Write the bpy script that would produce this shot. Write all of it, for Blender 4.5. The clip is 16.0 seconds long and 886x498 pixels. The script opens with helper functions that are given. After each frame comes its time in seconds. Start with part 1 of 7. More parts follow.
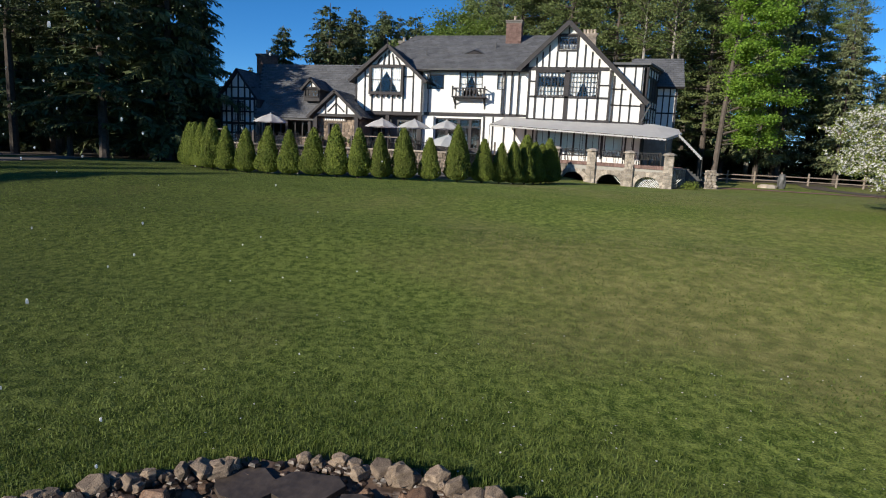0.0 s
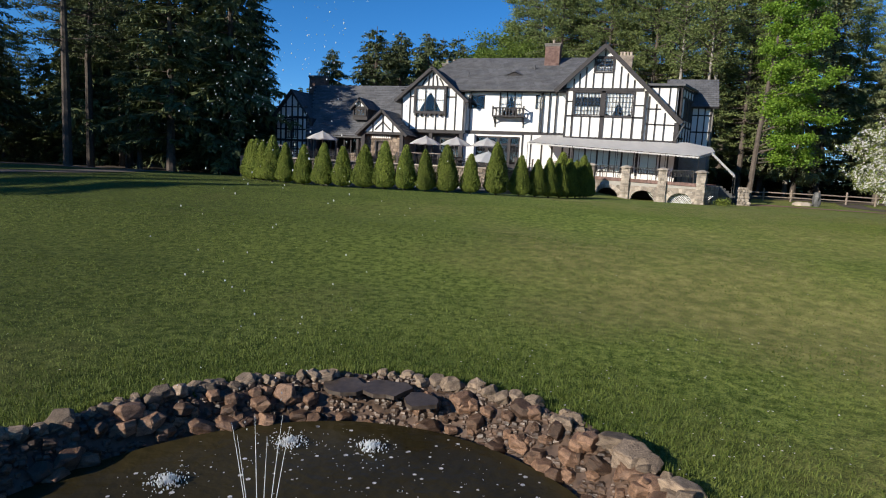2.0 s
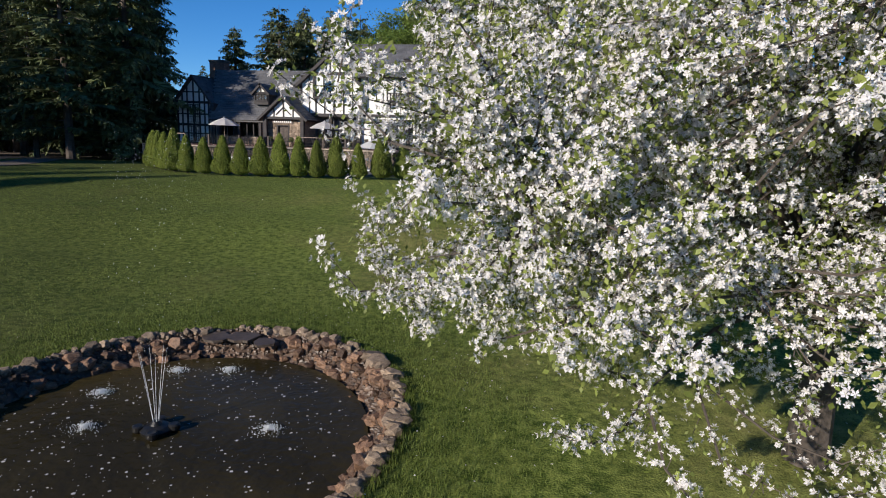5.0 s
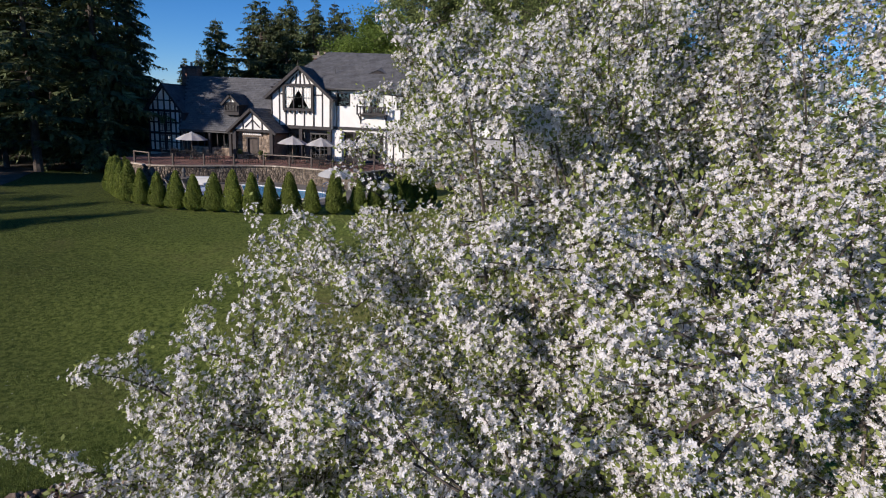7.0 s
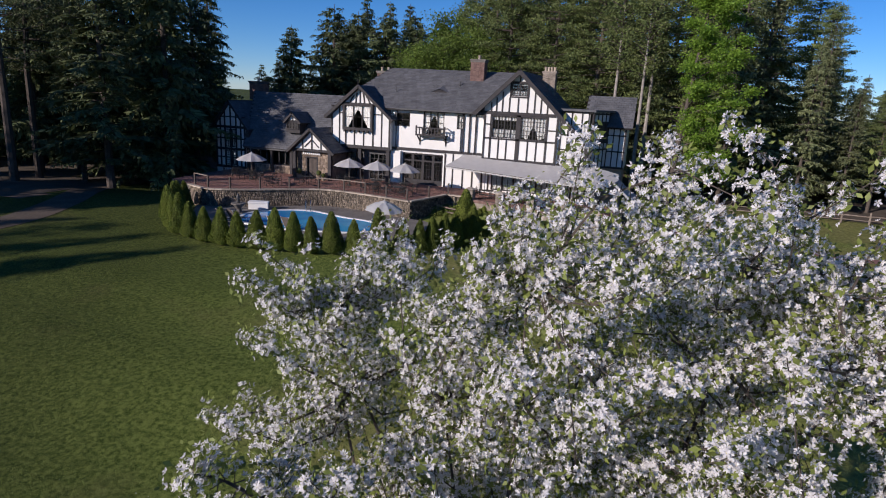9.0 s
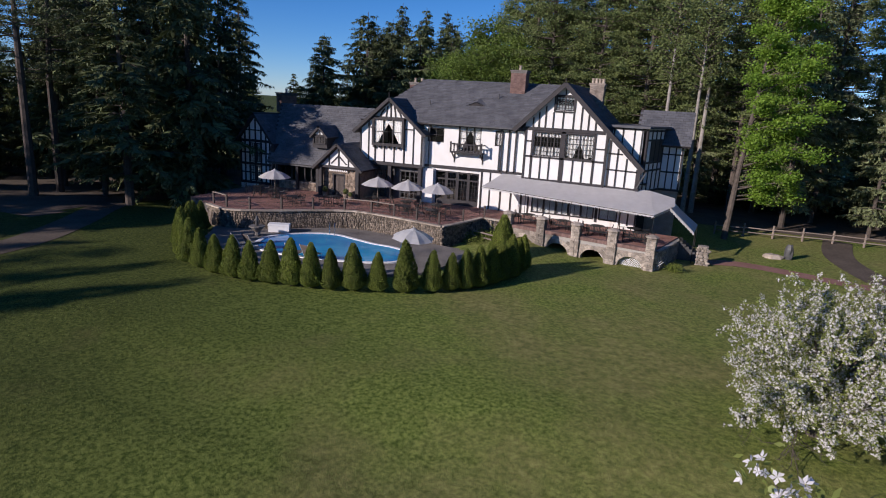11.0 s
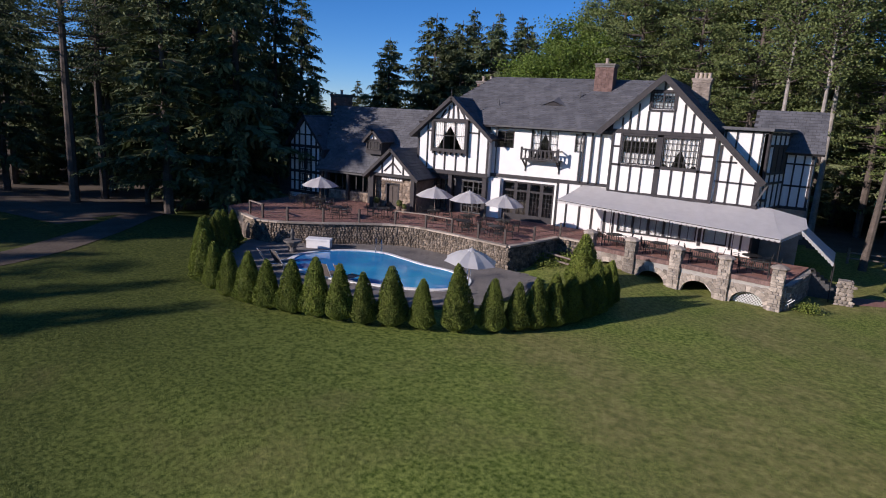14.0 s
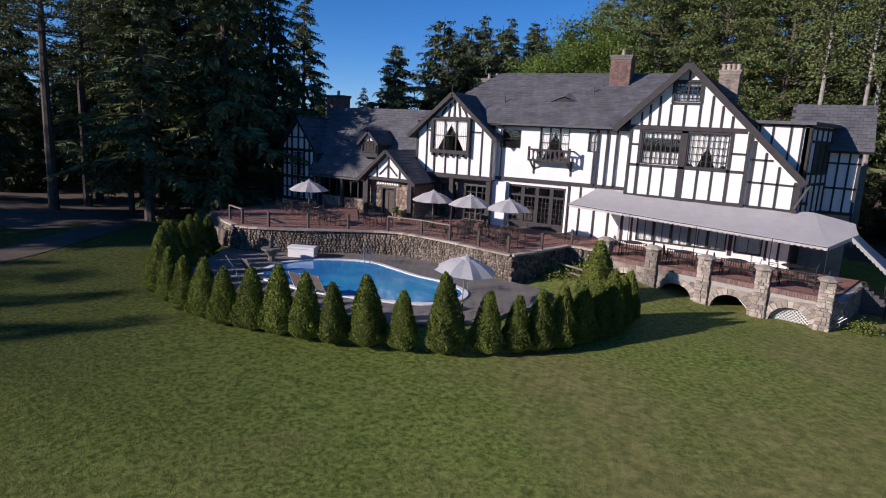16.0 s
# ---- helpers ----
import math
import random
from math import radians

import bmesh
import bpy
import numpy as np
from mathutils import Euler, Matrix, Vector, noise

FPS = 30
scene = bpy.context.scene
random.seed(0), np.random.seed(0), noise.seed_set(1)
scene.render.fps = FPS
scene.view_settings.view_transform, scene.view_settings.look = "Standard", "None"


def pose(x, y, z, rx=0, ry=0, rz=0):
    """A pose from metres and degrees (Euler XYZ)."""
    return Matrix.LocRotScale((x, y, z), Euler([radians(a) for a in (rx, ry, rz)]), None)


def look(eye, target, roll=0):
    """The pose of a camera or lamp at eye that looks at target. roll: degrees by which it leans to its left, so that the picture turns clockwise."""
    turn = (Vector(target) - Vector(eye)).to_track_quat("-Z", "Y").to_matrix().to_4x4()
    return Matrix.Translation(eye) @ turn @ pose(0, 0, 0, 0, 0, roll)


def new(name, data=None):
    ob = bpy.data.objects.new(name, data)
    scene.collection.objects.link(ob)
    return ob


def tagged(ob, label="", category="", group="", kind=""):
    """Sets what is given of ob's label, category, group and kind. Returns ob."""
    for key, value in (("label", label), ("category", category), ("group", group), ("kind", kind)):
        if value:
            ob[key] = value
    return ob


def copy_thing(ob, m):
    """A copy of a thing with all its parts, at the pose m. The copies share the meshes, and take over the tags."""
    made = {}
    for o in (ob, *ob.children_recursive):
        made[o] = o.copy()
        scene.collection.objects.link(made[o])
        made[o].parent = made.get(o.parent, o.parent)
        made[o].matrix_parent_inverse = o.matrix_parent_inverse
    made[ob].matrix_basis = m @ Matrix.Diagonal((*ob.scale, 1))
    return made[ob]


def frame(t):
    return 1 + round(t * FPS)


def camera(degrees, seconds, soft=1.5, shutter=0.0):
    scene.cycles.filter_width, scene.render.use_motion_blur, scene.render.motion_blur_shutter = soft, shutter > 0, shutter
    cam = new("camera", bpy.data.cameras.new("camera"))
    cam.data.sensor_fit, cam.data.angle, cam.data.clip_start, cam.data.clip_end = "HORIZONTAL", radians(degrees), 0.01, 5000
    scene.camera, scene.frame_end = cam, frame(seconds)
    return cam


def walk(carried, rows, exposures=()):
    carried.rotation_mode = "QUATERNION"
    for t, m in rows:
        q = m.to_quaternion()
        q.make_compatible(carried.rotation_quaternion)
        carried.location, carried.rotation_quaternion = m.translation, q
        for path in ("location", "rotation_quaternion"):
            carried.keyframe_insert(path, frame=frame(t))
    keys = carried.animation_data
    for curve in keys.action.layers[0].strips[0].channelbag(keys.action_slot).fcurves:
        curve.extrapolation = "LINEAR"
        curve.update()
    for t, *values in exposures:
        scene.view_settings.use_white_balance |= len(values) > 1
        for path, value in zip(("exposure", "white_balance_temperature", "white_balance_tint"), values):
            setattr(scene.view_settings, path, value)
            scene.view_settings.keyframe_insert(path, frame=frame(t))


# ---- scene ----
cam = camera(73.0, 16.0, 1.05)
PATH = [
    (0, (6.652, -50.009, 0.01), (6.159, -48.097, -0.306), 2.6),
    (0.5, (6.784, -50.488, 0.06), (6.29, -48.575, -0.247), 2.7),
    (1, (7.001, -51.216, 0.219), (6.461, -49.312, -0.069), 3.0),
    (1.5, (7.088, -51.694, 0.047), (6.484, -49.807, -0.223), 3.1),
    (2, (7.275, -52.39, -0.137), (6.655, -50.508, -0.402), 3.0),
    (2.5, (7.509, -53.175, -0.263), (6.891, -51.293, -0.543), 2.8),
    (3, (7.79, -53.872, -0.27), (7.246, -51.973, -0.582), 2.1),
    (5.5, (11.392, -56.377, 2.092), (11.031, -54.446, 1.72), 2.0),
    (6, (12.297, -56.245, 3.438), (11.92, -54.324, 3.027), 1.8),
    (6.5, (12.755, -55.857, 4.565), (12.387, -53.942, 4.125), 2.2),
    (7, (13.109, -55.111, 5.16), (12.747, -53.195, 4.715), 2.6),
    (7.5, (13.533, -54.563, 5.717), (13.153, -52.654, 5.259), 1.9),
    (8, (13.89, -53.594, 6.431), (13.509, -51.687, 5.966), 1.5),
    (8.5, (14.143, -52.735, 7.307), (13.635, -50.86, 6.832), 2.4),
    (9, (14.21, -51.747, 8.076), (13.598, -49.908, 7.584), 2.9),
    (9.5, (14.081, -50.712, 8.539), (13.38, -48.904, 8.045), 2.8),
    (12, (11.378, -45.239, 8.634), (10.658, -43.432, 8.166), 3.1),
    (12.5, (10.935, -44.049, 8.558), (10.219, -42.24, 8.096), 3.0),
    (13, (10.592, -42.902, 8.286), (9.869, -41.094, 7.833), 3.0),
    (13.5, (10.354, -41.811, 7.898), (9.545, -40.038, 7.45), 2.9),
    (14, (10.105, -40.884, 7.397), (9.172, -39.171, 6.96), 3.1),
    (14.5, (9.898, -39.952, 6.963), (8.907, -38.269, 6.536), 3.4),
    (15, (9.678, -38.953, 6.627), (8.684, -37.269, 6.208), 3.5),
    (15.5, (9.407, -37.912, 6.376), (8.417, -36.222, 5.972), 3.2),
    (16, (9.212, -36.936, 6.216), (8.225, -35.241, 5.828), 2.9),
]
walk(cam, [(t, look(eye, target, roll)) for t, eye, target, roll in PATH], [(0, 0.64, 6450, 9), (3, 0.74, 6500, 11), (5.5, 0.56, 6450, 14), (7, 0.38, 6350, 18), (9.5, 0.22, 6200, 22), (12, 0.36, 6200, 24), (16, 0.43, 6200, 24)])

# ---- light ----
SUN = Vector((-0.574, -0.819, 0.0)).normalized()
ELEV = 20.0
world = bpy.data.worlds.new("sky")
world.use_nodes = True
scene.world = world
wn = world.node_tree.nodes
sky = wn.new("ShaderNodeTexSky")
sky.sky_type, sky.sun_disc = "NISHITA", False
sky.sun_elevation, sky.sun_rotation = radians(ELEV), math.atan2(SUN.x, SUN.y)
sky.altitude, sky.air_density, sky.dust_density, sky.ozone_density = 2500, 1.0, 0.0, 6.0
wn["Background"].inputs[1].default_value = 0.088
deep = wn.new("ShaderNodeHueSaturation")
deep.inputs["Saturation"].default_value = 1.15
world.node_tree.links.new(sky.outputs[0], deep.inputs["Color"])
world.node_tree.links.new(deep.outputs[0], wn["Background"].inputs[0])
sun_data = bpy.data.lights.new("sun", "SUN")
sun_data.energy, sun_data.angle, sun_data.color = 4.1, radians(0.6), (1.0, 0.92, 0.78)
sun_ob = new("sun", sun_data)
sun_ob.matrix_world = look(SUN * 80 + Vector((0, 0, 80 * math.tan(radians(ELEV)))), (0, 0, 0))

# ---- materials ----


def mat(name, c1, c2, scale=4.0, rough=0.85, bump=0.2, fine=None, metal=0.0, spread=0.0, island=0.0, spec=0.4, trans=0.0, detail=4.0):
    """Two-scale mottled surface; spread: lightness change from object to object; island: from piece to piece; trans: light through leaves."""
    m = bpy.data.materials.new(name)
    m.use_nodes = True
    n, l = m.node_tree.nodes, m.node_tree.links
    p = n["Principled BSDF"]
    tc = n.new("ShaderNodeTexCoord")
    a, b = n.new("ShaderNodeTexNoise"), n.new("ShaderNodeTexNoise")
    a.inputs["Scale"].default_value, a.inputs["Detail"].default_value = scale, detail
    b.inputs["Scale"].default_value, b.inputs["Detail"].default_value = fine or scale * 9, 3.0
    for t in (a, b):
        l.new(tc.outputs["Object"], t.inputs["Vector"])
    mix0 = n.new("ShaderNodeMath")
    mix0.operation = "MULTIPLY_ADD"
    mix0.inputs[1].default_value = 0.45
    l.new(b.outputs[0], mix0.inputs[0])
    mul = n.new("ShaderNodeMath")
    mul.operation = "MULTIPLY"
    mul.inputs[1].default_value = 0.55
    l.new(a.outputs[0], mul.inputs[0])
    l.new(mul.outputs[0], mix0.inputs[2])
    ramp = n.new("ShaderNodeValToRGB")
    ramp.color_ramp.elements[0].position, ramp.color_ramp.elements[1].position = 0.34, 0.66
    ramp.color_ramp.elements[0].color, ramp.color_ramp.elements[1].color = (*c1, 1), (*c2, 1)
    l.new(mix0.outputs[0], ramp.inputs[0])
    col = ramp.outputs[0]
    for amount, node, out in ((spread, "ShaderNodeObjectInfo", "Random"), (island, "ShaderNodeNewGeometry", "Random Per Island")):
        if amount:
            r, mr, hsv = n.new(node), n.new("ShaderNodeMapRange"), n.new("ShaderNodeHueSaturation")
            mr.inputs[3].default_value, mr.inputs[4].default_value = 1 - amount, 1 + amount
            l.new(r.outputs[out], mr.inputs[0])
            l.new(mr.outputs[0], hsv.inputs["Value"])
            l.new(col, hsv.inputs["Color"])
            col = hsv.outputs[0]
    l.new(col, p.inputs["Base Color"])
    p.inputs["Roughness"].default_value, p.inputs["Metallic"].default_value = rough, metal
    p.inputs["Specular IOR Level"].default_value = spec
    if bump:
        bp = n.new("ShaderNodeBump")
        bp.inputs["Strength"].default_value, bp.inputs["Distance"].default_value = bump, 0.05
        l.new(mix0.outputs[0], bp.inputs["Height"])
        l.new(bp.outputs[0], p.inputs["Normal"])
    if trans:
        tr, ms = n.new("ShaderNodeBsdfTranslucent"), n.new("ShaderNodeMixShader")
        ms.inputs[0].default_value = trans
        l.new(col, tr.inputs[0])
        l.new(p.outputs[0], ms.inputs[1])
        l.new(tr.outputs[0], ms.inputs[2])
        l.new(ms.outputs[0], n["Material Output"].inputs[0])
    return m


def glassy(name, tint, rough=0.02, see=0.75):
    m = bpy.data.materials.new(name)
    m.use_nodes = True
    n, l = m.node_tree.nodes, m.node_tree.links
    gl, tr, mx, fr, mr = (n.new(k) for k in ("ShaderNodeBsdfGlossy", "ShaderNodeBsdfTransparent", "ShaderNodeMixShader", "ShaderNodeFresnel", "ShaderNodeMapRange"))
    gl.inputs["Roughness"].default_value = rough
    tr.inputs[0].default_value = (*tint, 1)
    fr.inputs[0].default_value = 1.5
    mr.inputs[1].default_value, mr.inputs[2].default_value, mr.inputs[3].default_value, mr.inputs[4].default_value = 0, 1, 1 - see, 1
    l.new(fr.outputs[0], mr.inputs[0])
    l.new(mr.outputs[0], mx.inputs[0])
    l.new(tr.outputs[0], mx.inputs[1])
    l.new(gl.outputs[0], mx.inputs[2])
    l.new(mx.outputs[0], n["Material Output"].inputs[0])
    return m


STUCCO = mat("stucco", (0.7, 0.69, 0.66), (0.78, 0.77, 0.745), 1.5, 0.9, 0.15, 30)
TIMBER = mat("timber", (0.026, 0.024, 0.027), (0.05, 0.045, 0.046), 3, 0.75, 0.3, 40)
GREYTRIM = mat("grey_trim", (0.06, 0.06, 0.065), (0.1, 0.1, 0.1), 3, 0.7, 0.15, 30)
SLATE = mat("roof_slate", (0.075, 0.077, 0.085), (0.14, 0.14, 0.15), 1.2, 0.8, 0.4, 14, island=0.16)
BRICK = mat("brick", (0.12, 0.072, 0.06), (0.235, 0.15, 0.13), 3, 0.9, 0.4, 22, spread=0.2, island=0.2)
PAVER = mat("terrace_brick", (0.2, 0.095, 0.075), (0.3, 0.16, 0.13), 0.9, 0.9, 0.4, 9, spread=0.18, island=0.2)
STONE = mat("fieldstone", (0.17, 0.145, 0.12), (0.4, 0.345, 0.285), 2.5, 0.9, 0.5, 16, spread=0.3, island=0.35)
TANSTONE = mat("tan_stone", (0.28, 0.23, 0.18), (0.45, 0.38, 0.31), 2.5, 0.9, 0.5, 18, spread=0.2, island=0.3)
WALLSTONE = mat("dark_fieldstone", (0.1, 0.08, 0.06), (0.4, 0.325, 0.25), 2.5, 0.9, 0.5, 16, spread=0.3, island=0.5)
BROWNSTONE = mat("brown_stone", (0.15, 0.11, 0.08), (0.33, 0.26, 0.2), 2.5, 0.9, 0.5, 18, spread=0.2, island=0.35)
CHIMNEYSTONE = mat("chimney_stone", (0.17, 0.14, 0.115), (0.37, 0.31, 0.26), 2.5, 0.9, 0.5, 18, spread=0.2, island=0.3)
MORTAR = mat("mortar", (0.3, 0.28, 0.25), (0.42, 0.4, 0.36), 3, 0.95, 0.4, 25)
DARKMORTAR = mat("dark_mortar", (0.07, 0.065, 0.06), (0.13, 0.12, 0.11), 3, 0.95, 0.4, 25)
FLAG = mat("flagstone", (0.13, 0.118, 0.105), (0.225, 0.205, 0.185), 0.8, 0.85, 0.3, 10, spread=0.15)
COPING = mat("pool_coping", (0.72, 0.72, 0.7), (0.82, 0.82, 0.8), 3, 0.6, 0.1)
CANVAS = mat("canvas", (0.68, 0.67, 0.66), (0.78, 0.77, 0.76), 2, 0.85, 0.1, 60, trans=0.5)
CURTAIN = mat("curtain", (0.8, 0.79, 0.77), (0.88, 0.87, 0.86), 3, 0.9, 0.1, 30, trans=0.12)
WOOD = mat("weathered_wood", (0.16, 0.125, 0.1), (0.28, 0.23, 0.19), 4, 0.85, 0.3, 30, spread=0.15)
DARKWOOD = mat("dark_wood", (0.045, 0.035, 0.03), (0.09, 0.07, 0.06), 4, 0.7, 0.3, 30, spread=0.15)
IRON = mat("black_iron", (0.02, 0.02, 0.02), (0.035, 0.033, 0.032), 8, 0.5, 0.1, metal=0.3)
BLACKPLASTIC = mat("black_plastic", (0.008, 0.008, 0.008), (0.016, 0.015, 0.014), 8, 0.35, 0.1)
CHROME = mat("chrome", (0.7, 0.7, 0.7), (0.8, 0.8, 0.8), 8, 0.15, 0.0, metal=1.0)
WHITE = mat("white_paint", (0.76, 0.76, 0.75), (0.84, 0.84, 0.83), 3, 0.6, 0.1)
BARK = mat("bark", (0.05, 0.04, 0.034), (0.11, 0.09, 0.075), 3, 0.95, 0.7, 14, spread=0.2)
PALEBARK = mat("pale_bark", (0.2, 0.18, 0.155), (0.36, 0.33, 0.3), 3, 0.9, 0.5, 14)
SPRUCE = mat("spruce_needles", (0.068, 0.09, 0.04), (0.14, 0.17, 0.068), 0.6, 0.75, 0.0, 6, spread=0.22, island=0.35, trans=0.15)
PINE = mat("pine_needles", (0.075, 0.115, 0.035), (0.2, 0.235, 0.076), 0.6, 0.75, 0.0, 6, spread=0.22, island=0.35, trans=0.2)
HAZEPINE = mat("grey_green_needles", (0.1, 0.125, 0.055), (0.21, 0.235, 0.11), 0.6, 0.75, 0.0, 6, spread=0.2, island=0.35, trans=0.2)
MAPLE = mat("maple_leaves", (0.13, 0.25, 0.025), (0.26, 0.4, 0.05), 0.6, 0.6, 0.0, 6, spread=0.12, island=0.3, trans=0.45)
LEAFY = mat("spring_leaves", (0.1, 0.17, 0.025), (0.2, 0.28, 0.05), 0.6, 0.6, 0.0, 6, spread=0.2, island=0.3, trans=0.35)
THUJA = mat("arborvitae", (0.085, 0.12, 0.018), (0.2, 0.24, 0.042), 1.6, 0.85, 0.0, 8, spread=0.2, island=0.16, trans=0.12)
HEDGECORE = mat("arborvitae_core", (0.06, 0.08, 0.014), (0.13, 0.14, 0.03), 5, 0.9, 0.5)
APPLELEAF = mat("apple_leaves", (0.13, 0.17, 0.035), (0.27, 0.31, 0.08), 4, 0.55, 0.0, 20, island=0.3, trans=0.35)
PETAL = mat("petals", (0.72, 0.69, 0.7), (0.88, 0.855, 0.865), 10, 0.6, 0.0, 40, island=0.16, trans=0.42, spec=0.2)
STAMEN = mat("stamens", (0.55, 0.5, 0.2), (0.65, 0.6, 0.3), 10, 0.7, 0.0)
# the rooms' dimness is put into this dark colour
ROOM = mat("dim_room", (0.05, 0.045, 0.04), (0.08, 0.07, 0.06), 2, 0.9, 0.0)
GLASS = glassy("window_glass", (0.93, 0.95, 0.95), see=0.96)
PONDSTONE = mat("pond_stone", (0.045, 0.024, 0.015), (0.255, 0.15, 0.092), 2.2, 0.5, 0.6, 14, spread=0.6)
RIMSTONE = mat("rim_stone", (0.085, 0.06, 0.043), (0.3, 0.225, 0.16), 2.2, 0.85, 0.6, 14, spread=0.45)
PEBBLE = mat("wet_pebbles", (0.035, 0.024, 0.018), (0.13, 0.085, 0.06), 3, 0.45, 0.4, 12, island=0.5)
SLATESLAB = mat("wet_slate", (0.034, 0.026, 0.021), (0.095, 0.072, 0.056), 2, 0.45, 0.25, 14)
TANFABRIC = mat("brown_mesh", (0.1, 0.085, 0.075), (0.17, 0.145, 0.125), 6, 0.8, 0.1)
STATUE = mat("dark_bronze", (0.05, 0.05, 0.05), (0.1, 0.1, 0.1), 6, 0.5, 0.2)


def water(name, tint, deep, bump, scale, rough=0.03):
    m = bpy.data.materials.new(name)
    m.use_nodes = True
    n, l = m.node_tree.nodes, m.node_tree.links
    p = n["Principled BSDF"]
    tc, t, bp, rp = n.new("ShaderNodeTexCoord"), n.new("ShaderNodeTexNoise"), n.new("ShaderNodeBump"), n.new("ShaderNodeValToRGB")
    t.inputs["Scale"].default_value, t.inputs["Detail"].default_value = scale, 5
    big = n.new("ShaderNodeTexNoise")
    big.inputs["Scale"].default_value = 0.35
    l.new(tc.outputs["Object"], t.inputs[0])
    l.new(tc.outputs["Object"], big.inputs[0])
    rp.color_ramp.elements[0].position, rp.color_ramp.elements[1].position = 0.38, 0.62
    rp.color_ramp.elements[0].color, rp.color_ramp.elements[1].color = (*deep, 1), (*tint, 1)
    l.new(big.outputs[0], rp.inputs[0])
    l.new(rp.outputs[0], p.inputs["Base Color"])
    p.inputs["Roughness"].default_value = rough
    bp.inputs["Strength"].default_value, bp.inputs["Distance"].default_value = bump, 0.03
    l.new(t.outputs[0], bp.inputs["Height"])
    l.new(bp.outputs[0], p.inputs["Normal"])
    return m


POOLWATER = water("pool_water", (0.03, 0.34, 0.6), (0.01, 0.19, 0.49), 0.3, 2.5)
POOLWATER.node_tree.nodes["Principled BSDF"].inputs["Specular IOR Level"].default_value = 0.3
PONDWATER = water("pond_water", (0.042, 0.033, 0.014), (0.024, 0.019, 0.008), 0.7, 5, 0.15)
PONDWATER.node_tree.nodes["Principled BSDF"].inputs["Specular IOR Level"].default_value = 0.06
SPRAY = mat("white_water", (0.8, 0.82, 0.84), (0.9, 0.92, 0.93), 8, 0.3, 0.0, trans=0.3)


def grass_mat():
    """Mown grass: lush green on the pond side, drier and tan across the lawn, in patches, with clumps and fine tufts;
    painted light darkens one side and lifts the other.
    """
    m = mat("lawn", (0.036, 0.06, 0.007), (0.168, 0.2, 0.045), 6.5, 0.95, 1.0, 34, detail=9, spec=0.15)
    n, l = m.node_tree.nodes, m.node_tree.links
    p = n["Principled BSDF"]
    src = p.inputs["Base Color"].links[0].from_socket
    tufts = src.node.color_ramp.elements
    tufts[0].position, tufts[1].position = 0.4, 0.6
    tc, dry, mid, sep = (n.new(k) for k in ("ShaderNodeTexCoord", "ShaderNodeTexNoise", "ShaderNodeTexNoise", "ShaderNodeSeparateXYZ"))
    dry.inputs["Scale"].default_value, dry.inputs["Detail"].default_value = 0.11, 7
    dry.inputs["Roughness"].default_value = 0.6
    mid.inputs["Scale"].default_value, mid.inputs["Detail"].default_value = 3.2, 8
    for t in (dry, mid, sep):
        l.new(tc.outputs["Object"], t.inputs[0])
    # distance across the lawn, from the green, darkened pond side to the tan, lightened side
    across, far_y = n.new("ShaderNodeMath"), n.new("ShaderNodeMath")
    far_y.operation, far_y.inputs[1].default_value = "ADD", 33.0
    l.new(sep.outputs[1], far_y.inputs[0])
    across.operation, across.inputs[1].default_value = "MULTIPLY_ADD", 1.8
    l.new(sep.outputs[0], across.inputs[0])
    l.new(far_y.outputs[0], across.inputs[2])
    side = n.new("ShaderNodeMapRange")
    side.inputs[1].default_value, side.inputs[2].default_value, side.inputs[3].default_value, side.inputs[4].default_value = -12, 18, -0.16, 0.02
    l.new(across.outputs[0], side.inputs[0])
    add, rp, mx = n.new("ShaderNodeMath"), n.new("ShaderNodeValToRGB"), n.new("ShaderNodeMix")
    l.new(dry.outputs[0], add.inputs[0])
    l.new(side.outputs[0], add.inputs[1])
    rp.color_ramp.elements[0].position, rp.color_ramp.elements[1].position = 0.42, 0.6
    rp.color_ramp.elements[0].color, rp.color_ramp.elements[1].color = (0, 0, 0, 1), (0.72, 0.72, 0.72, 1)
    l.new(add.outputs[0], rp.inputs[0])
    mx.data_type = "RGBA"
    l.new(rp.outputs[0], mx.inputs[0])
    l.new(src, mx.inputs[6])
    tan = n.new("ShaderNodeValToRGB")
    tan.color_ramp.elements[0].position, tan.color_ramp.elements[1].position = 0.35, 0.65
    tan.color_ramp.elements[0].color, tan.color_ramp.elements[1].color = (0.105, 0.1, 0.034, 1), (0.2, 0.174, 0.066, 1)
    l.new(mid.outputs[0], tan.inputs[0])
    l.new(tan.outputs[0], mx.inputs[7])
    lush, hsv = n.new("ShaderNodeMapRange"), n.new("ShaderNodeHueSaturation")
    lush.inputs[1].default_value, lush.inputs[2].default_value, lush.inputs[3].default_value, lush.inputs[4].default_value = 0.3, 0.7, 0.92, 1.08
    l.new(mid.outputs[0], lush.inputs[0])
    # uneven light put into the colour: 0.62 dark side up to 1.48 bright side
    gain, both = n.new("ShaderNodeMapRange"), n.new("ShaderNodeMath")
    gain.inputs[1].default_value, gain.inputs[2].default_value, gain.inputs[3].default_value, gain.inputs[4].default_value = -16, 14, 0.62, 1.48
    l.new(across.outputs[0], gain.inputs[0])
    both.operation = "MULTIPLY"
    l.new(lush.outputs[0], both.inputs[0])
    l.new(gain.outputs[0], both.inputs[1])
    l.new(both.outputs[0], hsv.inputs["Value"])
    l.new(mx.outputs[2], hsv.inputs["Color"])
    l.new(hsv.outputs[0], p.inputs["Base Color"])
    return m


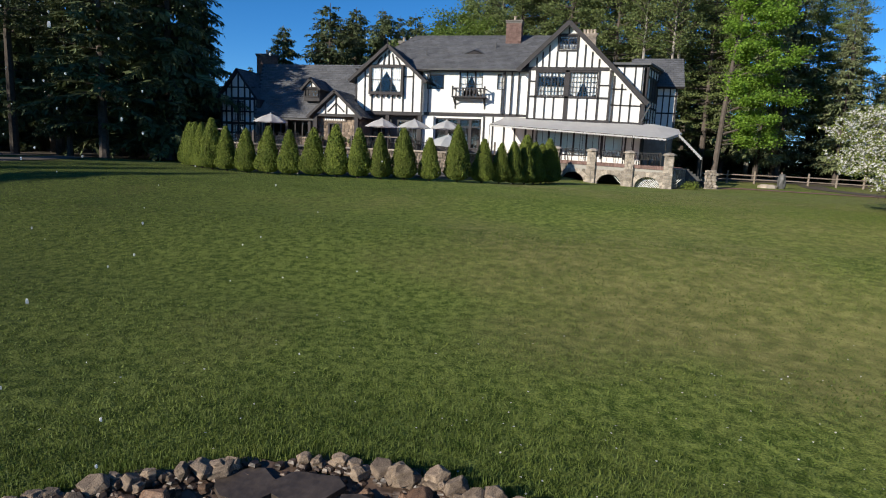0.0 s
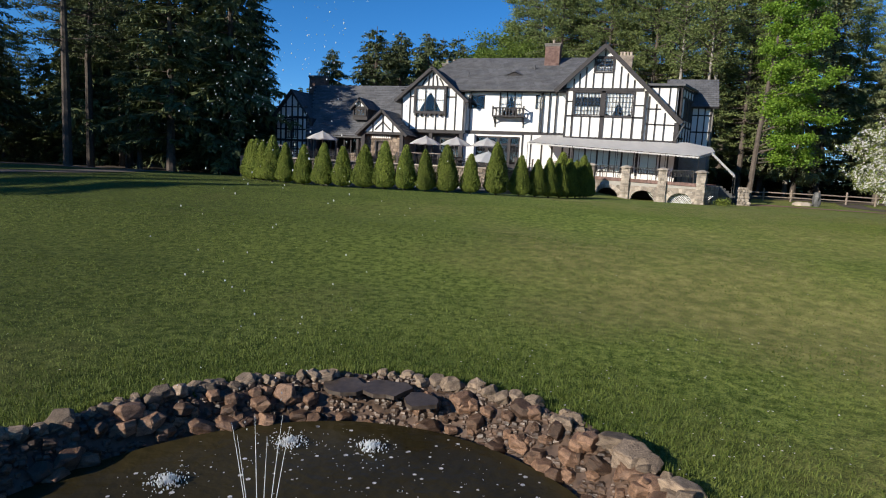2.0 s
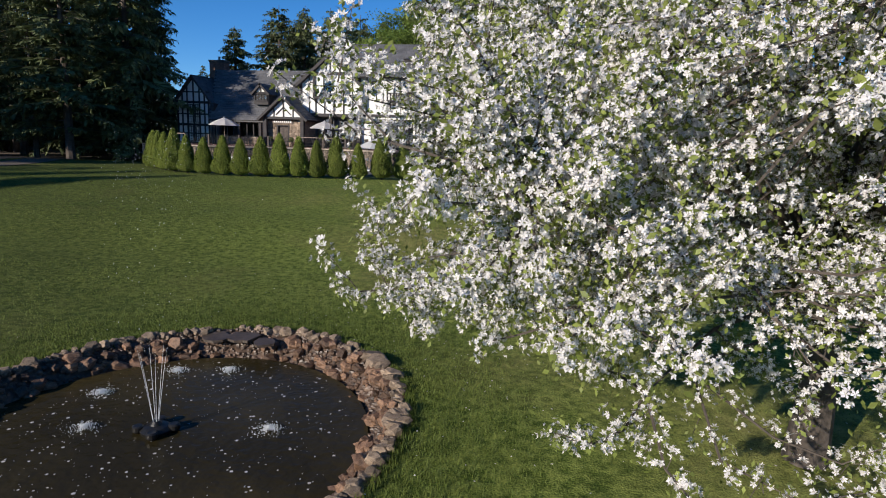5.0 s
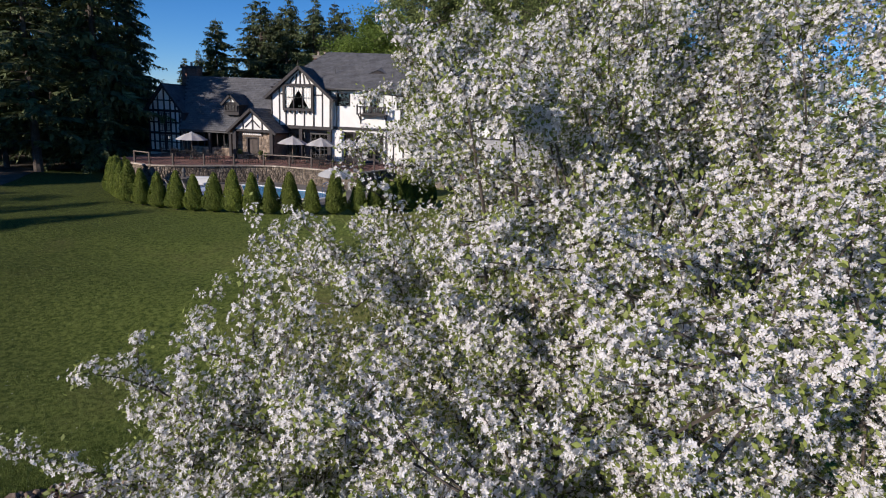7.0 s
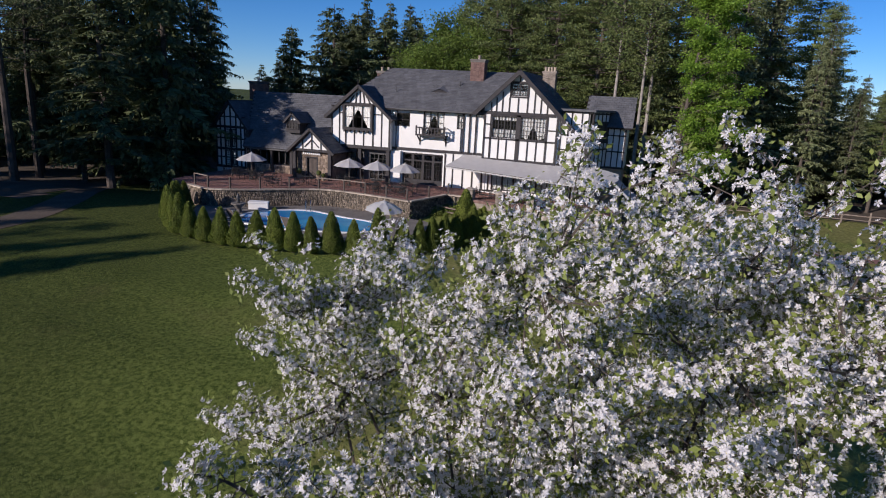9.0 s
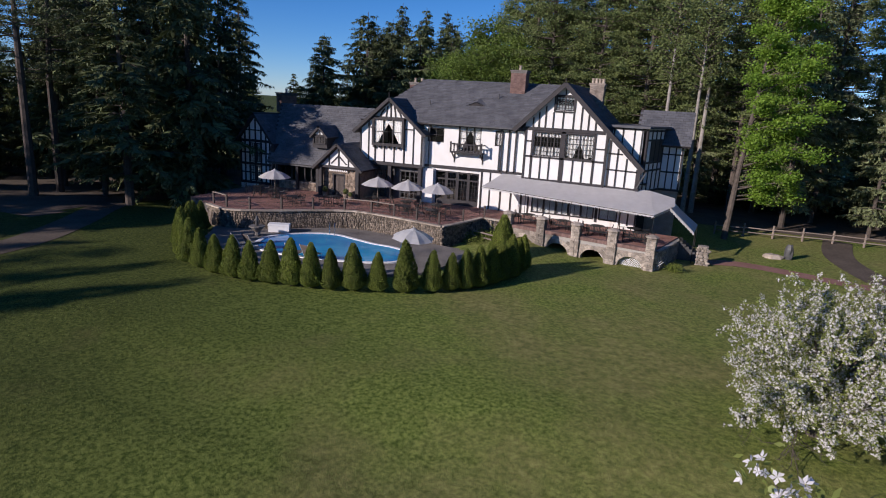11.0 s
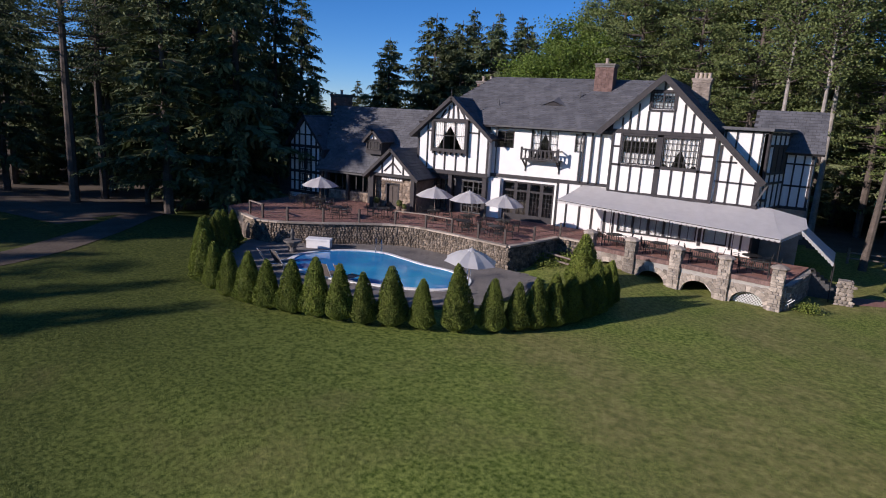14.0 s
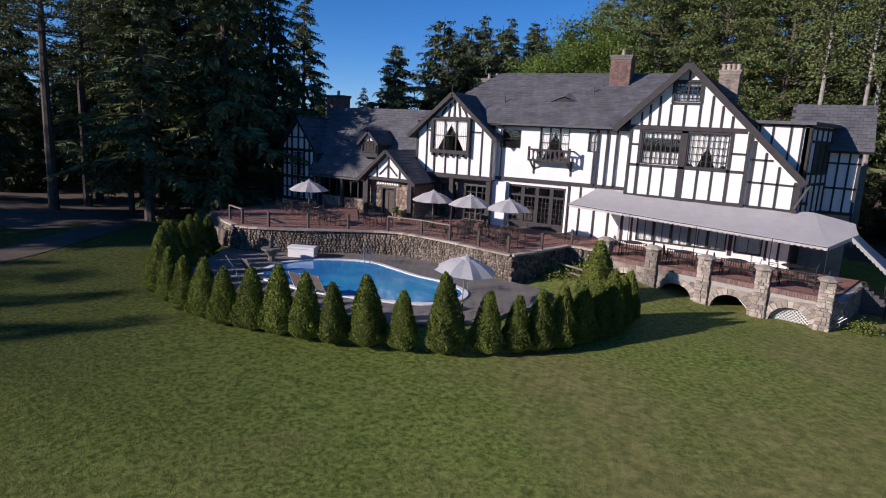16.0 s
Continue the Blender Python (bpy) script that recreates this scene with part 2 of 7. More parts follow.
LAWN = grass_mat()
BLADES = mat("grass_blades", (0.055, 0.092, 0.011), (0.165, 0.2, 0.04), 0.5, 0.7, 0.0, 6, island=0.35, trans=0.3)
SOIL = mat("forest_floor", (0.06, 0.045, 0.032), (0.13, 0.1, 0.075), 0.5, 0.95, 0.4, 5)

# ---- mesh helpers ----


class B:
    """Collects faces of one mesh."""

    def __init__(self):
        self.v, self.f = [], []

    def add(self, verts, faces):
        k = len(self.v)
        self.v += [tuple(p) for p in verts]
        self.f += [tuple(i + k for i in f) for f in faces]
        return self

    def box(self, x0, x1, y0, y1, z0, z1):
        return self.add([(x, y, z) for z in (z0, z1) for y in (y0, y1) for x in (x0, x1)],
                        [(0, 2, 3, 1), (4, 5, 7, 6), (0, 1, 5, 4), (2, 6, 7, 3), (0, 4, 6, 2), (1, 3, 7, 5)])

    def beam(self, p, q, w, d, side=(0, 1, 0)):
        """A bar from p to q, w wide and d deep along side."""
        p, q, s = Vector(p), Vector(q), Vector(side).normalized()
        a = (q - p).normalized().cross(s).normalized()
        s = a.cross((q - p).normalized())
        c = [e + a * (w / 2 * i) + s * (d / 2 * j) for e in (p, q) for j in (-1, 1) for i in (-1, 1)]
        return self.add(c, [(0, 2, 3, 1), (4, 5, 7, 6), (0, 1, 5, 4), (2, 6, 7, 3), (0, 4, 6, 2), (1, 3, 7, 5)])

    def prism(self, poly, lo, hi, axis="y"):
        put = (lambda a, b, h: (a, h, b)) if axis == "y" else (lambda a, b, h: (a, b, h)) if axis == "z" else (lambda a, b, h: (h, a, b))
        n = len(poly)
        vs = [put(a, b, h) for h in (lo, hi) for a, b in poly]
        return self.add(vs, [tuple(range(n - 1, -1, -1)), tuple(range(n, 2 * n))] + [(i, (i + 1) % n, n + (i + 1) % n, n + i) for i in range(n)])

    def tube(self, pts, radii, sides=7, cap=True):
        pts = [Vector(p) for p in pts]
        rows = []
        for i, p in enumerate(pts):
            d = (pts[min(i + 1, len(pts) - 1)] - pts[max(i - 1, 0)]).normalized()
            a = d.orthogonal().normalized() if abs(d.z) < 0.95 else d.cross(Vector((1, 0, 0))).normalized()
            b = d.cross(a)
            rows.append([p + (a * math.cos(2 * math.pi * k / sides) + b * math.sin(2 * math.pi * k / sides)) * radii[i] for k in range(sides)])
        f = [(i * sides + k, i * sides + (k + 1) % sides, (i + 1) * sides + (k + 1) % sides, (i + 1) * sides + k) for i in range(len(pts) - 1) for k in range(sides)]
        if cap:
            f += [tuple(range(sides - 1, -1, -1)), tuple((len(pts) - 1) * sides + k for k in range(sides))]
        return self.add([q for r in rows for q in r], f)

    def lathe(self, profile, cx, cy, z0, sides=12):
        n = len(profile)
        vs = [(cx + r * math.cos(2 * math.pi * k / sides), cy + r * math.sin(2 * math.pi * k / sides), z0 + z) for r, z in profile for k in range(sides)]
        f = [(i * sides + k, i * sides + (k + 1) % sides, (i + 1) * sides + (k + 1) % sides, (i + 1) * sides + k) for i in range(n - 1) for k in range(sides)]
        return self.add(vs, f + [tuple(range(sides - 1, -1, -1)), tuple((n - 1) * sides + k for k in range(sides))])

    def islands(self):
        """The mesh's separate pieces."""
        root = list(range(len(self.v)))

        def find(i):
            while root[i] != i:
                root[i] = root[root[i]]
                i = root[i]
            return i
        for f in self.f:
            for i in f[1:]:
                root[find(i)] = find(f[0])
        groups = {}
        for f in self.f:
            groups.setdefault(find(f[0]), []).append(f)
        out = []
        for fs in groups.values():
            used = sorted({i for f in fs for i in f})
            at = {i: k for k, i in enumerate(used)}
            piece = B()
            piece.v, piece.f = [self.v[i] for i in used], [tuple(at[i] for i in f) for f in fs]
            out.append(piece)
        return out

    def weld(self):
        """Joins boxes that touch: shared corners become one, inner faces go."""
        seen, remap, vs = {}, [], []
        for p in self.v:
            k = tuple(round(c, 4) for c in p)
            if k not in seen:
                seen[k] = len(vs)
                vs.append(p)
            remap.append(seen[k])
        faces = [tuple(remap[i] for i in f) for f in self.f]
        count = {}
        for f in faces:
            count[frozenset(f)] = count.get(frozenset(f), 0) + 1
        self.v, self.f = vs, [f for f in faces if count[frozenset(f)] == 1]
        return self

    def mesh(self, name, material, smooth=False):
        m = bpy.data.meshes.new(name)
        m.from_pydata(self.v, [], self.f)
        m.materials.append(material)
        if smooth:
            m.polygons.foreach_set("use_smooth", [True] * len(m.polygons))
        m.update()
        return m


def quads_mesh(name, q, material):
    """A mesh of loose faces from an array (n, corners, 3)."""
    n, c = q.shape[:2]
    m = bpy.data.meshes.new(name)
    m.vertices.add(n * c)
    m.vertices.foreach_set("co", np.ascontiguousarray(q, dtype=np.float32).ravel())
    m.loops.add(n * c)
    m.loops.foreach_set("vertex_index", np.arange(n * c, dtype=np.int32))
    m.polygons.add(n)
    m.polygons.foreach_set("loop_start", np.arange(0, n * c, c, dtype=np.int32))
    m.materials.append(material)
    m.update(calc_edges=True)
    return m


def thing(name, label, category, at=(0, 0, 0), group="", kind=""):
    ob = new(name)
    ob.location = at
    ob.empty_display_size = 0.2
    return tagged(ob, label, category, group, kind)


def part(name, b, material, parent, label="", smooth=False, mesh=None, local=False):
    """One mesh under a thing; its points are in the world, or with local in the thing's own axes."""
    if b and name.endswith("wall"):
        pieces = b.islands()
        for extra in pieces[1:]:
            part(name + "_", extra, material, parent, label, smooth, None, local).name = name
        b = pieces[0]
    ob = new(name, mesh or b.mesh(name, material, smooth))
    ob.parent = parent
    if not local and not parent.parent:
        ob.matrix_parent_inverse = Matrix.Translation(-parent.location)
    return tagged(ob, label)


def solid(name, b, material, label, category, group="", kind="", smooth=False):
    return tagged(new(name, b.mesh(name, material, smooth)), label, category, group, kind)


def walled(b, x0, x1, z0, z1, y0, y1, holes, top=None):
    """Wall along x with holes (x0, x1, z0, z1); top(x): its upper edge, else z1."""
    xs = sorted({x0, x1, *[h for o in holes for h in o[:2] if x0 < h < x1]})
    if top:
        xs = sorted({*xs, *[a for a in (top.peak,) if x0 < a < x1]})
    for a, c in zip(xs, xs[1:]):
        mid, z = (a + c) / 2, z0
        for o in sorted((o for o in holes if o[0] < mid < o[1]), key=lambda o: o[2]):
            if o[2] > z:
                b.box(a, c, y0, y1, z, o[2])
            z = o[3]
        if top:
            b.prism([(a, z), (c, z), (c, top(c)), (a, top(a))], y0, y1)
        elif z1 > z:
            b.box(a, c, y0, y1, z, z1)
    return b.weld()


class Gable:
    def __init__(self, peak, height, slope):
        self.peak, self.height, self.slope = peak, height, slope

    def __call__(self, x):
        return self.height - abs(x - self.peak) * self.slope

def stone_blob(rnd, sx, sy, sz, n=6):
    """A rough rounded stone: verts and faces."""
    vs, rings = [], ((-1.0, 0.55), (-0.45, 0.95), (0.4, 0.98), (1.0, 0.6))
    for h, r in rings:
        for k in range(n):
            a = 2 * math.pi * k / n + 0.3 * rnd.random()
            q = r * (0.82 + 0.3 * rnd.random())
            vs.append((sx * q * math.cos(a), sy * q * math.sin(a), sz * h * (0.85 + 0.25 * rnd.random())))
    fs = [(i * n + k, i * n + (k + 1) % n, (i + 1) * n + (k + 1) % n, (i + 1) * n + k) for i in range(3) for k in range(n)]
    return vs, fs + [tuple(range(n - 1, -1, -1)), tuple(3 * n + k for k in range(n))]


def stone_wall(b, line, z0, z1, size, seed, depth=0.09):
    """Irregular stones bedded on the outer face of a wall that follows line; the outer side is to the right of its way."""
    rnd = random.Random(seed)
    for (xa, ya), (xb, yb) in zip(line, line[1:]):
        d = Vector((xb - xa, yb - ya, 0))
        if d.length < 0.05:
            continue
        along, outw = d.normalized(), Vector((d.y, -d.x, 0)).normalized()
        z = z0
        while z < z1 - 0.05:
            h = min(size * (0.6 + 0.7 * rnd.random()), z1 - z)
            u = -0.1 * rnd.random()
            while u < d.length:
                w = size * (0.8 + 1.1 * rnd.random())
                vs, fs = stone_blob(rnd, w * 0.49, depth, h * 0.49, 6)
                c = Vector((xa, ya, z + h / 2)) + along * (u + w / 2) + outw * 0.01
                b.add([c + along * p[0] + outw * p[1] + Vector((0, 0, p[2])) for p in vs], fs)
                u += w
            z += h
    return b


# ---- ground ----
PROFILE = ((-140, -4.0), (-60, -3.05), (-44, -2.98), (-41, -2.88), (-34, -2.05), (-28, -1.5), (-22, -1.45), (-14, -1.5), (-6, -1.72), (5, -1.6), (25, -1.2), (90, 0.5))
POND, POND_R = (4.98, -49.1), (3.52, 4.1)


def smooth_step(t):
    t = min(max(t, 0.0), 1.0)
    return t * t * (3 - 2 * t)


def ground_z(x, y):
    for (a, za), (c, zc) in zip(PROFILE, PROFILE[1:]):
        if y <= c:
            break
    z = za + (zc - za) * smooth_step((y - a) / (c - a)) if y > a else za
    z += 0.05 * noise.noise((x * 0.12, y * 0.12, 0)) + 0.35 * noise.noise((x * 0.03, y * 0.03, 5)) * smooth_step((abs(x + 4) - 22) / 20)
    z += 0.75 * smooth_step((7.5 - x) / 7) * smooth_step((x + 4) / 3) * math.exp(-(((y + 4.5) / 3.5) ** 2))
    d = math.hypot((x - POND[0]) / POND_R[0], (y - POND[1]) / POND_R[1])
    return z - 0.85 * smooth_step((1.0 - d) / 0.3)


def ground_sheet():
    xs = sorted({*np.arange(-60, 60.1, 1.0), *np.arange(0, 11, 0.25), *(-1500, -700, -350, -180, -110, -80, 80, 110, 180, 350, 700, 1500)})
    ys = sorted({*np.arange(-70, 40.1, 1.0), *np.arange(-55, -42, 0.25), *(-1500, -700, -300, -140, -100, 60, 90, 140, 300, 700, 1500)})
    b = B()
    b.v = [(x, y, ground_z(x, y)) for y in ys for x in xs]
    w = len(xs)
    b.f = [(j * w + i, j * w + i + 1, (j + 1) * w + i + 1, (j + 1) * w + i) for j in range(len(ys) - 1) for i in range(w - 1)]
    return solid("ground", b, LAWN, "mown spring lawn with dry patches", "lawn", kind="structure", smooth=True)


ground_sheet()

# ---- house ----
house = thing("tudor_house", "white half-timbered mansion with grey slate roof", "house", (-4, 4, -1.7))
DECK = 0.1
GW, BW, MW = -0.5, -0.75, 0.0            # fronts of gable, bay and main wall
gable_top, bay_top = Gable(3.25, 10.32, 0.97), Gable(-11.48, 8.55, 0.83)


def window(x0, x1, z0, z1, y, cols, rows, curtain="", split=0, deep=0.12, frame_w=0.07, mat_frame=None):
    """A window in a front wall: frame with bars, panes, curtains behind."""
    mf = mat_frame or TIMBER
    fr = B()
    for a, c, d, e in ((x0, x0 + frame_w, z0, z1), (x1 - frame_w, x1, z0, z1), (x0 + frame_w, x1 - frame_w, z0, z0 + frame_w), (x0 + frame_w, x1 - frame_w, z1 - frame_w, z1)):
        fr.box(a, c, y - 0.04, y + deep, d, e)
    win = part("window", fr, mf, house)
    xs, zs = [x0 + (x1 - x0) * i / cols for i in range(cols + 1)], [z0 + (z1 - z0) * i / rows for i in range(rows + 1)]
    bars = B()
    for i, x in enumerate(xs[1:-1], 1):
        w = 0.045 if split and i % split == 0 else 0.018
        bars.box(x - w, x + w, y + 0.02, y + 0.07, z0 + frame_w, z1 - frame_w)
    for z in zs[1:-1]:
        bars.box(x0 + frame_w, x1 - frame_w, y + 0.022, y + 0.068, z - 0.018, z + 0.018)
    part("muntin_grid", bars, mf, win)
    pane = part("pane", B().add([(x0 + 0.03, y + 0.05, z0 + 0.03), (x1 - 0.03, y + 0.05, z0 + 0.03), (x1 - 0.03, y + 0.05, z1 - 0.03), (x0 + 0.03, y + 0.05, z1 - 0.03)], [(0, 1, 2, 3)]), GLASS, win)
    pane.visible_shadow = False
    if curtain:
        n = 60
        b = B()
        for side in (0, 1, 2, 3) if curtain == "both" else (0, 1):
            for k in range(n):
                u, u2 = k / n, (k + 1) / n
                pts = []
                for q in (u, u2):
                    wave = 0.018 * math.sin(q * 50 + side) + 0.008 * math.sin(q * 117)
                    x = x0 + (x1 - x0) * (q * 0.5 if side % 2 == 0 else 1 - q * 0.5)
                    if curtain == "tied":
                        low = z0 + (z1 - z0) * (0.05 + 0.78 * max(0.0, (q - 0.28) / 0.72) ** 0.9)
                        top = z1 - 0.05
                    elif curtain == "swag":
                        low = z0 + (z1 - z0) * (0.06 + 1.15 * max(0, q - 0.55) + 0.05 * math.sin(q * 9))
                        top = z1 - 0.05
                    elif curtain == "half":
                        low, top = z0 + 0.05, z0 + (z1 - z0) * 0.42
                    elif curtain == "both":
                        low, top = (z0 + 0.05, z0 + (z1 - z0) * 0.4) if side < 2 else (z0 + (z1 - z0) * 0.78, z1 - 0.05)
                    else:
                        low, top = z0 + 0.05, z1 - 0.05
                    pts.append((x, y + 0.13 + wave, low, top))
                (xa, ya, la, ta), (xb, yb, lb, tb) = pts
                b.add([(xa, ya, la), (xb, yb, lb), (xb, yb, tb), (xa, ya, ta)], [(0, 1, 2, 3)])
        part("curtain", b, CURTAIN, win, "white lace curtains")
    return win


def timbers(rows, y, proud=0.06, back=0.0):
    """Face timbers: (xa, za, xb, zb, width)."""
    for xa, za, xb, zb, w in rows:
        part("timber", B().beam((xa, y - proud / 2 + back, za), (xb, y - proud / 2 + back, zb), w, proud), TIMBER, house)


def slates(rows, thick=0.03):
    """Roof slopes laid in overlapping courses; each row: eave left, eave right, ridge right, ridge left."""
    b = B()
    rnd = random.Random(3)
    for el, er, rr, rl in rows:
        el, er, rr, rl = map(Vector, (el, er, rr, rl))
        up = ((rl + rr) / 2 - (el + er) / 2)
        nrm = (er - el).cross(up).normalized()
        if nrm.z < 0:
            nrm = -nrm
        n = max(int(up.length / 0.26), 2)
        for i in range(n):
            t0, t1 = i / n, min((i + 1.12) / n, 1)
            a0, b0, a1, b1 = el.lerp(rl, t0), er.lerp(rr, t0), el.lerp(rl, t1), er.lerp(rr, t1)
            m = max(int((b0 - a0).length / 0.42), 1)
            for k in range(m):
                j = (rnd.random() - 0.5) * 0.3 / m if m > 1 else 0
                u0, u1 = (k + (i % 2) * 0.5) / m, (k + 1 + (i % 2) * 0.5) / m - 0.015 / max(m * 0.4, 1)
                u0, u1 = min(u0, 1), min(u1, 1)
                if u1 - u0 < 1e-3:
                    continue
                lift = nrm * (thick * (1 + 0.5 * rnd.random()))
                p = [a0.lerp(b0, u0) + lift, a0.lerp(b0, u1) + lift, a1.lerp(b1, u1) + nrm * 0.004, a1.lerp(b1, u0) + nrm * 0.004]
                lo = [q - nrm * thick * 1.5 for q in p[:2]]
                b.add(p + lo, [(0, 1, 2, 3), (4, 5, 1, 0)])
    return b


def roof_slab(rows, thick=0.18):
    b = B()
    for el, er, rr, rl in rows:
        el, er, rr, rl = map(Vector, (el, er, rr, rl))
        nrm = (er - el).cross((rl - el) if (rl - el).length > 0.1 else (rr - el)).normalized()
        if nrm.z < 0:
            nrm = -nrm
        q = [el, er, rr, rl]
        lo = [p - nrm * thick for p in q]
        b.add(q + lo, [(0, 1, 2, 3), (7, 6, 5, 4), (0, 4, 5, 1), (1, 5, 6, 2), (2, 6, 7, 3), (3, 7, 4, 0)])
    return b


def roof(rows, name="roof", label="grey slate roof"):
    r = part(name, roof_slab(rows), TIMBER, house, label)
    tagged(part("slate_covering", slates(rows), SLATE, r), kind="stuff")
    return r


# main block
holes = [(-8.3, -6.8, 5.3, 6.5), (-5.5, -3.5, 4.7, 6.85), (-2.3, -1.6, 5.35, 6.57)]
part("wall", walled(B(), -8.7, 0.3, 3.2, 7.0, MW, MW + 0.3, holes), STUCCO, house, "white stucco upper wall")
part("wall", walled(B(), -8.7, -3.3, DECK - 1.8, 3.2, MW, MW + 0.3, [(-7.4, -3.45, DECK, 2.95)]), STUCCO, house, "white stucco lower wall")
part("wall", walled(B(), -3.3, 9.4, DECK - 1.8, 3.2, MW - 0.1, MW + 0.2, [(1.2, 6.2, 0.3, 2.3), (6.6, 8.0, 0.3, 2.3)]), STUCCO, house)
part("wall", B().box(-14, 10, 9.7, 10, -1.8, 7.0).box(-14.3, -14, 2, 10, -1.8, 7.0).box(9.9, 10.2, 5, 10, -1.8, 7), STUCCO, house, "rear and end walls")
# added room back and floor, coloured dark so the windows look dim
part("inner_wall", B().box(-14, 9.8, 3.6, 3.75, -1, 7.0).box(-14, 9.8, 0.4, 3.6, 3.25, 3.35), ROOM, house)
window(-8.3, -6.8, 5.3, 6.5, MW + 0.06, 2, 2)
window(-5.5, -3.5, 4.7, 6.85, MW + 0.06, 3, 4, "tied", 1)
window(-2.3, -1.6, 5.35, 6.57, MW + 0.06, 1, 2, "full")
main_rows = [((-14.6, -0.55, 6.85), (0.4, -0.55, 6.85), (3.2, 5.0, 10.55), (-11.0, 5.0, 10.6)),
             ((3.25, 10.5, 6.85), (-14.6, 10.5, 6.85), (-11.0, 5.0, 10.6), (3.25, 5.0, 10.55)),
             ((-14.6, 10.5, 6.85), (-14.6, -0.55, 6.85), (-11.0, 5.0, 10.6), (-11.0, 5.0, 10.6))]
roof(main_rows, label="main roof of grey slate")
part("gutter", B().box(-8.0, 0.0, -0.72, -0.56, 6.78, 6.9), GREYTRIM, house)
part("soffit", B().box(-8.6, 0.3, -0.55, 0.0, 6.74, 6.82), TIMBER, house)
timbers([(-8.6, 3.27, -1.45, 3.3, 0.24), (-1.65, 3.3, -1.65, 6.75, 0.1), (-1.08, 3.3, -1.08, 6.75, 0.11), (-0.5, 3.3, -0.5, 6.75, 0.12),
         (-3.2, 0.1, -3.2, 3.15, 0.14), (-2.45, 0.1, -2.45, 3.15, 0.1), (-1.5, 0.1, -1.5, 3.15, 0.12), (-0.6, 0.1, -0.6, 3.1, 0.12)], MW - 0.1, 0.06)
timbers([(-1.45, 3.3, 0.3, 3.3, 0.2)], MW - 0.1)
part("downspout", B().tube([(-1.75, -0.1, 6.7), (-1.85, -0.1, 6.2), (-1.85, -0.1, 3.4)], [0.05] * 3, 8), GREYTRIM, house)
part("downspout", B().tube([(-8.05, -0.12, 6.7), (-8.1, -0.12, 6.2), (-8.1, -0.12, 0.2)], [0.05] * 3, 8), GREYTRIM, house)

# french doors
for x0, x1 in ((-7.4, -6.4), (-6.4, -5.4), (-5.4, -4.4), (-4.4, -3.45)):
    fr = B()
    for a, c, d, e in ((x0, x0 + 0.13, DECK, 2.95), (x1 - 0.13, x1, DECK, 2.95), (x0 + 0.13, x1 - 0.13, 2.2, 2.34), (x0 + 0.13, x1 - 0.13, 2.82, 2.95), (x0 + 0.13, x1 - 0.13, DECK, DECK + 0.45)):
        fr.box(a, c, 0.05, 0.2, d, e)
    dr = part("french_door", fr, TIMBER, house, "dark french door")
    bars = B()
    for k in (1, 2):
        x = x0 + 0.13 + (x1 - x0 - 0.26) * k / 3
        bars.box(x - 0.015, x + 0.015, 0.1, 0.14, DECK + 0.45, 2.2)
    for k in range(1, 5):
        z = DECK + 0.45 + (2.2 - DECK - 0.45) * k / 5
        bars.box(x0 + 0.13, x1 - 0.13, 0.102, 0.138, z - 0.015, z + 0.015)
    part("muntin_grid", bars, TIMBER, dr)
    part("pane", B().add([(x0 + 0.1, 0.12, DECK), (x1 - 0.1, 0.12, DECK), (x1 - 0.1, 0.12, 2.9), (x0 + 0.1, 0.12, 2.9)], [(0, 1, 2, 3)]), GLASS, dr).visible_shadow = False

# balcony at the middle window
balc = B()
for x in (-5.75, -3.25):
    balc.beam((x, 0.0, 4.05), (x, -0.75, 4.62), 0.08, 0.1, (1, 0, 0)).box(x - 0.05, x + 0.05, -0.06, 0, 3.75, 4.6)
balc.box(-5.9, -3.1, -0.85, -0.02, 4.6, 4.7).box(-5.9, -3.1, -0.87, -0.8, 5.28, 5.38)
for x in (-5.86, -3.18):
    balc.box(x, x + 0.07, -0.8, -0.02, 5.28, 5.36).box(x - 0.02, x + 0.1, -0.9, -0.78, 4.6, 5.5)
for k in range(9):
    x = -5.6 + k * 0.29
    balc.prism([(x, 4.7), (x + 0.16, 4.7), (x + 0.12, 4.95), (x + 0.16, 5.28), (x, 5.28), (x + 0.04, 4.95)], -0.85, -0.82)
part("balcony", balc, TIMBER, house, "dark timber window balcony")

# bay with its gable
part("wall", walled(B(), -14.43, -8.43, 3.1, 6.1, BW, BW + 0.25, [(-13.03, -10.18, 4.85, 6.95)], bay_top), STUCCO, house, "white bay wall")
part("wall", B().box(-8.68, -8.43, BW + 0.25, MW + 0.1, 3.1, 6.3).box(-14.43, -14.18, BW + 0.25, 2, 3.1, 6.0), STUCCO, house)
part("floor_slab", B().box(-14.43, -8.43, BW, MW, 3.0, 3.1), TIMBER, house)
roof([((-14.93, BW - 0.45, 5.75), (-14.93, 4.5, 5.75), (-11.48, 4.5, 8.75), (-11.48, BW - 0.45, 8.75)),
      ((-8.03, 4.5, 5.85), (-8.03, BW - 0.45, 5.85), (-11.48, BW - 0.45, 8.75), (-11.48, 4.5, 8.75))], label="bay gable roof of grey slate")
for s in (-1, 1):
    part("bargeboard", B().beam((-11.48, BW - 0.47, 8.66), (-11.48 + s * 3.45, BW - 0.47, 5.72), 0.26, 0.07), TIMBER, house)
part("finial", B().tube([(-11.48, BW - 0.47, 8.6), (-11.48, BW - 0.47, 9.25)], [0.05, 0.02], 6), TIMBER, house)
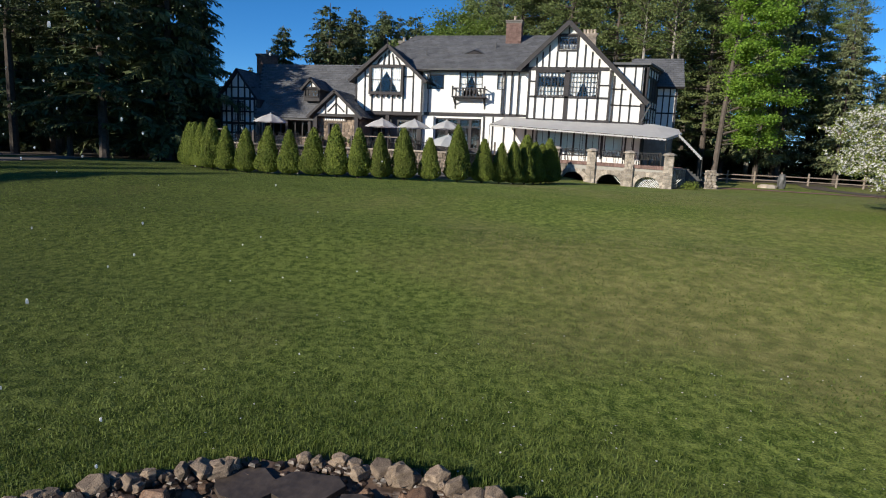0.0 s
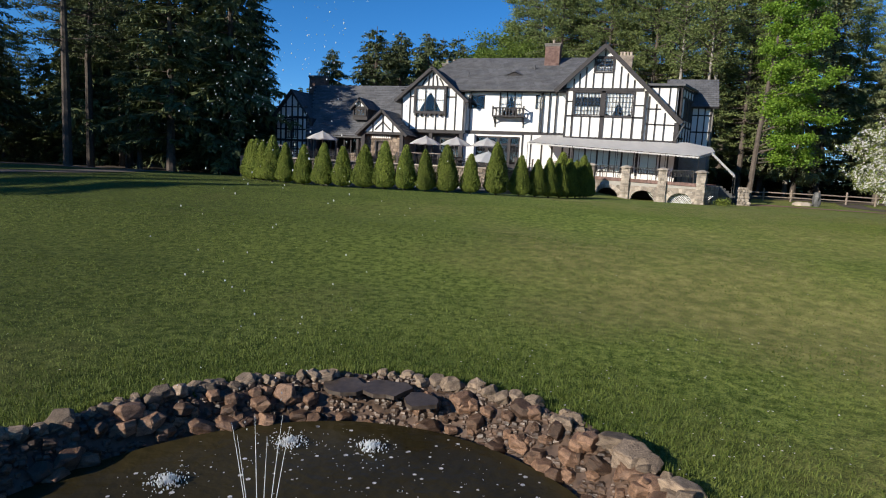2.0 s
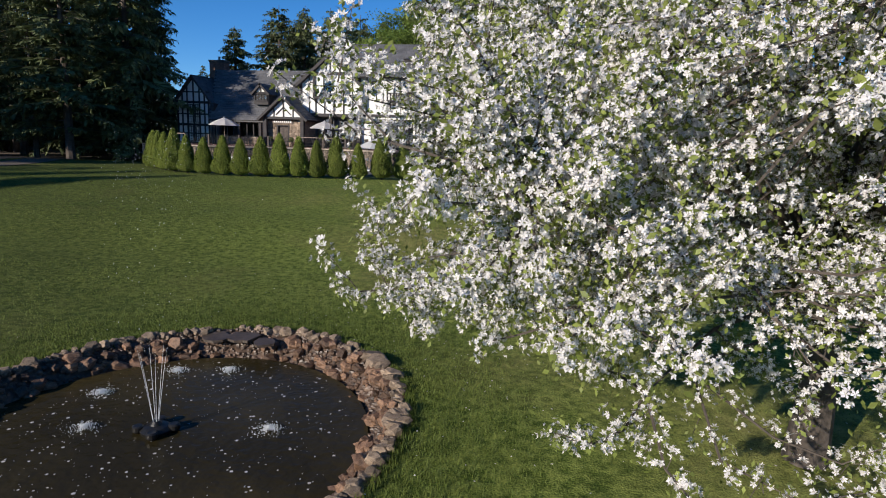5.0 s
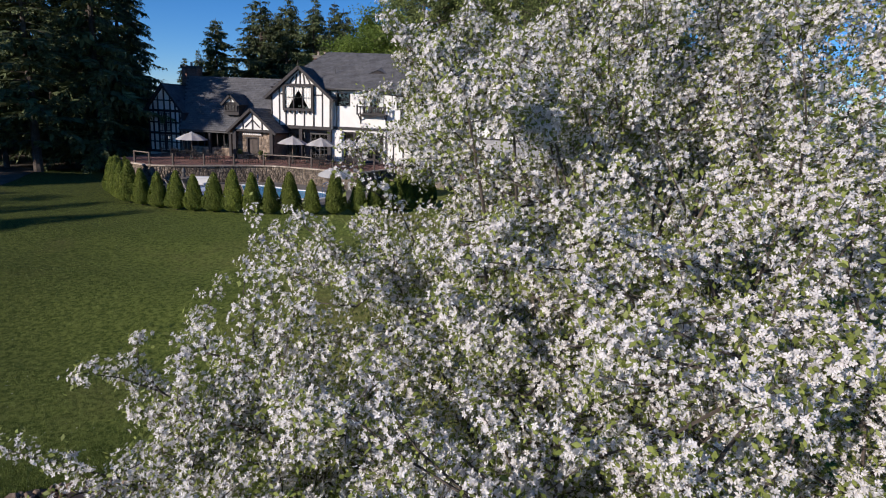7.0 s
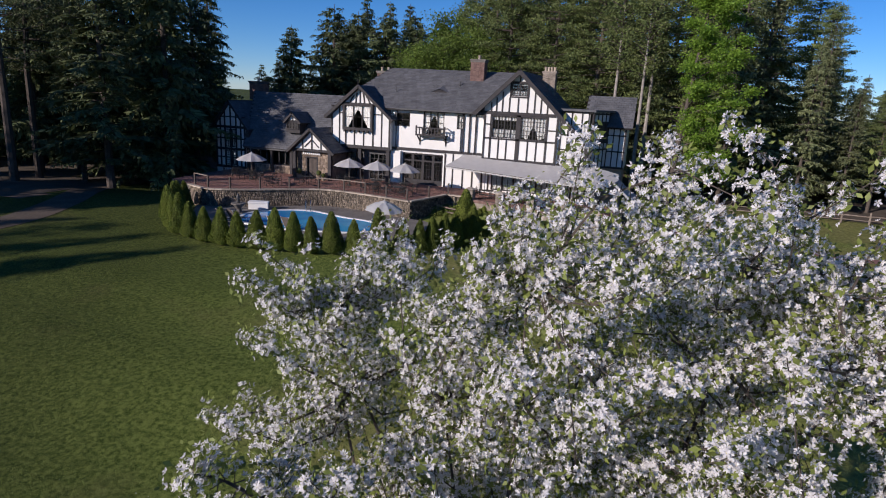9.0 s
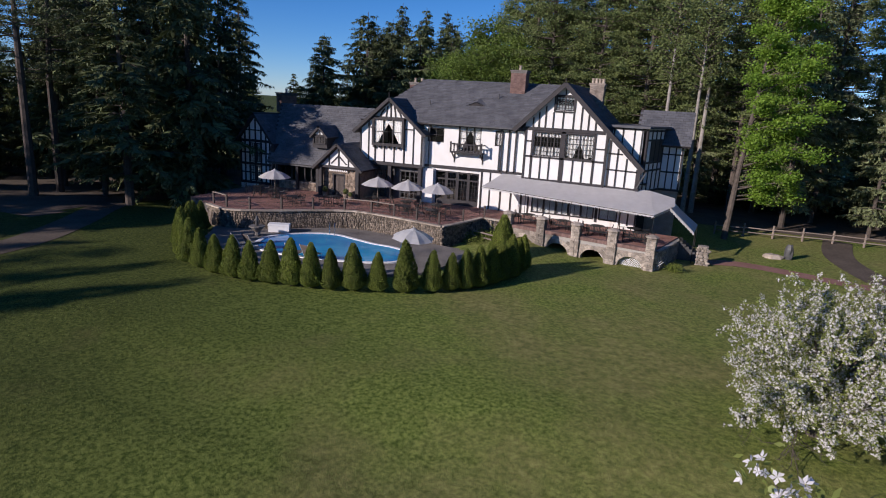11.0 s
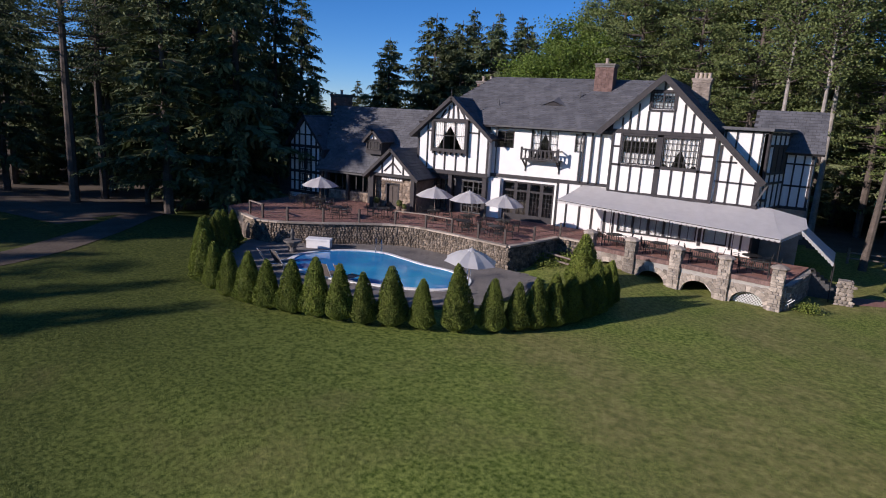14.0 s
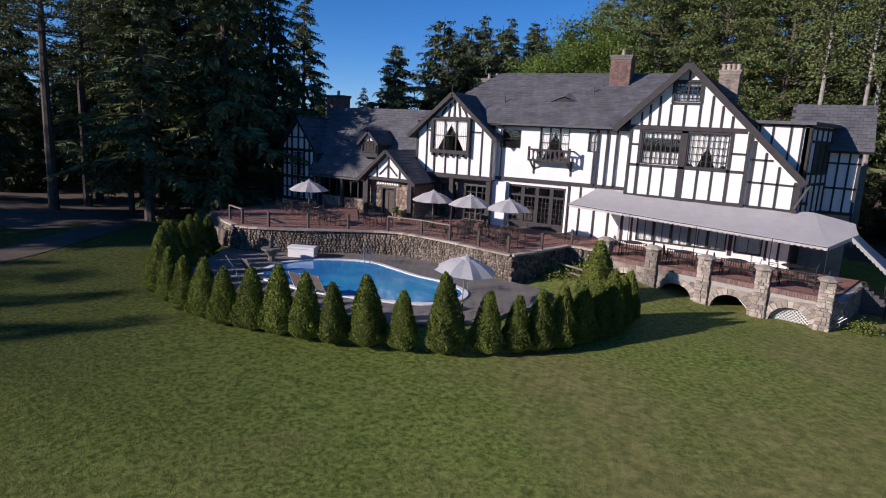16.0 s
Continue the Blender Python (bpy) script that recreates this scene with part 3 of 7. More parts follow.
timbers([(-14.48, 3.18, -8.38, 3.18, 0.28), (-14.38, 3.3, -14.38, 6.1, 0.14), (-13.59, 3.3, -13.59, 6.7, 0.1), (-9.27, 3.3, -9.27, 6.6, 0.1), (-8.48, 3.3, -8.48, 6.1, 0.14),
         (-12.93, 3.3, -12.93, 7.05, 0.13), (-10.13, 3.3, -10.13, 7.05, 0.13), (-12.03, 3.3, -12.03, 4.75, 0.1), (-11.08, 3.3, -11.08, 4.75, 0.1),
         (-13.33, 7.06, -9.63, 7.06, 0.2), (-13.59, 6.2, -12.93, 6.2, 0.1), (-10.13, 6.2, -9.27, 6.2, 0.1)], BW)
for k, (xa, xb) in enumerate(((-11.48, -11.48), (-11.93, -11.78), (-11.03, -11.18), (-12.48, -12.08), (-10.48, -10.88))):
    zb = bay_top(xb) - 0.25
    mid = ((xa + xb) / 2 + (xb - xa) * -0.15, BW - 0.03, 7.15 + (zb - 7.15) * 0.5)
    part("timber", B().beam((xa, BW - 0.03, 7.15), mid, 0.12, 0.06).beam(mid, (xb, BW - 0.032, zb), 0.12, 0.06), TIMBER, house)
boxw = B().box(-13.13, -10.08, BW - 0.32, BW, 4.68, 4.85).box(-13.13, -10.08, BW - 0.32, BW, 6.95, 7.05).box(-13.13, -12.98, BW - 0.32, BW, 4.85, 6.95).box(-10.23, -10.08, BW - 0.32, BW, 4.85, 6.95)
for k in range(7):
    boxw.box(-13.03 + k * 0.47, -12.88 + k * 0.47, BW - 0.3, BW, 4.5, 4.68)
part("window_box", boxw, TIMBER, house)
window(-12.98, -10.23, 4.85, 6.95, BW - 0.26, 3, 2, "tied", 1)

# ground floor under the bay
part("wall", walled(B(), -14.0, -8.6, DECK - 1.8, 3.0, MW, MW + 0.3, [(-13.2, -11.4, DECK, 2.6), (-10.8, -9.0, DECK, 2.6)]), GREYTRIM, house, "dark ground floor wall")
for x in (-14.28, -11.5, -8.62):
    part("post", B().box(x - 0.16, x + 0.16, BW + 0.02, BW + 0.34, DECK, 3.0), TIMBER, house)
part("wall", B().box(-8.6, -7.5, MW - 0.35, MW - 0.02, DECK, 3.05), STUCCO, house, "white stucco pier")
for x0, x1 in ((-13.2, -11.4), (-10.8, -9.0)):
    window(x0, x1, DECK + 0.05, 2.6, MW + 0.08, 4, 5, "", 2, mat_frame=GREYTRIM)

# big gable
holes = [(1.05, 3.2, 4.9, 6.75), (3.55, 5.7, 4.85, 6.75), (2.55, 3.95, 8.45, 9.5)]
part("wall", walled(B(), 0.3, 6.75, 2.95, 7.0, GW, GW + 0.25, holes, gable_top), STUCCO, house, "white gable wall")
part("wall", B().box(0.3, 0.55, GW + 0.25, MW + 0.2, 2.95, 7).box(6.5, 6.75, GW + 0.25, 0.6, 2.95, 7), STUCCO, house)
part("floor_slab", B().box(0.3, 6.75, GW, MW + 0.1, 2.85, 2.95), TIMBER, house)
cat_x = 9.35
roof([((-0.5, GW - 0.5, 6.9), (-0.5, 6.0, 6.9), (3.25, 6.0, 10.52), (3.25, GW - 0.5, 10.52)),
      ((7.2, 10.0, 6.7), (7.2, GW - 0.5, 6.7), (3.25, GW - 0.5, 10.52), (3.25, 10.0, 10.52)),
      ((cat_x + 0.15, 1.0, 4.5), (cat_x + 0.15, GW - 0.5, 4.5), (7.2, GW - 0.5, 6.7), (7.2, 1.0, 6.7))], label="steep gable roof of grey slate")
part("bargeboard", B().beam((3.25, GW - 0.52, 10.4), (-0.55, GW - 0.52, 6.74), 0.34, 0.08), TIMBER, house)
part("bargeboard", B().beam((3.25, GW - 0.524, 10.4), (cat_x + 0.2, GW - 0.524, 4.36), 0.34, 0.08), TIMBER, house)
part("finial", B().tube([(3.25, GW - 0.5, 10.4), (3.25, GW - 0.5, 10.85)], [0.05, 0.02], 6), TIMBER, house)
timbers([(0.3, 2.99, 6.78, 2.97, 0.26), (0.38, 3.1, 0.38, 6.9, 0.16), (6.66, 3.1, 6.66, 6.9, 0.18), (3.37, 3.1, 3.37, 6.85, 0.34), (0.0, 6.98, 6.5, 6.98, 0.26),
         (0.95, 3.1, 0.95, 6.85, 0.16), (5.8, 3.1, 5.8, 6.85, 0.16), (1.7, 3.1, 1.7, 4.8, 0.11), (2.4, 3.1, 2.4, 4.8, 0.11), (4.25, 3.1, 4.25, 4.75, 0.11), (5.0, 3.1, 5.0, 4.75, 0.11),
         (0.45, 4.82, 6.6, 4.78, 0.14), (0.45, 6.0, 0.9, 6.0, 0.1), (5.85, 5.75, 6.6, 5.75, 0.1), (1.0, 6.8, 5.75, 6.8, 0.14),
         (2.45, 9.57, 4.05, 9.57, 0.13), (2.45, 8.36, 4.05, 8.36, 0.13), (2.48, 8.4, 2.48, 9.55, 0.12), (4.02, 8.4, 4.02, 9.55, 0.12), (3.25, 9.6, 3.25, 10.15, 0.11)], GW)
for x in (0.9, 1.35, 1.85, 2.45, 3.2, 4.0, 4.6, 5.15, 5.7):
    timbers([(x, 7.1, x, min(gable_top(x) - 0.2, 8.3 if 2.4 < x < 4.05 else 20), 0.11)], GW)
window(1.05, 3.2, 4.9, 6.75, GW + 0.03, 8, 5, "both", 2)
window(3.55, 5.7, 4.85, 6.75, GW + 0.03, 8, 5, "swag", 4)
window(2.55, 3.95, 8.45, 9.5, GW + 0.03, 6, 5, "both", 3)

# low side of the gable
cat = Gable(3.25, 10.4, 1.0)
part("wall", walled(B(), 6.75, 9.2, 2.9, 5, GW + 0.12, GW + 0.37, [], cat), STUCCO, house)
timbers([(6.95, 3.0, 6.95, 6.5, 0.14), (7.55, 3.0, 7.55, 5.9, 0.11), (8.25, 3.0, 8.25, 5.2, 0.11), (9.1, 3.0, 9.1, 4.45, 0.16), (6.8, 2.95, 9.3, 2.9, 0.2), (6.8, 4.3, 9.1, 4.25, 0.1), (6.8, 5.5, 7.9, 5.5, 0.1)], GW + 0.12)
part("wall", B().box(6.9, 9.45, 0.6, 0.85, 4.3, 7.45), STUCCO, house)
part("flat_roof", B().prism([(6.7, 0.3), (9.6, 0.3), (10.9, 4.4), (10.9, 7), (6.7, 7)], 7.45, 7.62, "z"), SLATE, house, "low flat dormer roof")
timbers([(7.0, 4.4, 7.0, 7.4, 0.12), (7.65, 4.4, 7.65, 7.4, 0.1), (8.5, 4.4, 8.5, 7.4, 0.1), (9.05, 4.4, 9.05, 7.4, 0.09), (9.4, 4.4, 9.4, 7.4, 0.12), (6.9, 7.36, 9.45, 7.36, 0.12)], 0.6)
side_a, side_c = Vector((9.45, 0.6, 0)), Vector((10.5, 4.0, 0))
slant = (side_c - side_a).normalized()
out = Vector((slant.y, -slant.x, 0))
part("wall", B().beam(side_a + Vector((0, 0, 2.6)) - out * 0.12, side_a + Vector((0, 0, 7.45)) - out * 0.12, 0.02, 0.02).prism([(side_a.x, side_a.y), (side_c.x, side_c.y), (side_c.x - 0.3, side_c.y), (side_a.x - 0.3, side_a.y)], 2.6, 7.45, "z"), STUCCO, house)
for u in (0.02, 0.25, 0.5, 0.75, 0.98):
    p = side_a.lerp(side_c, u) + out * 0.03
    part("timber", B().beam(p + Vector((0, 0, 2.6)), p + Vector((0, 0, 7.4)), 0.12, 0.06, out), TIMBER, house)
for z in (2.7, 4.3, 4.9, 6.6, 7.3):
    part("timber", B().beam(side_a + out * 0.035 + Vector((0, 0, z)), side_c + out * 0.035 + Vector((0, 0, z)), 0.14, 0.07, out), TIMBER, house)
# opaque dark sheet in place of glass with a dim room behind
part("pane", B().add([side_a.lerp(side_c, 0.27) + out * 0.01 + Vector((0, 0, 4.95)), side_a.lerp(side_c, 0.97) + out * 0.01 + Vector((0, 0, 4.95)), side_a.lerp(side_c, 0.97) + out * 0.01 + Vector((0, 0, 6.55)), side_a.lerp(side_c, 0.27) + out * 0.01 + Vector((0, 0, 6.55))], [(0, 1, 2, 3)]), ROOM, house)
# corner brackets
for s in (0, 1):
    part("bracket", B().beam((9.2, GW - 0.1 + s * 0.6, 3.1), (9.75, GW - 0.35 + s * 0.6, 4.4), 0.1, 0.1, (1, 0, 0)), GREYTRIM, house)
part("post", B().box(9.1, 9.35, GW, GW + 0.3, 2.7, 4.4), TIMBER, house)

# right wing
part("wall", B().box(10.4, 12.1, 4.0, 4.25, 2.6, 6.3).box(11.85, 12.1, 4.25, 9, 2.6, 6.3), STUCCO, house, "white wing wall")
part("wall", B().box(9.4, 12.0, 4.1, 9, -1.8, 2.6), TANSTONE, house, "stone base of the wing")
part("wall", B().add([(11.8, 3.8, 6.3), (11.8, 9, 6.3), (11.8, 6.4, 8.7), (12.1, 3.8, 6.3), (12.1, 9, 6.3), (12.1, 6.4, 8.7)], [(0, 1, 2), (5, 4, 3), (0, 2, 5, 3), (1, 4, 5, 2), (0, 3, 4, 1)]), STUCCO, house)
roof([((8.3, 3.5, 6.2), (12.55, 3.5, 6.2), (12.55, 6.3, 8.85), (8.3, 6.3, 8.85)), ((12.55, 9.1, 6.2), (8.3, 9.1, 6.2), (8.3, 6.3, 8.85), (12.55, 6.3, 8.85))], label="wing roof of grey slate")
timbers([(10.45, 2.7, 10.45, 6.2, 0.12), (11.0, 2.7, 11.0, 6.2, 0.1), (11.52, 2.7, 11.52, 6.2, 0.1), (12.0, 2.7, 12.0, 6.2, 0.14), (10.4, 6.15, 12.1, 6.15, 0.14), (10.4, 5.5, 12.1, 5.5, 0.1), (10.4, 4.1, 12.1, 4.1, 0.12), (10.4, 2.68, 12.1, 2.68, 0.18)], 4.0)


def chimney(x0, x1, y0, y1, z0, z1, material, cap, label, pots=0):
    ch = part("chimney", B().box(x0, x1, y0, y1, z0, z1), material, house, label)
    n = max(int((z1 - z0) / 0.09), 1)
    courses = B()
    rnd = random.Random(5)
    for i in range(n):
        z = z0 + (z1 - z0) * i / n
        for axis in (0, 1):
            a, c = (x0, x1) if axis == 0 else (y0, y1)
            m = max(int((c - a) / 0.23), 1)
            for k in range(m):
                u0, u1 = a + (c - a) * k / m + 0.01, a + (c - a) * (k + 1) / m - 0.01
                d = 0.012 + 0.01 * rnd.random()
                if axis == 0:
                    courses.box(u0, u1, y0 - d, y0, z + 0.008, z + 0.08)
                else:
                    courses.box(x1, x1 + d, u0, u1, z + 0.008, z + 0.08).box(x0 - d, x0, u0, u1, z + 0.008, z + 0.08)
    tagged(part("brickwork", courses, material, ch), kind="stuff")
    part("cap", B().box(x0 - 0.1, x1 + 0.1, y0 - 0.1, y1 + 0.1, z1, z1 + 0.12).box(x0 - 0.05, x1 + 0.05, y0 - 0.05, y1 + 0.05, z1 - 0.14, z1 - 0.004), cap, ch)
    for k in range(pots):
        x = x0 + (x1 - x0) * (k + 0.5) / pots
        part("chimney_pot", B().lathe([(0.13, 0), (0.11, 0.3), (0.14, 0.34), (0.14, 0.4), (0.09, 0.4)], x, (y0 + y1) / 2, z1 + 0.12, 10), TANSTONE, ch)
    return ch


chimney(-2.4, -1.1, 3.6, 4.6, 8.6, 11.45, BRICK, FLAG, "brown brick chimney", 1)
chimney(4.0, 5.15, 5.6, 6.5, 8.0, 10.7, CHIMNEYSTONE, CHIMNEYSTONE, "tan stone chimney", 4)
chimney(-13.0, -11.6, 6.0, 6.9, 8.0, 10.2, BRICK, FLAG, "low brick chimney", 2)

# roof details
part("eyebrow_vent", B().add([(-5.7, 1.75, 8.42), (-4.7, 1.65, 8.78), (-3.7, 1.75, 8.42), (-4.7, 2.9, 9.15)], [(0, 1, 3), (1, 2, 3)]), SLATE, house, "small eyebrow roof vent")
part("vent_opening", B().add([(-5.45, 1.8, 8.46), (-3.95, 1.8, 8.46), (-4.7, 1.72, 8.72)], [(0, 1, 2)]), TIMBER, house)
for x, y, z in ((-8.9, 1.6, 8.3), (-3.1, 2.8, 9.1)):
    part("vent_pipe", B().tube([(x, y, z - 0.3), (x, y, z + 0.45)], [0.05, 0.05], 8), GREYTRIM, house)

# left wing, lower
part("wall", walled(B(), -23.4, -17.0, DECK - 1.8, 2.6, -1.5, -1.2, [(-22.6, -18.4, 0.85, 2.25)]), BROWNSTONE, house, "stone wall of the low wing")
window(-22.6, -20.5, 0.85, 2.25, -1.46, 3, 1, "", 1)
window(-20.5, -18.4, 0.85, 2.25, -1.46, 3, 1, "", 1)
part("wall", B().box(-23.7, -23.4, -1.2, 8, -1.7, 4), TIMBER, house)
# added room back, coloured dark like the one above
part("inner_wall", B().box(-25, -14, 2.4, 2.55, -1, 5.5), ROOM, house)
roof([((-23.6, -1.95, 2.45), (-13.9, -1.95, 2.45), (-13.9, 3.4, 7.7), (-25.9, 3.4, 7.7)),
      ((-13.9, 8.7, 2.45), (-23.6, 8.7, 2.45), (-25.9, 3.4, 7.7), (-13.9, 3.4, 7.7))], label="low wing roof of grey slate")
part("fascia", B().box(-23.5, -17.0, -1.9, -1.6, 2.28, 2.44), GREYTRIM, house)
for x in (-23.2, -22.7, -20.5, -18.3, -17.3):
    part("post", B().box(x - 0.12, x + 0.12, -1.72, -1.5, DECK, 2.3), TIMBER, house)
chimney(-26.7, -25.0, 3.6, 4.6, 6.8, 8.6, BRICK, GREYTRIM, "dark brick chimney", 1)
# dormer
dx, dy = -18.5, -0.95
part("dormer", B().prism([(dx - 0.75, 4.0), (dx + 0.75, 4.0), (dx + 0.75, 5.13), (dx - 0.75, 5.13)], dy, dy + 2.2), TIMBER, house, "small dark gabled roof dormer")
part("gablet", B().prism([(dx - 0.74, 5.14), (dx + 0.74, 5.14), (dx, 5.84)], dy - 0.02, dy + 2.2), STUCCO, house, "white dormer gablet")
roof([((dx - 1.0, dy - 0.3, 4.98), (dx - 1.0, dy + 2.5, 4.98), (dx, dy + 2.5, 6.0), (dx, dy - 0.3, 6.0)), ((dx + 1.0, dy + 2.5, 4.98), (dx + 1.0, dy - 0.3, 4.98), (dx, dy - 0.3, 6.0), (dx, dy + 2.5, 6.0))])
timbers([(dx - 0.75, 5.15, dx + 0.75, 5.15, 0.12), (dx, 5.15, dx, 5.8, 0.09)], dy - 0.02)
window(dx - 0.65, dx + 0.65, 4.35, 5.05, dy - 0.06, 4, 2, "", 2)
# entrance porch
part("wall", walled(B(), -17.0, -13.6, DECK - 1.6, 2.7, -2.6, -2.3, [(-16.1, -14.8, DECK, 2.1)]), BROWNSTONE, house, "tan stone entrance wall")
for run, lo, hi in (([(-17.0, -2.61), (-16.15, -2.61)], -1.3, 2.65), ([(-14.75, -2.61), (-13.6, -2.61)], -1.3, 2.65), ([(-16.15, -2.61), (-14.75, -2.61)], 2.14, 2.65), ([(-23.4, -1.51), (-17.1, -1.51)], DECK - 0.1, 0.8)):
    tagged(part("stonework", stone_wall(B(), run, lo, hi, 0.26, 31, 0.04), BROWNSTONE, house, "coursed brown stone facing"), kind="stuff")
door = part("door", B().box(-15.95, -14.95, -2.42, -2.35, DECK, 2.0), DARKWOOD, house, "dark wooden entrance door")
part("door_frame", B().box(-16.1, -15.95, -2.62, -2.3, DECK, 2.1).box(-14.95, -14.8, -2.62, -2.3, DECK, 2.1).box(-15.95, -14.95, -2.62, -2.3, 2.0, 2.1), TIMBER, door)
part("door_panels", B().box(-15.85, -15.55, -2.45, -2.42, 0.3, 1.8).box(-15.35, -15.05, -2.45, -2.42, 0.3, 1.8), DARKWOOD, door)
part("door_handle", B().box(-15.04, -15.0, -2.5, -2.42, 1.0, 1.15), IRON, door)
part("wall", B().prism([(-17.0, 2.75), (-13.3, 2.75), (-15.15, 4.45)], -3.1, -2.9), STUCCO, house)
part("porch_side", B().box(-17.1, -16.9, -2.6, -1.2, -1.5, 2.7), BROWNSTONE, house)
part("porch_side", B().box(-13.5, -13.3, -2.6, 0, -1.5, 2.7), BROWNSTONE, house)
roof([((-17.6, -3.5, 2.55), (-17.6, 1.5, 2.55), (-15.15, 1.5, 4.75), (-15.15, -3.5, 4.75)), ((-12.75, 1.5, 2.6), (-12.75, -3.5, 2.6), (-15.15, -3.5, 4.75), (-15.15, 1.5, 4.75))], label="porch roof of grey slate")
timbers([(-17.1, 2.72, -13.2, 2.72, 0.22), (-15.15, 2.8, -15.15, 4.5, 0.12), (-16.1, 2.8, -16.1, 3.75, 0.1), (-14.2, 2.8, -14.2, 3.75, 0.1), (-15.9, 3.0, -15.15, 3.7, 0.09), (-14.4, 3.0, -15.15, 3.7, 0.09)], -3.1)
for s in (-1, 1):
    part("bargeboard", B().beam((-15.15, -3.52, 4.66), (-15.15 + s * 2.45, -3.52, 2.47), 0.22, 0.06), TIMBER, house)
for x in (-17.0, -13.3):
    part("post", B().box(x - 0.16, x + 0.16, -3.2, -2.88, DECK, 2.65), TIMBER, house)
sign = part("sign", B().box(-16.45, -14.45, -2.72, -2.63, 2.2, 2.6), WOOD, house, "brown wooden name board")
bars = B()
for k in range(9):
    bars.box(-16.33 + k * 0.205, -16.2 + k * 0.205, -2.735, -2.722, 2.3, 2.5)
part("lettering", bars, COPING, sign, "pale letters as bars")
# far left half-timbered part
part("wall", B().prism([(-27.9, -1.7), (-24.3, -1.7), (-24.3, 4.5), (-26.0, 6.5), (-27.9, 4.5)], -0.5, 8), STUCCO, house)
timbers([(x, 0, x, top, 0.15) for x, top in ((-27.8, 4.4), (-27.3, 5.0), (-26.75, 5.6), (-26.05, 6.3), (-25.4, 5.7), (-24.85, 5.1), (-24.4, 4.5))]
        + [(-27.9, z, -24.3, z, wd) for z, wd in ((0.1, 0.25), (1.05, 0.12), (1.9, 0.24), (2.95, 0.14), (4.1, 0.24), (5.1, 0.12))], -0.5)
roof([((-28.4, -0.9, 3.85), (-28.4, 8.2, 3.85), (-26.0, 8.2, 6.75), (-26.0, -0.9, 6.75)), ((-23.7, 8.2, 3.85), (-23.7, -0.9, 3.85), (-26.0, -0.9, 6.75), (-26.0, 8.2, 6.75))])
for x0, x1, z0, z1 in ((-26.7, -26.1, 2.1, 3.9), (-25.9, -25.4, 2.1, 3.9), (-26.7, -26.1, 0.3, 1.75), (-25.9, -25.4, 0.3, 1.75)):
    window(x0, x1, z0, z1, -0.56, 2, 3)

# lower front under the awning
for x0, x1 in ((1.2, 2.2), (2.2, 3.2), (3.2, 4.2), (4.2, 5.2), (5.2, 6.2), (6.6, 8.0)):
    window(x0, x1, 0.3, 2.3, MW - 0.14, 2, 1, "full", 0)
timbers([(0.3, 0.1, 0.3, 3.0, 0.16), (6.4, 0.1, 6.4, 3.0, 0.2), (8.2, 0.1, 8.2, 3.0, 0.12), (8.8, 0.1, 8.8, 3.0, 0.12), (9.35, 0.1, 9.35, 3.0, 0.12), (0.9, 0.1, 0.9, 3.0, 0.12), (1.0, 2.5, 6.3, 2.5, 0.14)], MW - 0.1)

# ---- terrace, pool and garden ----
EDGE = [(-21.3, -12.0), (-18.6, -12.9), (-16.1, -11.6), (-14.1, -9.9), (-11.8, -8.2), (-10.1, -7.75), (-7.4, -8.05), (-5.2, -8.5), (-2.95, -9.0), (-2.45, -7.5), (-1.6, -4.0), (0.2, -4.3)]


def smooth_line(pts, per=6):
    out_pts = []
    for i in range(len(pts) - 1):
        p0, p1, p2, p3 = (Vector(pts[min(max(k, 0), len(pts) - 1)]) for k in (i - 1, i, i + 1, i + 2))
        for k in range(per):
            t = k / per
            out_pts.append(0.5 * ((2 * p1) + (p2 - p0) * t + (2 * p0 - 5 * p1 + 4 * p2 - p3) * t * t + (3 * p1 - p0 - 3 * p2 + p3) * t ** 3))
    return out_pts + [Vector(pts[-1])]


def inside(x, y, poly):
    hit = False
    for (xa, ya), (xb, yb) in zip(poly, poly[1:] + poly[:1]):
        if (ya > y) != (yb > y) and x < (xb - xa) * (y - ya) / (yb - ya) + xa:
            hit = not hit
    return hit


edge = [tuple(p) for p in smooth_line(EDGE[:9], 5)] + EDGE[9:]
deck_poly = edge + [(0.2, 0.0), (-13.9, 0.0), (-25.0, -1.3), (-24.5, -10.5)]
deck = thing("terrace", "red brick dining terrace with stone edge", "terrace", (-10, -6, 0), kind="structure")
part("base", B().prism(deck_poly, -1.9, DECK - 0.012, "z"), DARKMORTAR, deck)
pav = B()
for j in range(-62, 1):
    for i in range(-112, 2):
        x, y = i * 0.225 + (j % 2) * 0.11, j * 0.21
        if inside(x + 0.1, y + 0.1, deck_poly):
            h = 0.004 * ((i * 7 + j * 13) % 5)
            pav.add([(x + 0.008, y + 0.008, DECK + h), (x + 0.215, y + 0.008, DECK + h), (x + 0.215, y + 0.2, DECK + h), (x + 0.008, y + 0.2, DECK + h)], [(0, 1, 2, 3)])
tagged(part("paving_bricks", pav, PAVER, deck), kind="stuff")


ret = stone_wall(B(), edge, -1.55, DECK - 0.06, 0.15, 4, 0.07)
tagged(part("wall_stones", ret, WALLSTONE, deck, "rubble stone retaining wall"), kind="stuff")
cap = B()
for (xa, ya), (xb, yb) in zip(edge, edge[1:]):
    cap.beam((xa, ya, DECK - 0.02), (xb, yb, DECK - 0.02), 0.36, 0.1, (0, 0, 1))
part("edge_course", cap, TANSTONE, deck)

# arcaded terrace
T0, T1 = Vector((0.1, -4.45, 0)), Vector((11.3, -5.95, 0))
ta = (T1 - T0).normalized()
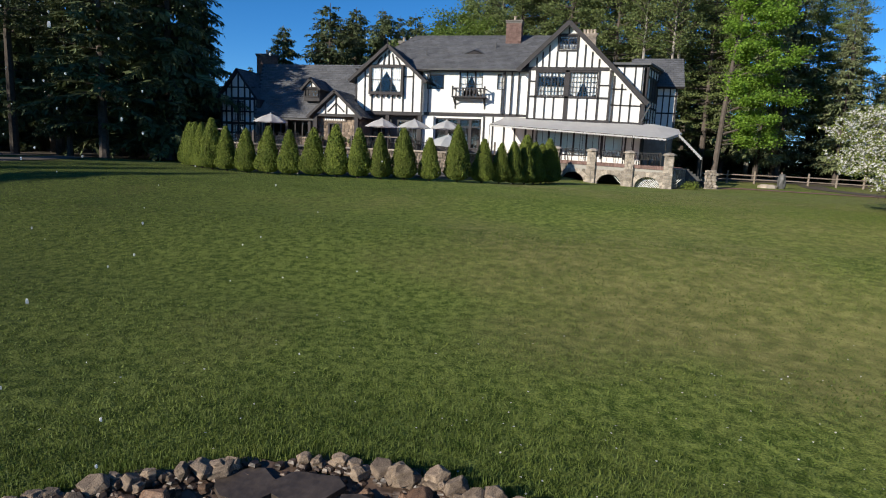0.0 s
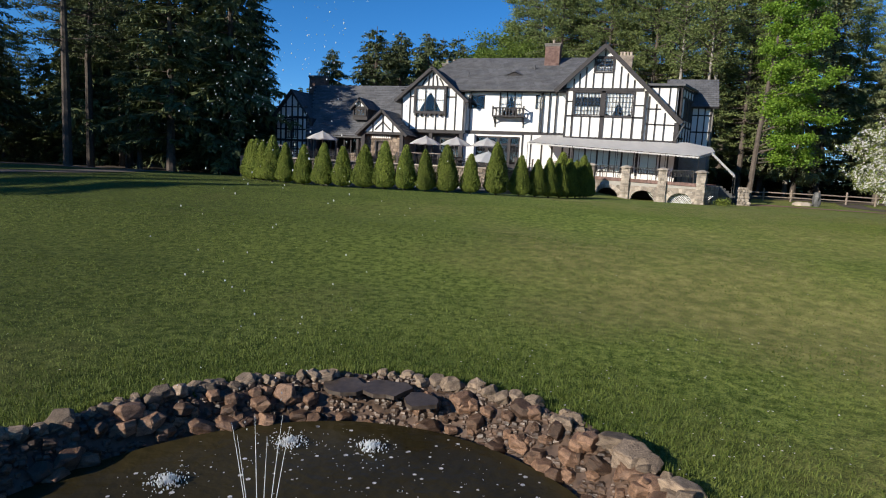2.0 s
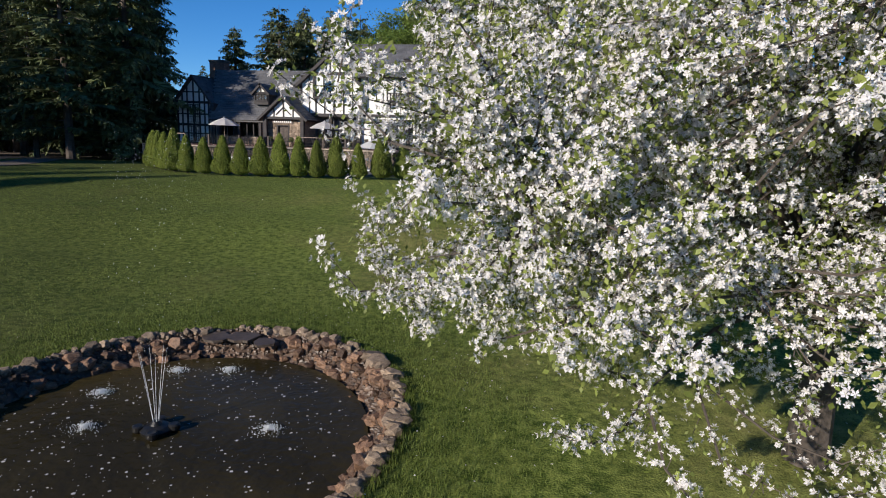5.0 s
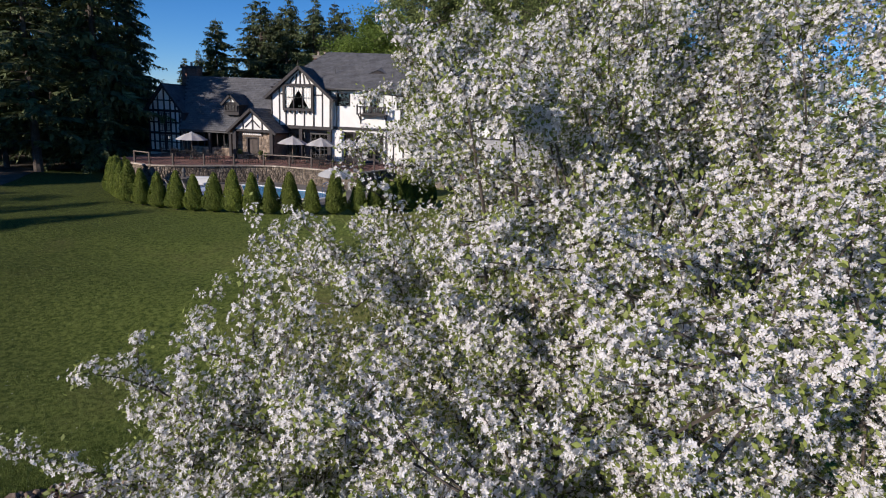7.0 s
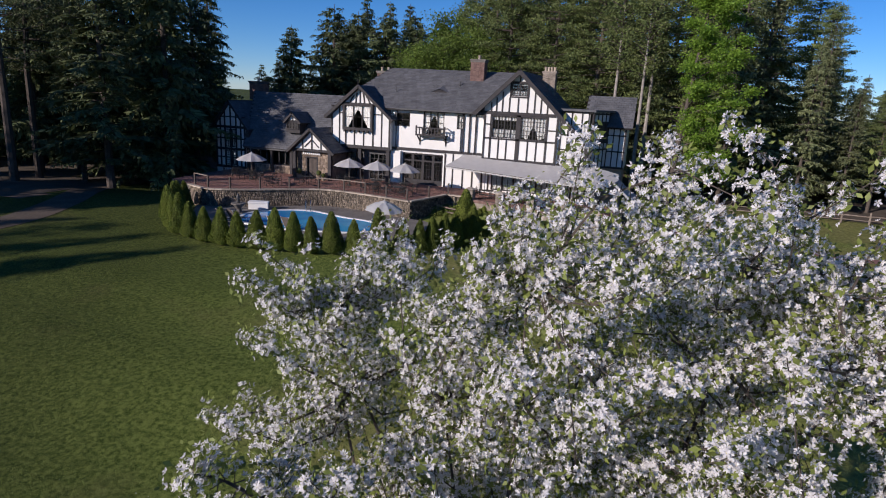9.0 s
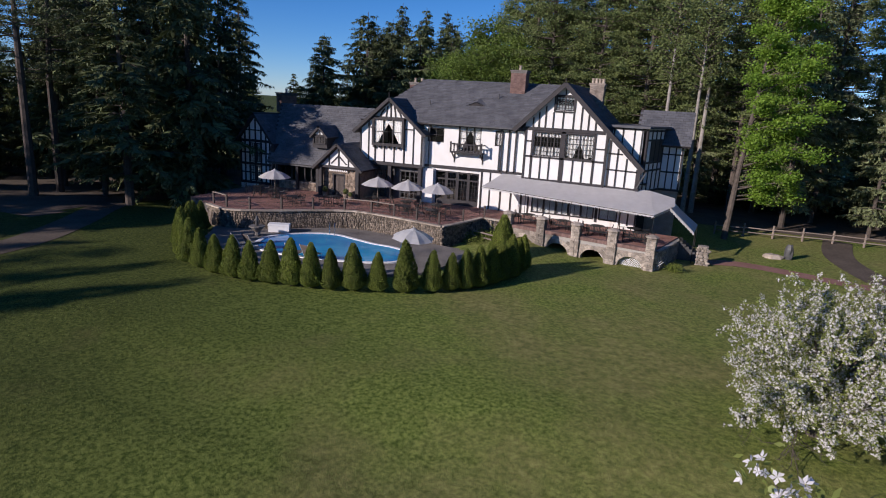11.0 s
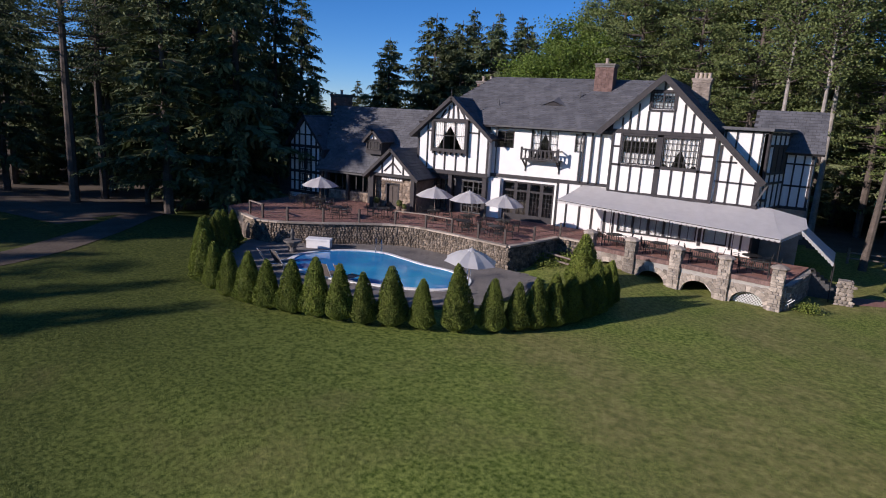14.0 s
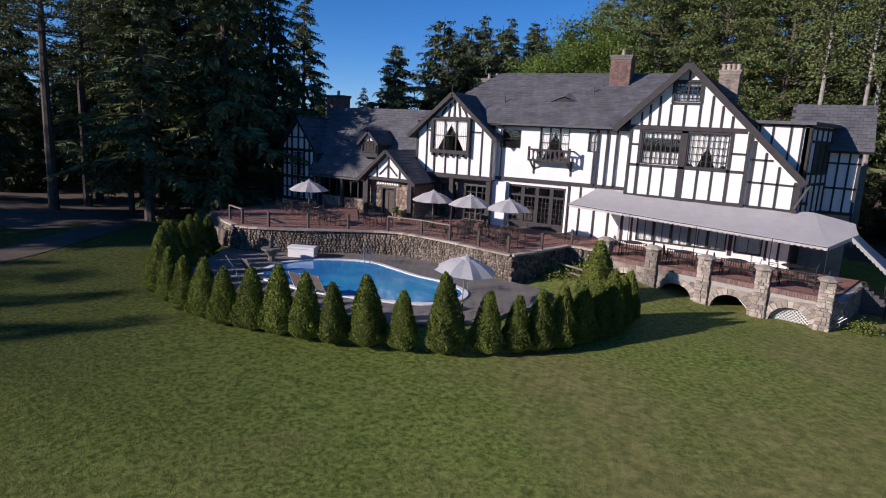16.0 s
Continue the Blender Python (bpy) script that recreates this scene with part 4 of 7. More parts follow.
tn = Vector((ta.y, -ta.x, 0))
TL = (T1 - T0).length


def tz(u):
    return -0.02 - 0.022 * u


def tp(u, o, z):
    return T0 + ta * u + tn * o + Vector((0, 0, z))


arcade = thing("arcaded_terrace", "grey stone terrace front with four arches and brick coping", "terrace", (5, -4, -1.7), kind="structure")
PIERS = (0.5, 3.15, 5.78, 8.4, 11.0)
ARCHES = [((a + c) / 2, 0.85) for a, c in zip(PIERS, PIERS[1:])]
front = B()
NS = 10
for (a, c), (m, r) in zip(zip((0.0,) + PIERS[1:-1], PIERS[1:-1] + (TL,)), ARCHES):
    xs = [a] + [m - r * math.cos(math.pi * k / NS) for k in range(NS + 1)] + [c]
    lows = [-2.2] + [tz(m) - 1.62 + 0.85 * math.sin(math.pi * k / NS) ** 0.8 for k in range(NS + 1)] + [-2.2]
    for k in range(len(xs) - 1):
        l0, l1 = (-2.2, -2.2) if k in (0, len(xs) - 2) else (lows[k], lows[k + 1])
        q = [tp(xs[k], 0, l0), tp(xs[k + 1], 0, l1), tp(xs[k + 1], 0, tz(xs[k + 1]) - 0.22), tp(xs[k], 0, tz(xs[k]) - 0.22)]
        q += [p - tn * 0.45 for p in q]
        front.add(q, [(0, 1, 2, 3), (7, 6, 5, 4), (0, 4, 5, 1), (2, 6, 7, 3), (0, 3, 7, 4), (1, 5, 6, 2)])
part("front_wall", front, MORTAR, arcade, "grey stone front wall")
vous = B()
rnd = random.Random(8)
for m, r in ARCHES:
    for k in range(13):
        a0, a1 = math.pi * k / 13 + 0.015, math.pi * (k + 1) / 13 - 0.015
        for_r = []
        for rr, aa in ((r, a0), (r, a1), (r + 0.3, a1), (r + 0.3, a0)):
            for_r.append((m - rr * math.cos(aa), tz(m) - 1.62 + (0.85 + rr - r) * math.sin(aa) ** 0.8))
        q = [tp(u, 0.04 + 0.02 * rnd.random(), z) for u, z in for_r] + [tp(u, -0.1, z) for u, z in for_r]
        vous.add(q, [(0, 1, 2, 3), (0, 4, 5, 1), (1, 5, 6, 2), (2, 6, 7, 3), (3, 7, 4, 0)])
part("arch_stones", vous, STONE, arcade)
field = B()
z = -2.1
while z < -0.3:
    h = 0.2 + 0.14 * rnd.random()
    u = -0.2 * rnd.random()
    while u < TL:
        w = 0.22 + 0.32 * rnd.random()
        ring = [(u + 0.012, z + 0.012), (u + w * 0.5, z + 0.012 - 0.03 * rnd.random()), (u + w - 0.012, z + 0.012), (u + w - 0.012 + 0.05 * (rnd.random() - 0.5), z + h - 0.012), (u + w * (0.3 + 0.4 * rnd.random()), z + h + 0.02 * rnd.random()), (u + 0.012 + 0.05 * (rnd.random() - 0.5), z + h - 0.012)]
        u += w
        cu, cz = ring[0][0] + w / 2, z + h / 2
        if cu > TL - 0.1 or z + h > tz(cu) - 0.2 or any(abs(cu - m) < r + 0.2 and cz < tz(m) - 1.62 + 1.1 * max(0, 1 - ((cu - m) / (r + 0.3)) ** 2) ** 0.5 for m, r in ARCHES):
            continue
        o = 0.012 + 0.02 * rnd.random()
        field.add([tp(p, o, q) for p, q in ring] + [tp(p, -0.02, q) for p, q in ring], [tuple(range(6))] + [(k, 6 + k, 6 + (k + 1) % 6, (k + 1) % 6) for k in range(6)])
    z += h
part("field_stones", field, STONE, arcade)
cop = B()
for k in range(int(TL / 0.11)):
    u = k * 0.11
    q = [tp(u + 0.006, 0.08, tz(u) - 0.22), tp(u + 0.104, 0.08, tz(u) - 0.22), tp(u + 0.104, -0.35, tz(u) - 0.22), tp(u + 0.006, -0.35, tz(u) - 0.22)]
    q += [p + Vector((0, 0, 0.24)) for p in q]
    cop.add(q, [(4, 5, 6, 7), (0, 1, 5, 4), (1, 2, 6, 5), (3, 0, 4, 7)])
part("brick_coping", cop, BRICK, arcade)
q = [tp(0, -0.3, tz(0) - 0.02), tp(TL, -0.3, tz(TL) - 0.02), Vector((12.6, -0.2, tz(TL))), Vector((0.1, -0.1, tz(0)))]
part("floor", B().add(q + [p - Vector((0, 0, 0.25)) for p in q], [(0, 1, 2, 3), (7, 6, 5, 4), (0, 4, 5, 1), (1, 5, 6, 2), (2, 6, 7, 3), (3, 7, 4, 0)]), PAVER, arcade)
part("end_wall", B().prism([(11.25, -5.9), (11.65, -5.5), (12.9, -0.3), (12.4, -0.3)], -2.1, -0.35, "z").prism([(0.1, -4.4), (0.4, -4.0), (0.4, -0.1), (0.0, -0.1)], -2.1, -0.28, "z"), MORTAR, arcade)
tagged(part("stone_facing", stone_wall(B(), [(11.2, -5.97), (11.67, -5.5), (12.92, -0.3)], -1.95, -0.36, 0.24, 21, 0.05), STONE, arcade), kind="stuff")
part("back_wall", B().box(0.4, 12.4, -0.6, -0.35, -2.1, -0.3), DARKMORTAR, arcade)
lat = B()
for k in range(-4, 14):
    for s in (-1, 1):
        c = ARCHES[3][0] - 0.8 + k * 0.16
        pa, pb = tp(c, -0.35, -1.95), tp(c + s * 0.9, -0.35, -1.05)
        lat.beam(pa, pb, 0.03, 0.015, tn)
part("lattice", lat, WHITE, arcade, "white wooden lattice")


def pier(u, h):
    z0 = tz(u)
    p = thing("stone_pier", "square fieldstone terrace pier with domed cap", "pier", tuple(tp(u, -0.1, z0)), "terrace piers")
    part("core", B().box(-0.26, 0.26, -0.26, 0.26, -2.0, h), MORTAR, p, local=True)
    b = B()
    r = random.Random(int(u * 10))
    for side in range(4):
        ca, sa = math.cos(side * math.pi / 2), math.sin(side * math.pi / 2)
        z = -1.75
        while z < h - 0.03:
            hh = min(0.13 + 0.12 * r.random(), h - z)
            x = -0.3
            while x < 0.28:
                w = min(0.18 + 0.2 * r.random(), 0.3 - x)
                dep = 0.03 + 0.02 * r.random()
                vs = [(i * (w * 0.5 - 0.012) * (0.9 + 0.12 * r.random()), j * dep, k * (hh * 0.5 - 0.01) * (0.88 + 0.14 * r.random())) for k in (-1, 1) for j in (-1, 1) for i in (-1, 1)]
                fs = [(0, 2, 3, 1), (4, 5, 7, 6), (0, 1, 5, 4), (2, 6, 7, 3), (0, 4, 6, 2), (1, 3, 7, 5)]
                b.add([((x + w / 2 + v[0]) * ca - (-0.27 + v[1]) * sa, (x + w / 2 + v[0]) * sa + (-0.27 + v[1]) * ca, z + hh / 2 + v[2]) for v in vs], fs)
                x += w
            z += hh
    part("stonework", b, STONE, p, local=True)
    part("cap", B().lathe([(0.47, 0), (0.48, 0.05), (0.36, 0.13), (0.16, 0.2), (0.05, 0.22)], 0, 0, h, 8), STONE, p, local=True)
    p.rotation_euler = (0, 0, math.atan2(ta.y, ta.x))
    return p


for u in PIERS:
    pier(u, 0.78)

# awning over the terrace
aw = thing("awning", "white canvas awning with scalloped edge over the terrace", "awning", (4, -0.2, 3.2))


def fabric(p00, p10, p11, p01, nu=24, nv=6, sag=0.05):
    b = B()
    p00, p10, p11, p01 = map(Vector, (p00, p10, p11, p01))
    for j in range(nv + 1):
        for i in range(nu + 1):
            u, v = i / nu, j / nv
            p = p00.lerp(p10, u).lerp(p01.lerp(p11, u), v)
            b.v.append(tuple(p + Vector((0, 0, -sag * math.sin(math.pi * v) + 0.012 * math.sin(u * 40)))))
    b.f += [(j * (nu + 1) + i, j * (nu + 1) + i + 1, (j + 1) * (nu + 1) + i + 1, (j + 1) * (nu + 1) + i) for j in range(nv) for i in range(nu)]
    n = len(b.v)
    b.v += [(x, y, z - 0.02) for x, y, z in b.v]
    b.f += [tuple(i + n for i in f[::-1]) for f in b.f]
    return b


AL, AR, AWL, AWR = (-2.1, -3.3, 2.42), (10.85, -4.1, 1.78), (-1.45, -0.12, 3.18), (10.2, -0.12, 2.95)
part("canopy", fabric(AWL, AWR, AR, AL), CANVAS, aw, smooth=True)
part("canopy_end", fabric(AWR, (12.0, -0.4, 2.6), (12.1, -1.9, 2.25), AR, 6, 6), CANVAS, aw, smooth=True)


def valance(pa, pb, n, drop=0.2):
    pa, pb = Vector(pa), Vector(pb)
    b = B()
    for i in range(n):
        a, c = pa.lerp(pb, i / n), pa.lerp(pb, (i + 1) / n)
        ring = [a, c] + [a.lerp(c, 1 - k / 6) - Vector((0, 0, drop * (0.7 + 0.3 * math.sin(math.pi * k / 6)))) for k in range(7)]
        b.add(ring, [tuple(range(9))])
        b.add([p + Vector((0, 0.012, 0)) for p in ring], [tuple(range(8, -1, -1))])
    return b


part("valance", valance(AL, AR, 48), CANVAS, aw, "scalloped white valance")
part("valance", valance(AR, (12.1, -1.9, 2.25), 9), CANVAS, aw)
fr = B()
for u in (0.0, 0.28, 0.55, 0.82, 1.0):
    w, f = Vector(AWL).lerp(Vector(AWR), u), Vector(AL).lerp(Vector(AR), u)
    fr.tube([w - Vector((0, 0, 0.1)), f - Vector((0, 0, 0.06))], [0.02, 0.02], 6).tube([f - Vector((0, 0, 0.05)), (f.x, f.y, tz(f.x))], [0.022, 0.022], 6)
fr.tube([Vector(AL) - Vector((0, 0, 0.04)), Vector(AR) - Vector((0, 0, 0.04))], [0.02, 0.02], 6)
part("frame", fr, IRON, aw)
aw2 = thing("side_awning", "white canvas awning sloping over side steps", "awning", (12.6, -1, 1))
part("canopy", fabric((11.8, -2.6, 2.2), (11.9, -0.3, 2.35), (13.8, 0.2, 0.75), (13.6, -2.2, 0.55), 8, 8), CANVAS, aw2, smooth=True)
part("valance", valance((11.8, -2.6, 2.2), (13.6, -2.2, 0.55), 10, 0.25), CANVAS, aw2)
for x, y in ((13.65, -2.2), (13.8, 0.2)):
    part("post", B().tube([(x, y, 0.55), (x, y, -1.7)], [0.03, 0.03], 6), IRON, aw2)
solid("garden_wall", stone_wall(B().box(14.0, 14.6, -2.3, -1.7, -1.9, -0.35), [(13.95, -2.35), (14.65, -2.35), (14.65, -1.65)], -1.8, -0.35, 0.2, 12, 0.05), STONE, "fieldstone pier beside the side steps", "pier")
steps = B()
for k in range(8):
    steps.box(12.7 + k * 0.24, 12.94 + k * 0.24, -1.4, 0.2, -1.9, -0.35 - k * 0.17)
solid("stone_steps", steps, STATUE, "grey stone steps beside the terrace", "steps", kind="structure")

# pool
POOL = [(-13.7, -15.4), (-14.1, -14.0), (-13.6, -12.6), (-12.3, -11.2), (-10.7, -10.6), (-9.0, -11.0), (-7.2, -11.5), (-5.4, -11.7), (-3.9, -12.5), (-3.4, -13.8), (-3.9, -15.1), (-5.2, -15.9), (-7.0, -16.5), (-9.0, -16.9), (-11.2, -16.9), (-12.9, -16.5)]
ring = [tuple(p) for p in smooth_line(POOL + POOL[:1], 5)][:-1]
pool_c = Vector((-8.8, -13.9))
PZ = -1.3
court_poly = [(-19.5, -13.2), (-18.6, -12.8), (-16.1, -11.5), (-14.1, -9.8), (-11.8, -8.1), (-10.1, -7.65), (-7.4, -7.95), (-5.2, -8.4), (-2.9, -8.9), (-0.8, -9.5), (-0.3, -12.5), (-1.2, -16.0), (-4.0, -19.0), (-8.0, -20.2), (-12.5, -20.3), (-16.5, -18.5)]
scaled = [((p[0] - pool_c.x) * 1.055 + pool_c.x, (p[1] - pool_c.y) * 1.09 + pool_c.y) for p in ring]
court = thing("pool_court", "grey flagstone paving round the pool", "paving", (-8, -14, PZ), kind="structure")
flags = B()
rnd = random.Random(21)
for j in range(-42, -14):
    for i in range(-42, 1):
        x, y = i * 0.48 + (j % 2) * 0.24, j * 0.48
        q = [(x + 0.02, y + 0.02), (x + 0.46, y + 0.02), (x + 0.46, y + 0.46), (x + 0.02, y + 0.46)]
        if inside(x + 0.24, y + 0.24, court_poly) and not inside(x + 0.24, y + 0.24, scaled):
            h = PZ + 0.012 * rnd.random()
            flags.add([(a + 0.03 * rnd.random(), b_ + 0.03 * rnd.random(), h) for a, b_ in q], [(0, 1, 2, 3)])
tagged(part("flagstones", flags, FLAG, court), kind="stuff")
n = len(court_poly)
part("bed", B().prism(court_poly, -1.9, PZ - 0.015, "z"), FLAG, court)
pool = thing("swimming_pool", "kidney-shaped swimming pool with white coping and blue water", "pool", (-8.8, -13.9, PZ))
m = len(ring)
b = B()
for k in range(m):
    a, c = Vector((*ring[k], 0)), Vector((*ring[(k + 1) % m], 0))
    oa, oc = Vector((*scaled[k], 0)), Vector((*scaled[(k + 1) % m], 0))
    up, lo = Vector((0, 0, PZ + 0.06)), Vector((0, 0, PZ - 0.14))
    b.add([a + up, c + up, oc + up, oa + up, a + lo, c + lo, oc + lo, oa + lo], [(0, 1, 2, 3), (4, 5, 1, 0), (3, 2, 6, 7)])
part("coping", b, COPING, pool, "white pool coping")
part("water", B().add([(x, y, PZ + 0.02) for x, y in ring], [tuple(range(m))]), POOLWATER, pool, "clear blue water")
for px, py in ((-11.1, -10.75), (-10.7, -10.7), (-4.2, -12.2), (-3.85, -12.5)):
    d = (pool_c - Vector((px, py))).normalized()
    part("ladder_rail", B().tube([(px - d.x * 0.25, py - d.y * 0.25, PZ), (px - d.x * 0.25, py - d.y * 0.25, PZ + 0.75), (px, py, PZ + 0.9), (px + d.x * 0.3, py + d.y * 0.3, PZ + 0.7), (px + d.x * 0.35, py + d.y * 0.35, PZ - 0.1)], [0.03] * 5, 8), CHROME, pool, "chrome ladder rail")


def umbrella(at, r=1.35, h=2.35, lean=0.0):
    u = thing("patio_umbrella", "white canvas patio umbrella, open", "umbrella", at, "terrace umbrellas")
    n, b = 8, B()
    rim = [Vector((r * math.cos(2 * math.pi * (k + 0.5) / n), r * math.sin(2 * math.pi * (k + 0.5) / n), h - 0.62)) for k in range(n)]
    top = Vector((0, 0, h))
    for k in range(n):
        a, c = rim[k], rim[(k + 1) % n]
        rows = []
        for j in range(5):
            t = j / 4
            pa, pc = top.lerp(a, t), top.lerp(c, t)
            bulge = Vector((0, 0, 0.1 * math.sin(math.pi * t)))
            mid = (pa + pc) / 2 - Vector((0, 0, 0.05 * t)) - (pa + pc - 2 * top) * 0.02 * t
            rows.append([pa + bulge, mid + bulge, pc + bulge])
        k0 = len(b.v)
        b.v += [tuple(p) for row in rows for p in row]
        b.f += [(k0 + j * 3 + i, k0 + (j + 1) * 3 + i, k0 + (j + 1) * 3 + i + 1, k0 + j * 3 + i + 1) for j in range(4) for i in range(2)]
        va = [a, (a + c) / 2 * 0.97 + Vector((0, 0, 0)), c]
    part("canopy", b, CANVAS, u, local=True)
    part("vent_cap", B().lathe([(0.32, 0), (0.2, 0.08), (0.03, 0.15), (0.03, 0.22)], 0, 0, h - 0.1, 8), CANVAS, u, local=True)
    part("pole", B().tube([(0, 0, 0), (0, 0, h)], [0.022, 0.022], 8), WOOD, u, local=True)
    for k in range(n):
        part("rib", B().tube([(0, 0, h - 0.02), rim[k] - Vector((0, 0, 0.02))], [0.01, 0.01], 4), WOOD, u, local=True)
    part("base", B().lathe([(0.28, 0), (0.28, 0.06), (0.08, 0.1), (0.04, 0.25)], 0, 0, 0, 12), IRON, u, local=True)
    u.rotation_euler = (lean, 0, 0.2)
    return u


first = umbrella((-19.05, -6.75, DECK))
for x, y in ((-10.45, -4.73), (-7.72, -4.85), (-5.13, -4.88)):
    copy_thing(first, pose(x, y, DECK, 0, 0, 31 * (x % 2)))
tagged(copy_thing(first, pose(-2.5, -15.0, PZ, 2, 3, 20)), "white canvas umbrella beside the pool", "umbrella")


def iron_table(at):
    t = thing("patio_table", "round black iron patio table", "table", at, "terrace tables")
    part("tabletop", B().lathe([(0.5, 0), (0.52, 0.015), (0.5, 0.03)], 0, 0, 0.7, 16), IRON, t, local=True)
    for k in range(4):
        a = math.pi / 4 + k * math.pi / 2
        part("leg", B().tube([(0.4 * math.cos(a), 0.4 * math.sin(a), 0), (0.3 * math.cos(a), 0.3 * math.sin(a), 0.7)], [0.018, 0.018], 6), IRON, t, local=True)
    return t


def iron_chair(at, rz=0):
    c = thing("patio_chair", "black wrought iron patio chair", "chair", at, "terrace chairs")
    part("seat", B().box(-0.23, 0.23, -0.22, 0.22, 0.42, 0.45), IRON, c, local=True)
    bk = B().tube([(-0.22, 0.21, 0.42), (-0.22, 0.28, 0.86), (0, 0.3, 0.95), (0.22, 0.28, 0.86), (0.22, 0.21, 0.42)], [0.016] * 5, 6)
    for k in range(5):
        bk.tube([(-0.15 + k * 0.075, 0.22, 0.45), (-0.15 + k * 0.075, 0.285, 0.88)], [0.008, 0.008], 4)
    part("backrest", bk, IRON, c, local=True)
    for sx in (-1, 1):
        part("armrest", B().tube([(sx * 0.24, -0.18, 0.43), (sx * 0.26, -0.18, 0.64), (sx * 0.26, 0.25, 0.66)], [0.014] * 3, 6), IRON, c, local=True)
        for sy in (-1, 1):
            part("leg", B().tube([(sx * 0.21, sy * 0.2, 0.43), (sx * 0.24, sy * 0.24, 0)], [0.014, 0.014], 6), IRON, c, local=True)
    c.rotation_euler = (0, 0, rz)
    return c


table0, chair0 = iron_table((-19.05, -6.77, DECK + 0.01)), iron_chair((-18.2, -6.75, DECK + 0.01), -1.5)
rnd = random.Random(5)
spots = [(-10.45, -4.75), (-7.72, -4.87), (-5.13, -4.9), (-16.0, -8.6), (-13.5, -6.6), (-4.6, -7.2), (-7.0, -6.9), (-21.3, -6.0)]
for x, y in spots:
    copy_thing(table0, pose(x, y, DECK + 0.012))
for x, y in [(-19.05, -6.77)] + spots:
    for k in range(4):
        a = k * math.pi / 2 + rnd.random() * 0.7
        if (x, y) != (-19.05, -6.77) or k:
            copy_thing(chair0, pose(x + 0.86 * math.cos(a), y + 0.86 * math.sin(a), DECK + 0.01, 0, 0, math.degrees(a) - 90))
for u, o in ((1.6, -1.2), (4.4, -1.1), (6.9, -1.3), (9.8, -1.4), (9.2, -2.6)):
    p = tp(u, o, tz(u) + 0.02)
    copy_thing(table0, pose(*p))
    for a in (0, 180):
        copy_thing(chair0, pose(p.x + 0.8 * math.cos(radians(a)), p.y + 0.2, p.z, 0, 0, a - 90))


def bench(at, rz):
    c = thing("terrace_bench", "dark slatted metal terrace bench", "bench", at, "terrace benches")
    for k in range(5):
        part("seat_slat", B().box(-0.75, 0.75, -0.22 + k * 0.1, -0.14 + k * 0.1, 0.42, 0.44), IRON, c, local=True)
    for k in range(14):
        part("back_slat", B().box(-0.72 + k * 0.108, -0.69 + k * 0.108, 0.25, 0.27, 0.45, 0.86), IRON, c, local=True)
    part("top_rail", B().box(-0.77, 0.77, 0.24, 0.28, 0.86, 0.9), IRON, c, local=True)
    for sx in (-1, 1):
        part("leg", B().box(sx * 0.74 - 0.02, sx * 0.74 + 0.02, -0.22, -0.18, 0, 0.62).box(sx * 0.74 - 0.02, sx * 0.74 + 0.02, 0.22, 0.26, 0, 0.88).box(sx * 0.74 - 0.02, sx * 0.74 + 0.02, -0.22, 0.26, 0.6, 0.63), IRON, c, local=True)
    c.rotation_euler = (0, 0, rz)
    return c


ang = math.atan2(ta.y, ta.x)
bench0 = bench(tuple(tp(1.85, -0.75, tz(1.85))), ang + math.pi)
for u in (4.45, 7.1, 9.7):
    copy_thing(bench0, Matrix.Translation(tp(u, -0.75, tz(u))) @ Matrix.Rotation(ang + math.pi, 4, "Z"))

# terrace railing
rail = thing("terrace_railing", "brown wooden posts with rails along the terrace edge", "railing", (-10, -8, DECK))
RAILPTS = [(-21.0, -11.7), (-19.2, -12.3), (-17.3, -12.0), (-15.4, -10.7), (-13.6, -9.2), (-11.6, -7.9), (-9.4, -7.6), (-7.3, -7.9), (-5.3, -8.2), (-3.3, -8.7), (-2.3, -6.5), (-1.5, -3.9)]
for k, (x, y) in enumerate(RAILPTS):
    part("post", B().box(x - 0.06, x + 0.06, y - 0.06, y + 0.06, DECK - 0.05, DECK + 0.92), DARKWOOD, rail)
for k, ((xa, ya), (xb, yb)) in enumerate(zip(RAILPTS, RAILPTS[1:])):
    if k in (0, 5, 6):
        part("top_rail", B().beam((xa, ya, DECK + 0.9), (xb, yb, DECK + 0.9), 0.14, 0.06, (0, 0, 1)), WOOD, rail, "weathered plank rail")
    part("wire_rail", B().tube([(xa, ya, DECK + 0.55), ((xa + xb) / 2, (ya + yb) / 2, DECK + 0.5), (xb, yb, DECK + 0.55)], [0.012] * 3, 5).tube([(xa, ya, DECK + 0.25), (xb, yb, DECK + 0.25)], [0.012] * 2, 5), IRON, rail)

# poolside things
box = thing("storage_box", "white plastic pool storage box by the wall", "storage box", (-14.7, -11.9, PZ))
part("body", B().box(-0.75, 0.75, -0.32, 0.32, 0, 0.5), WHITE, box, local=True)
part("lid", B().prism([(-0.8, 0.5), (0.8, 0.5), (0.76, 0.6), (-0.76, 0.62)], -0.36, 0.36), WHITE, box, local=True)
box.rotation_euler = (0, 0, 0.45)
urn = thing("stone_urn", "grey stone planter with flared top", "planter", (-15.1, -13.9, PZ))
part("bowl", B().lathe([(0.22, 0), (0.25, 0.1), (0.2, 0.3), (0.45, 0.62), (0.55, 0.66), (0.55, 0.75), (0.4, 0.75)], 0, 0, 0, 10), FLAG, urn, local=True)
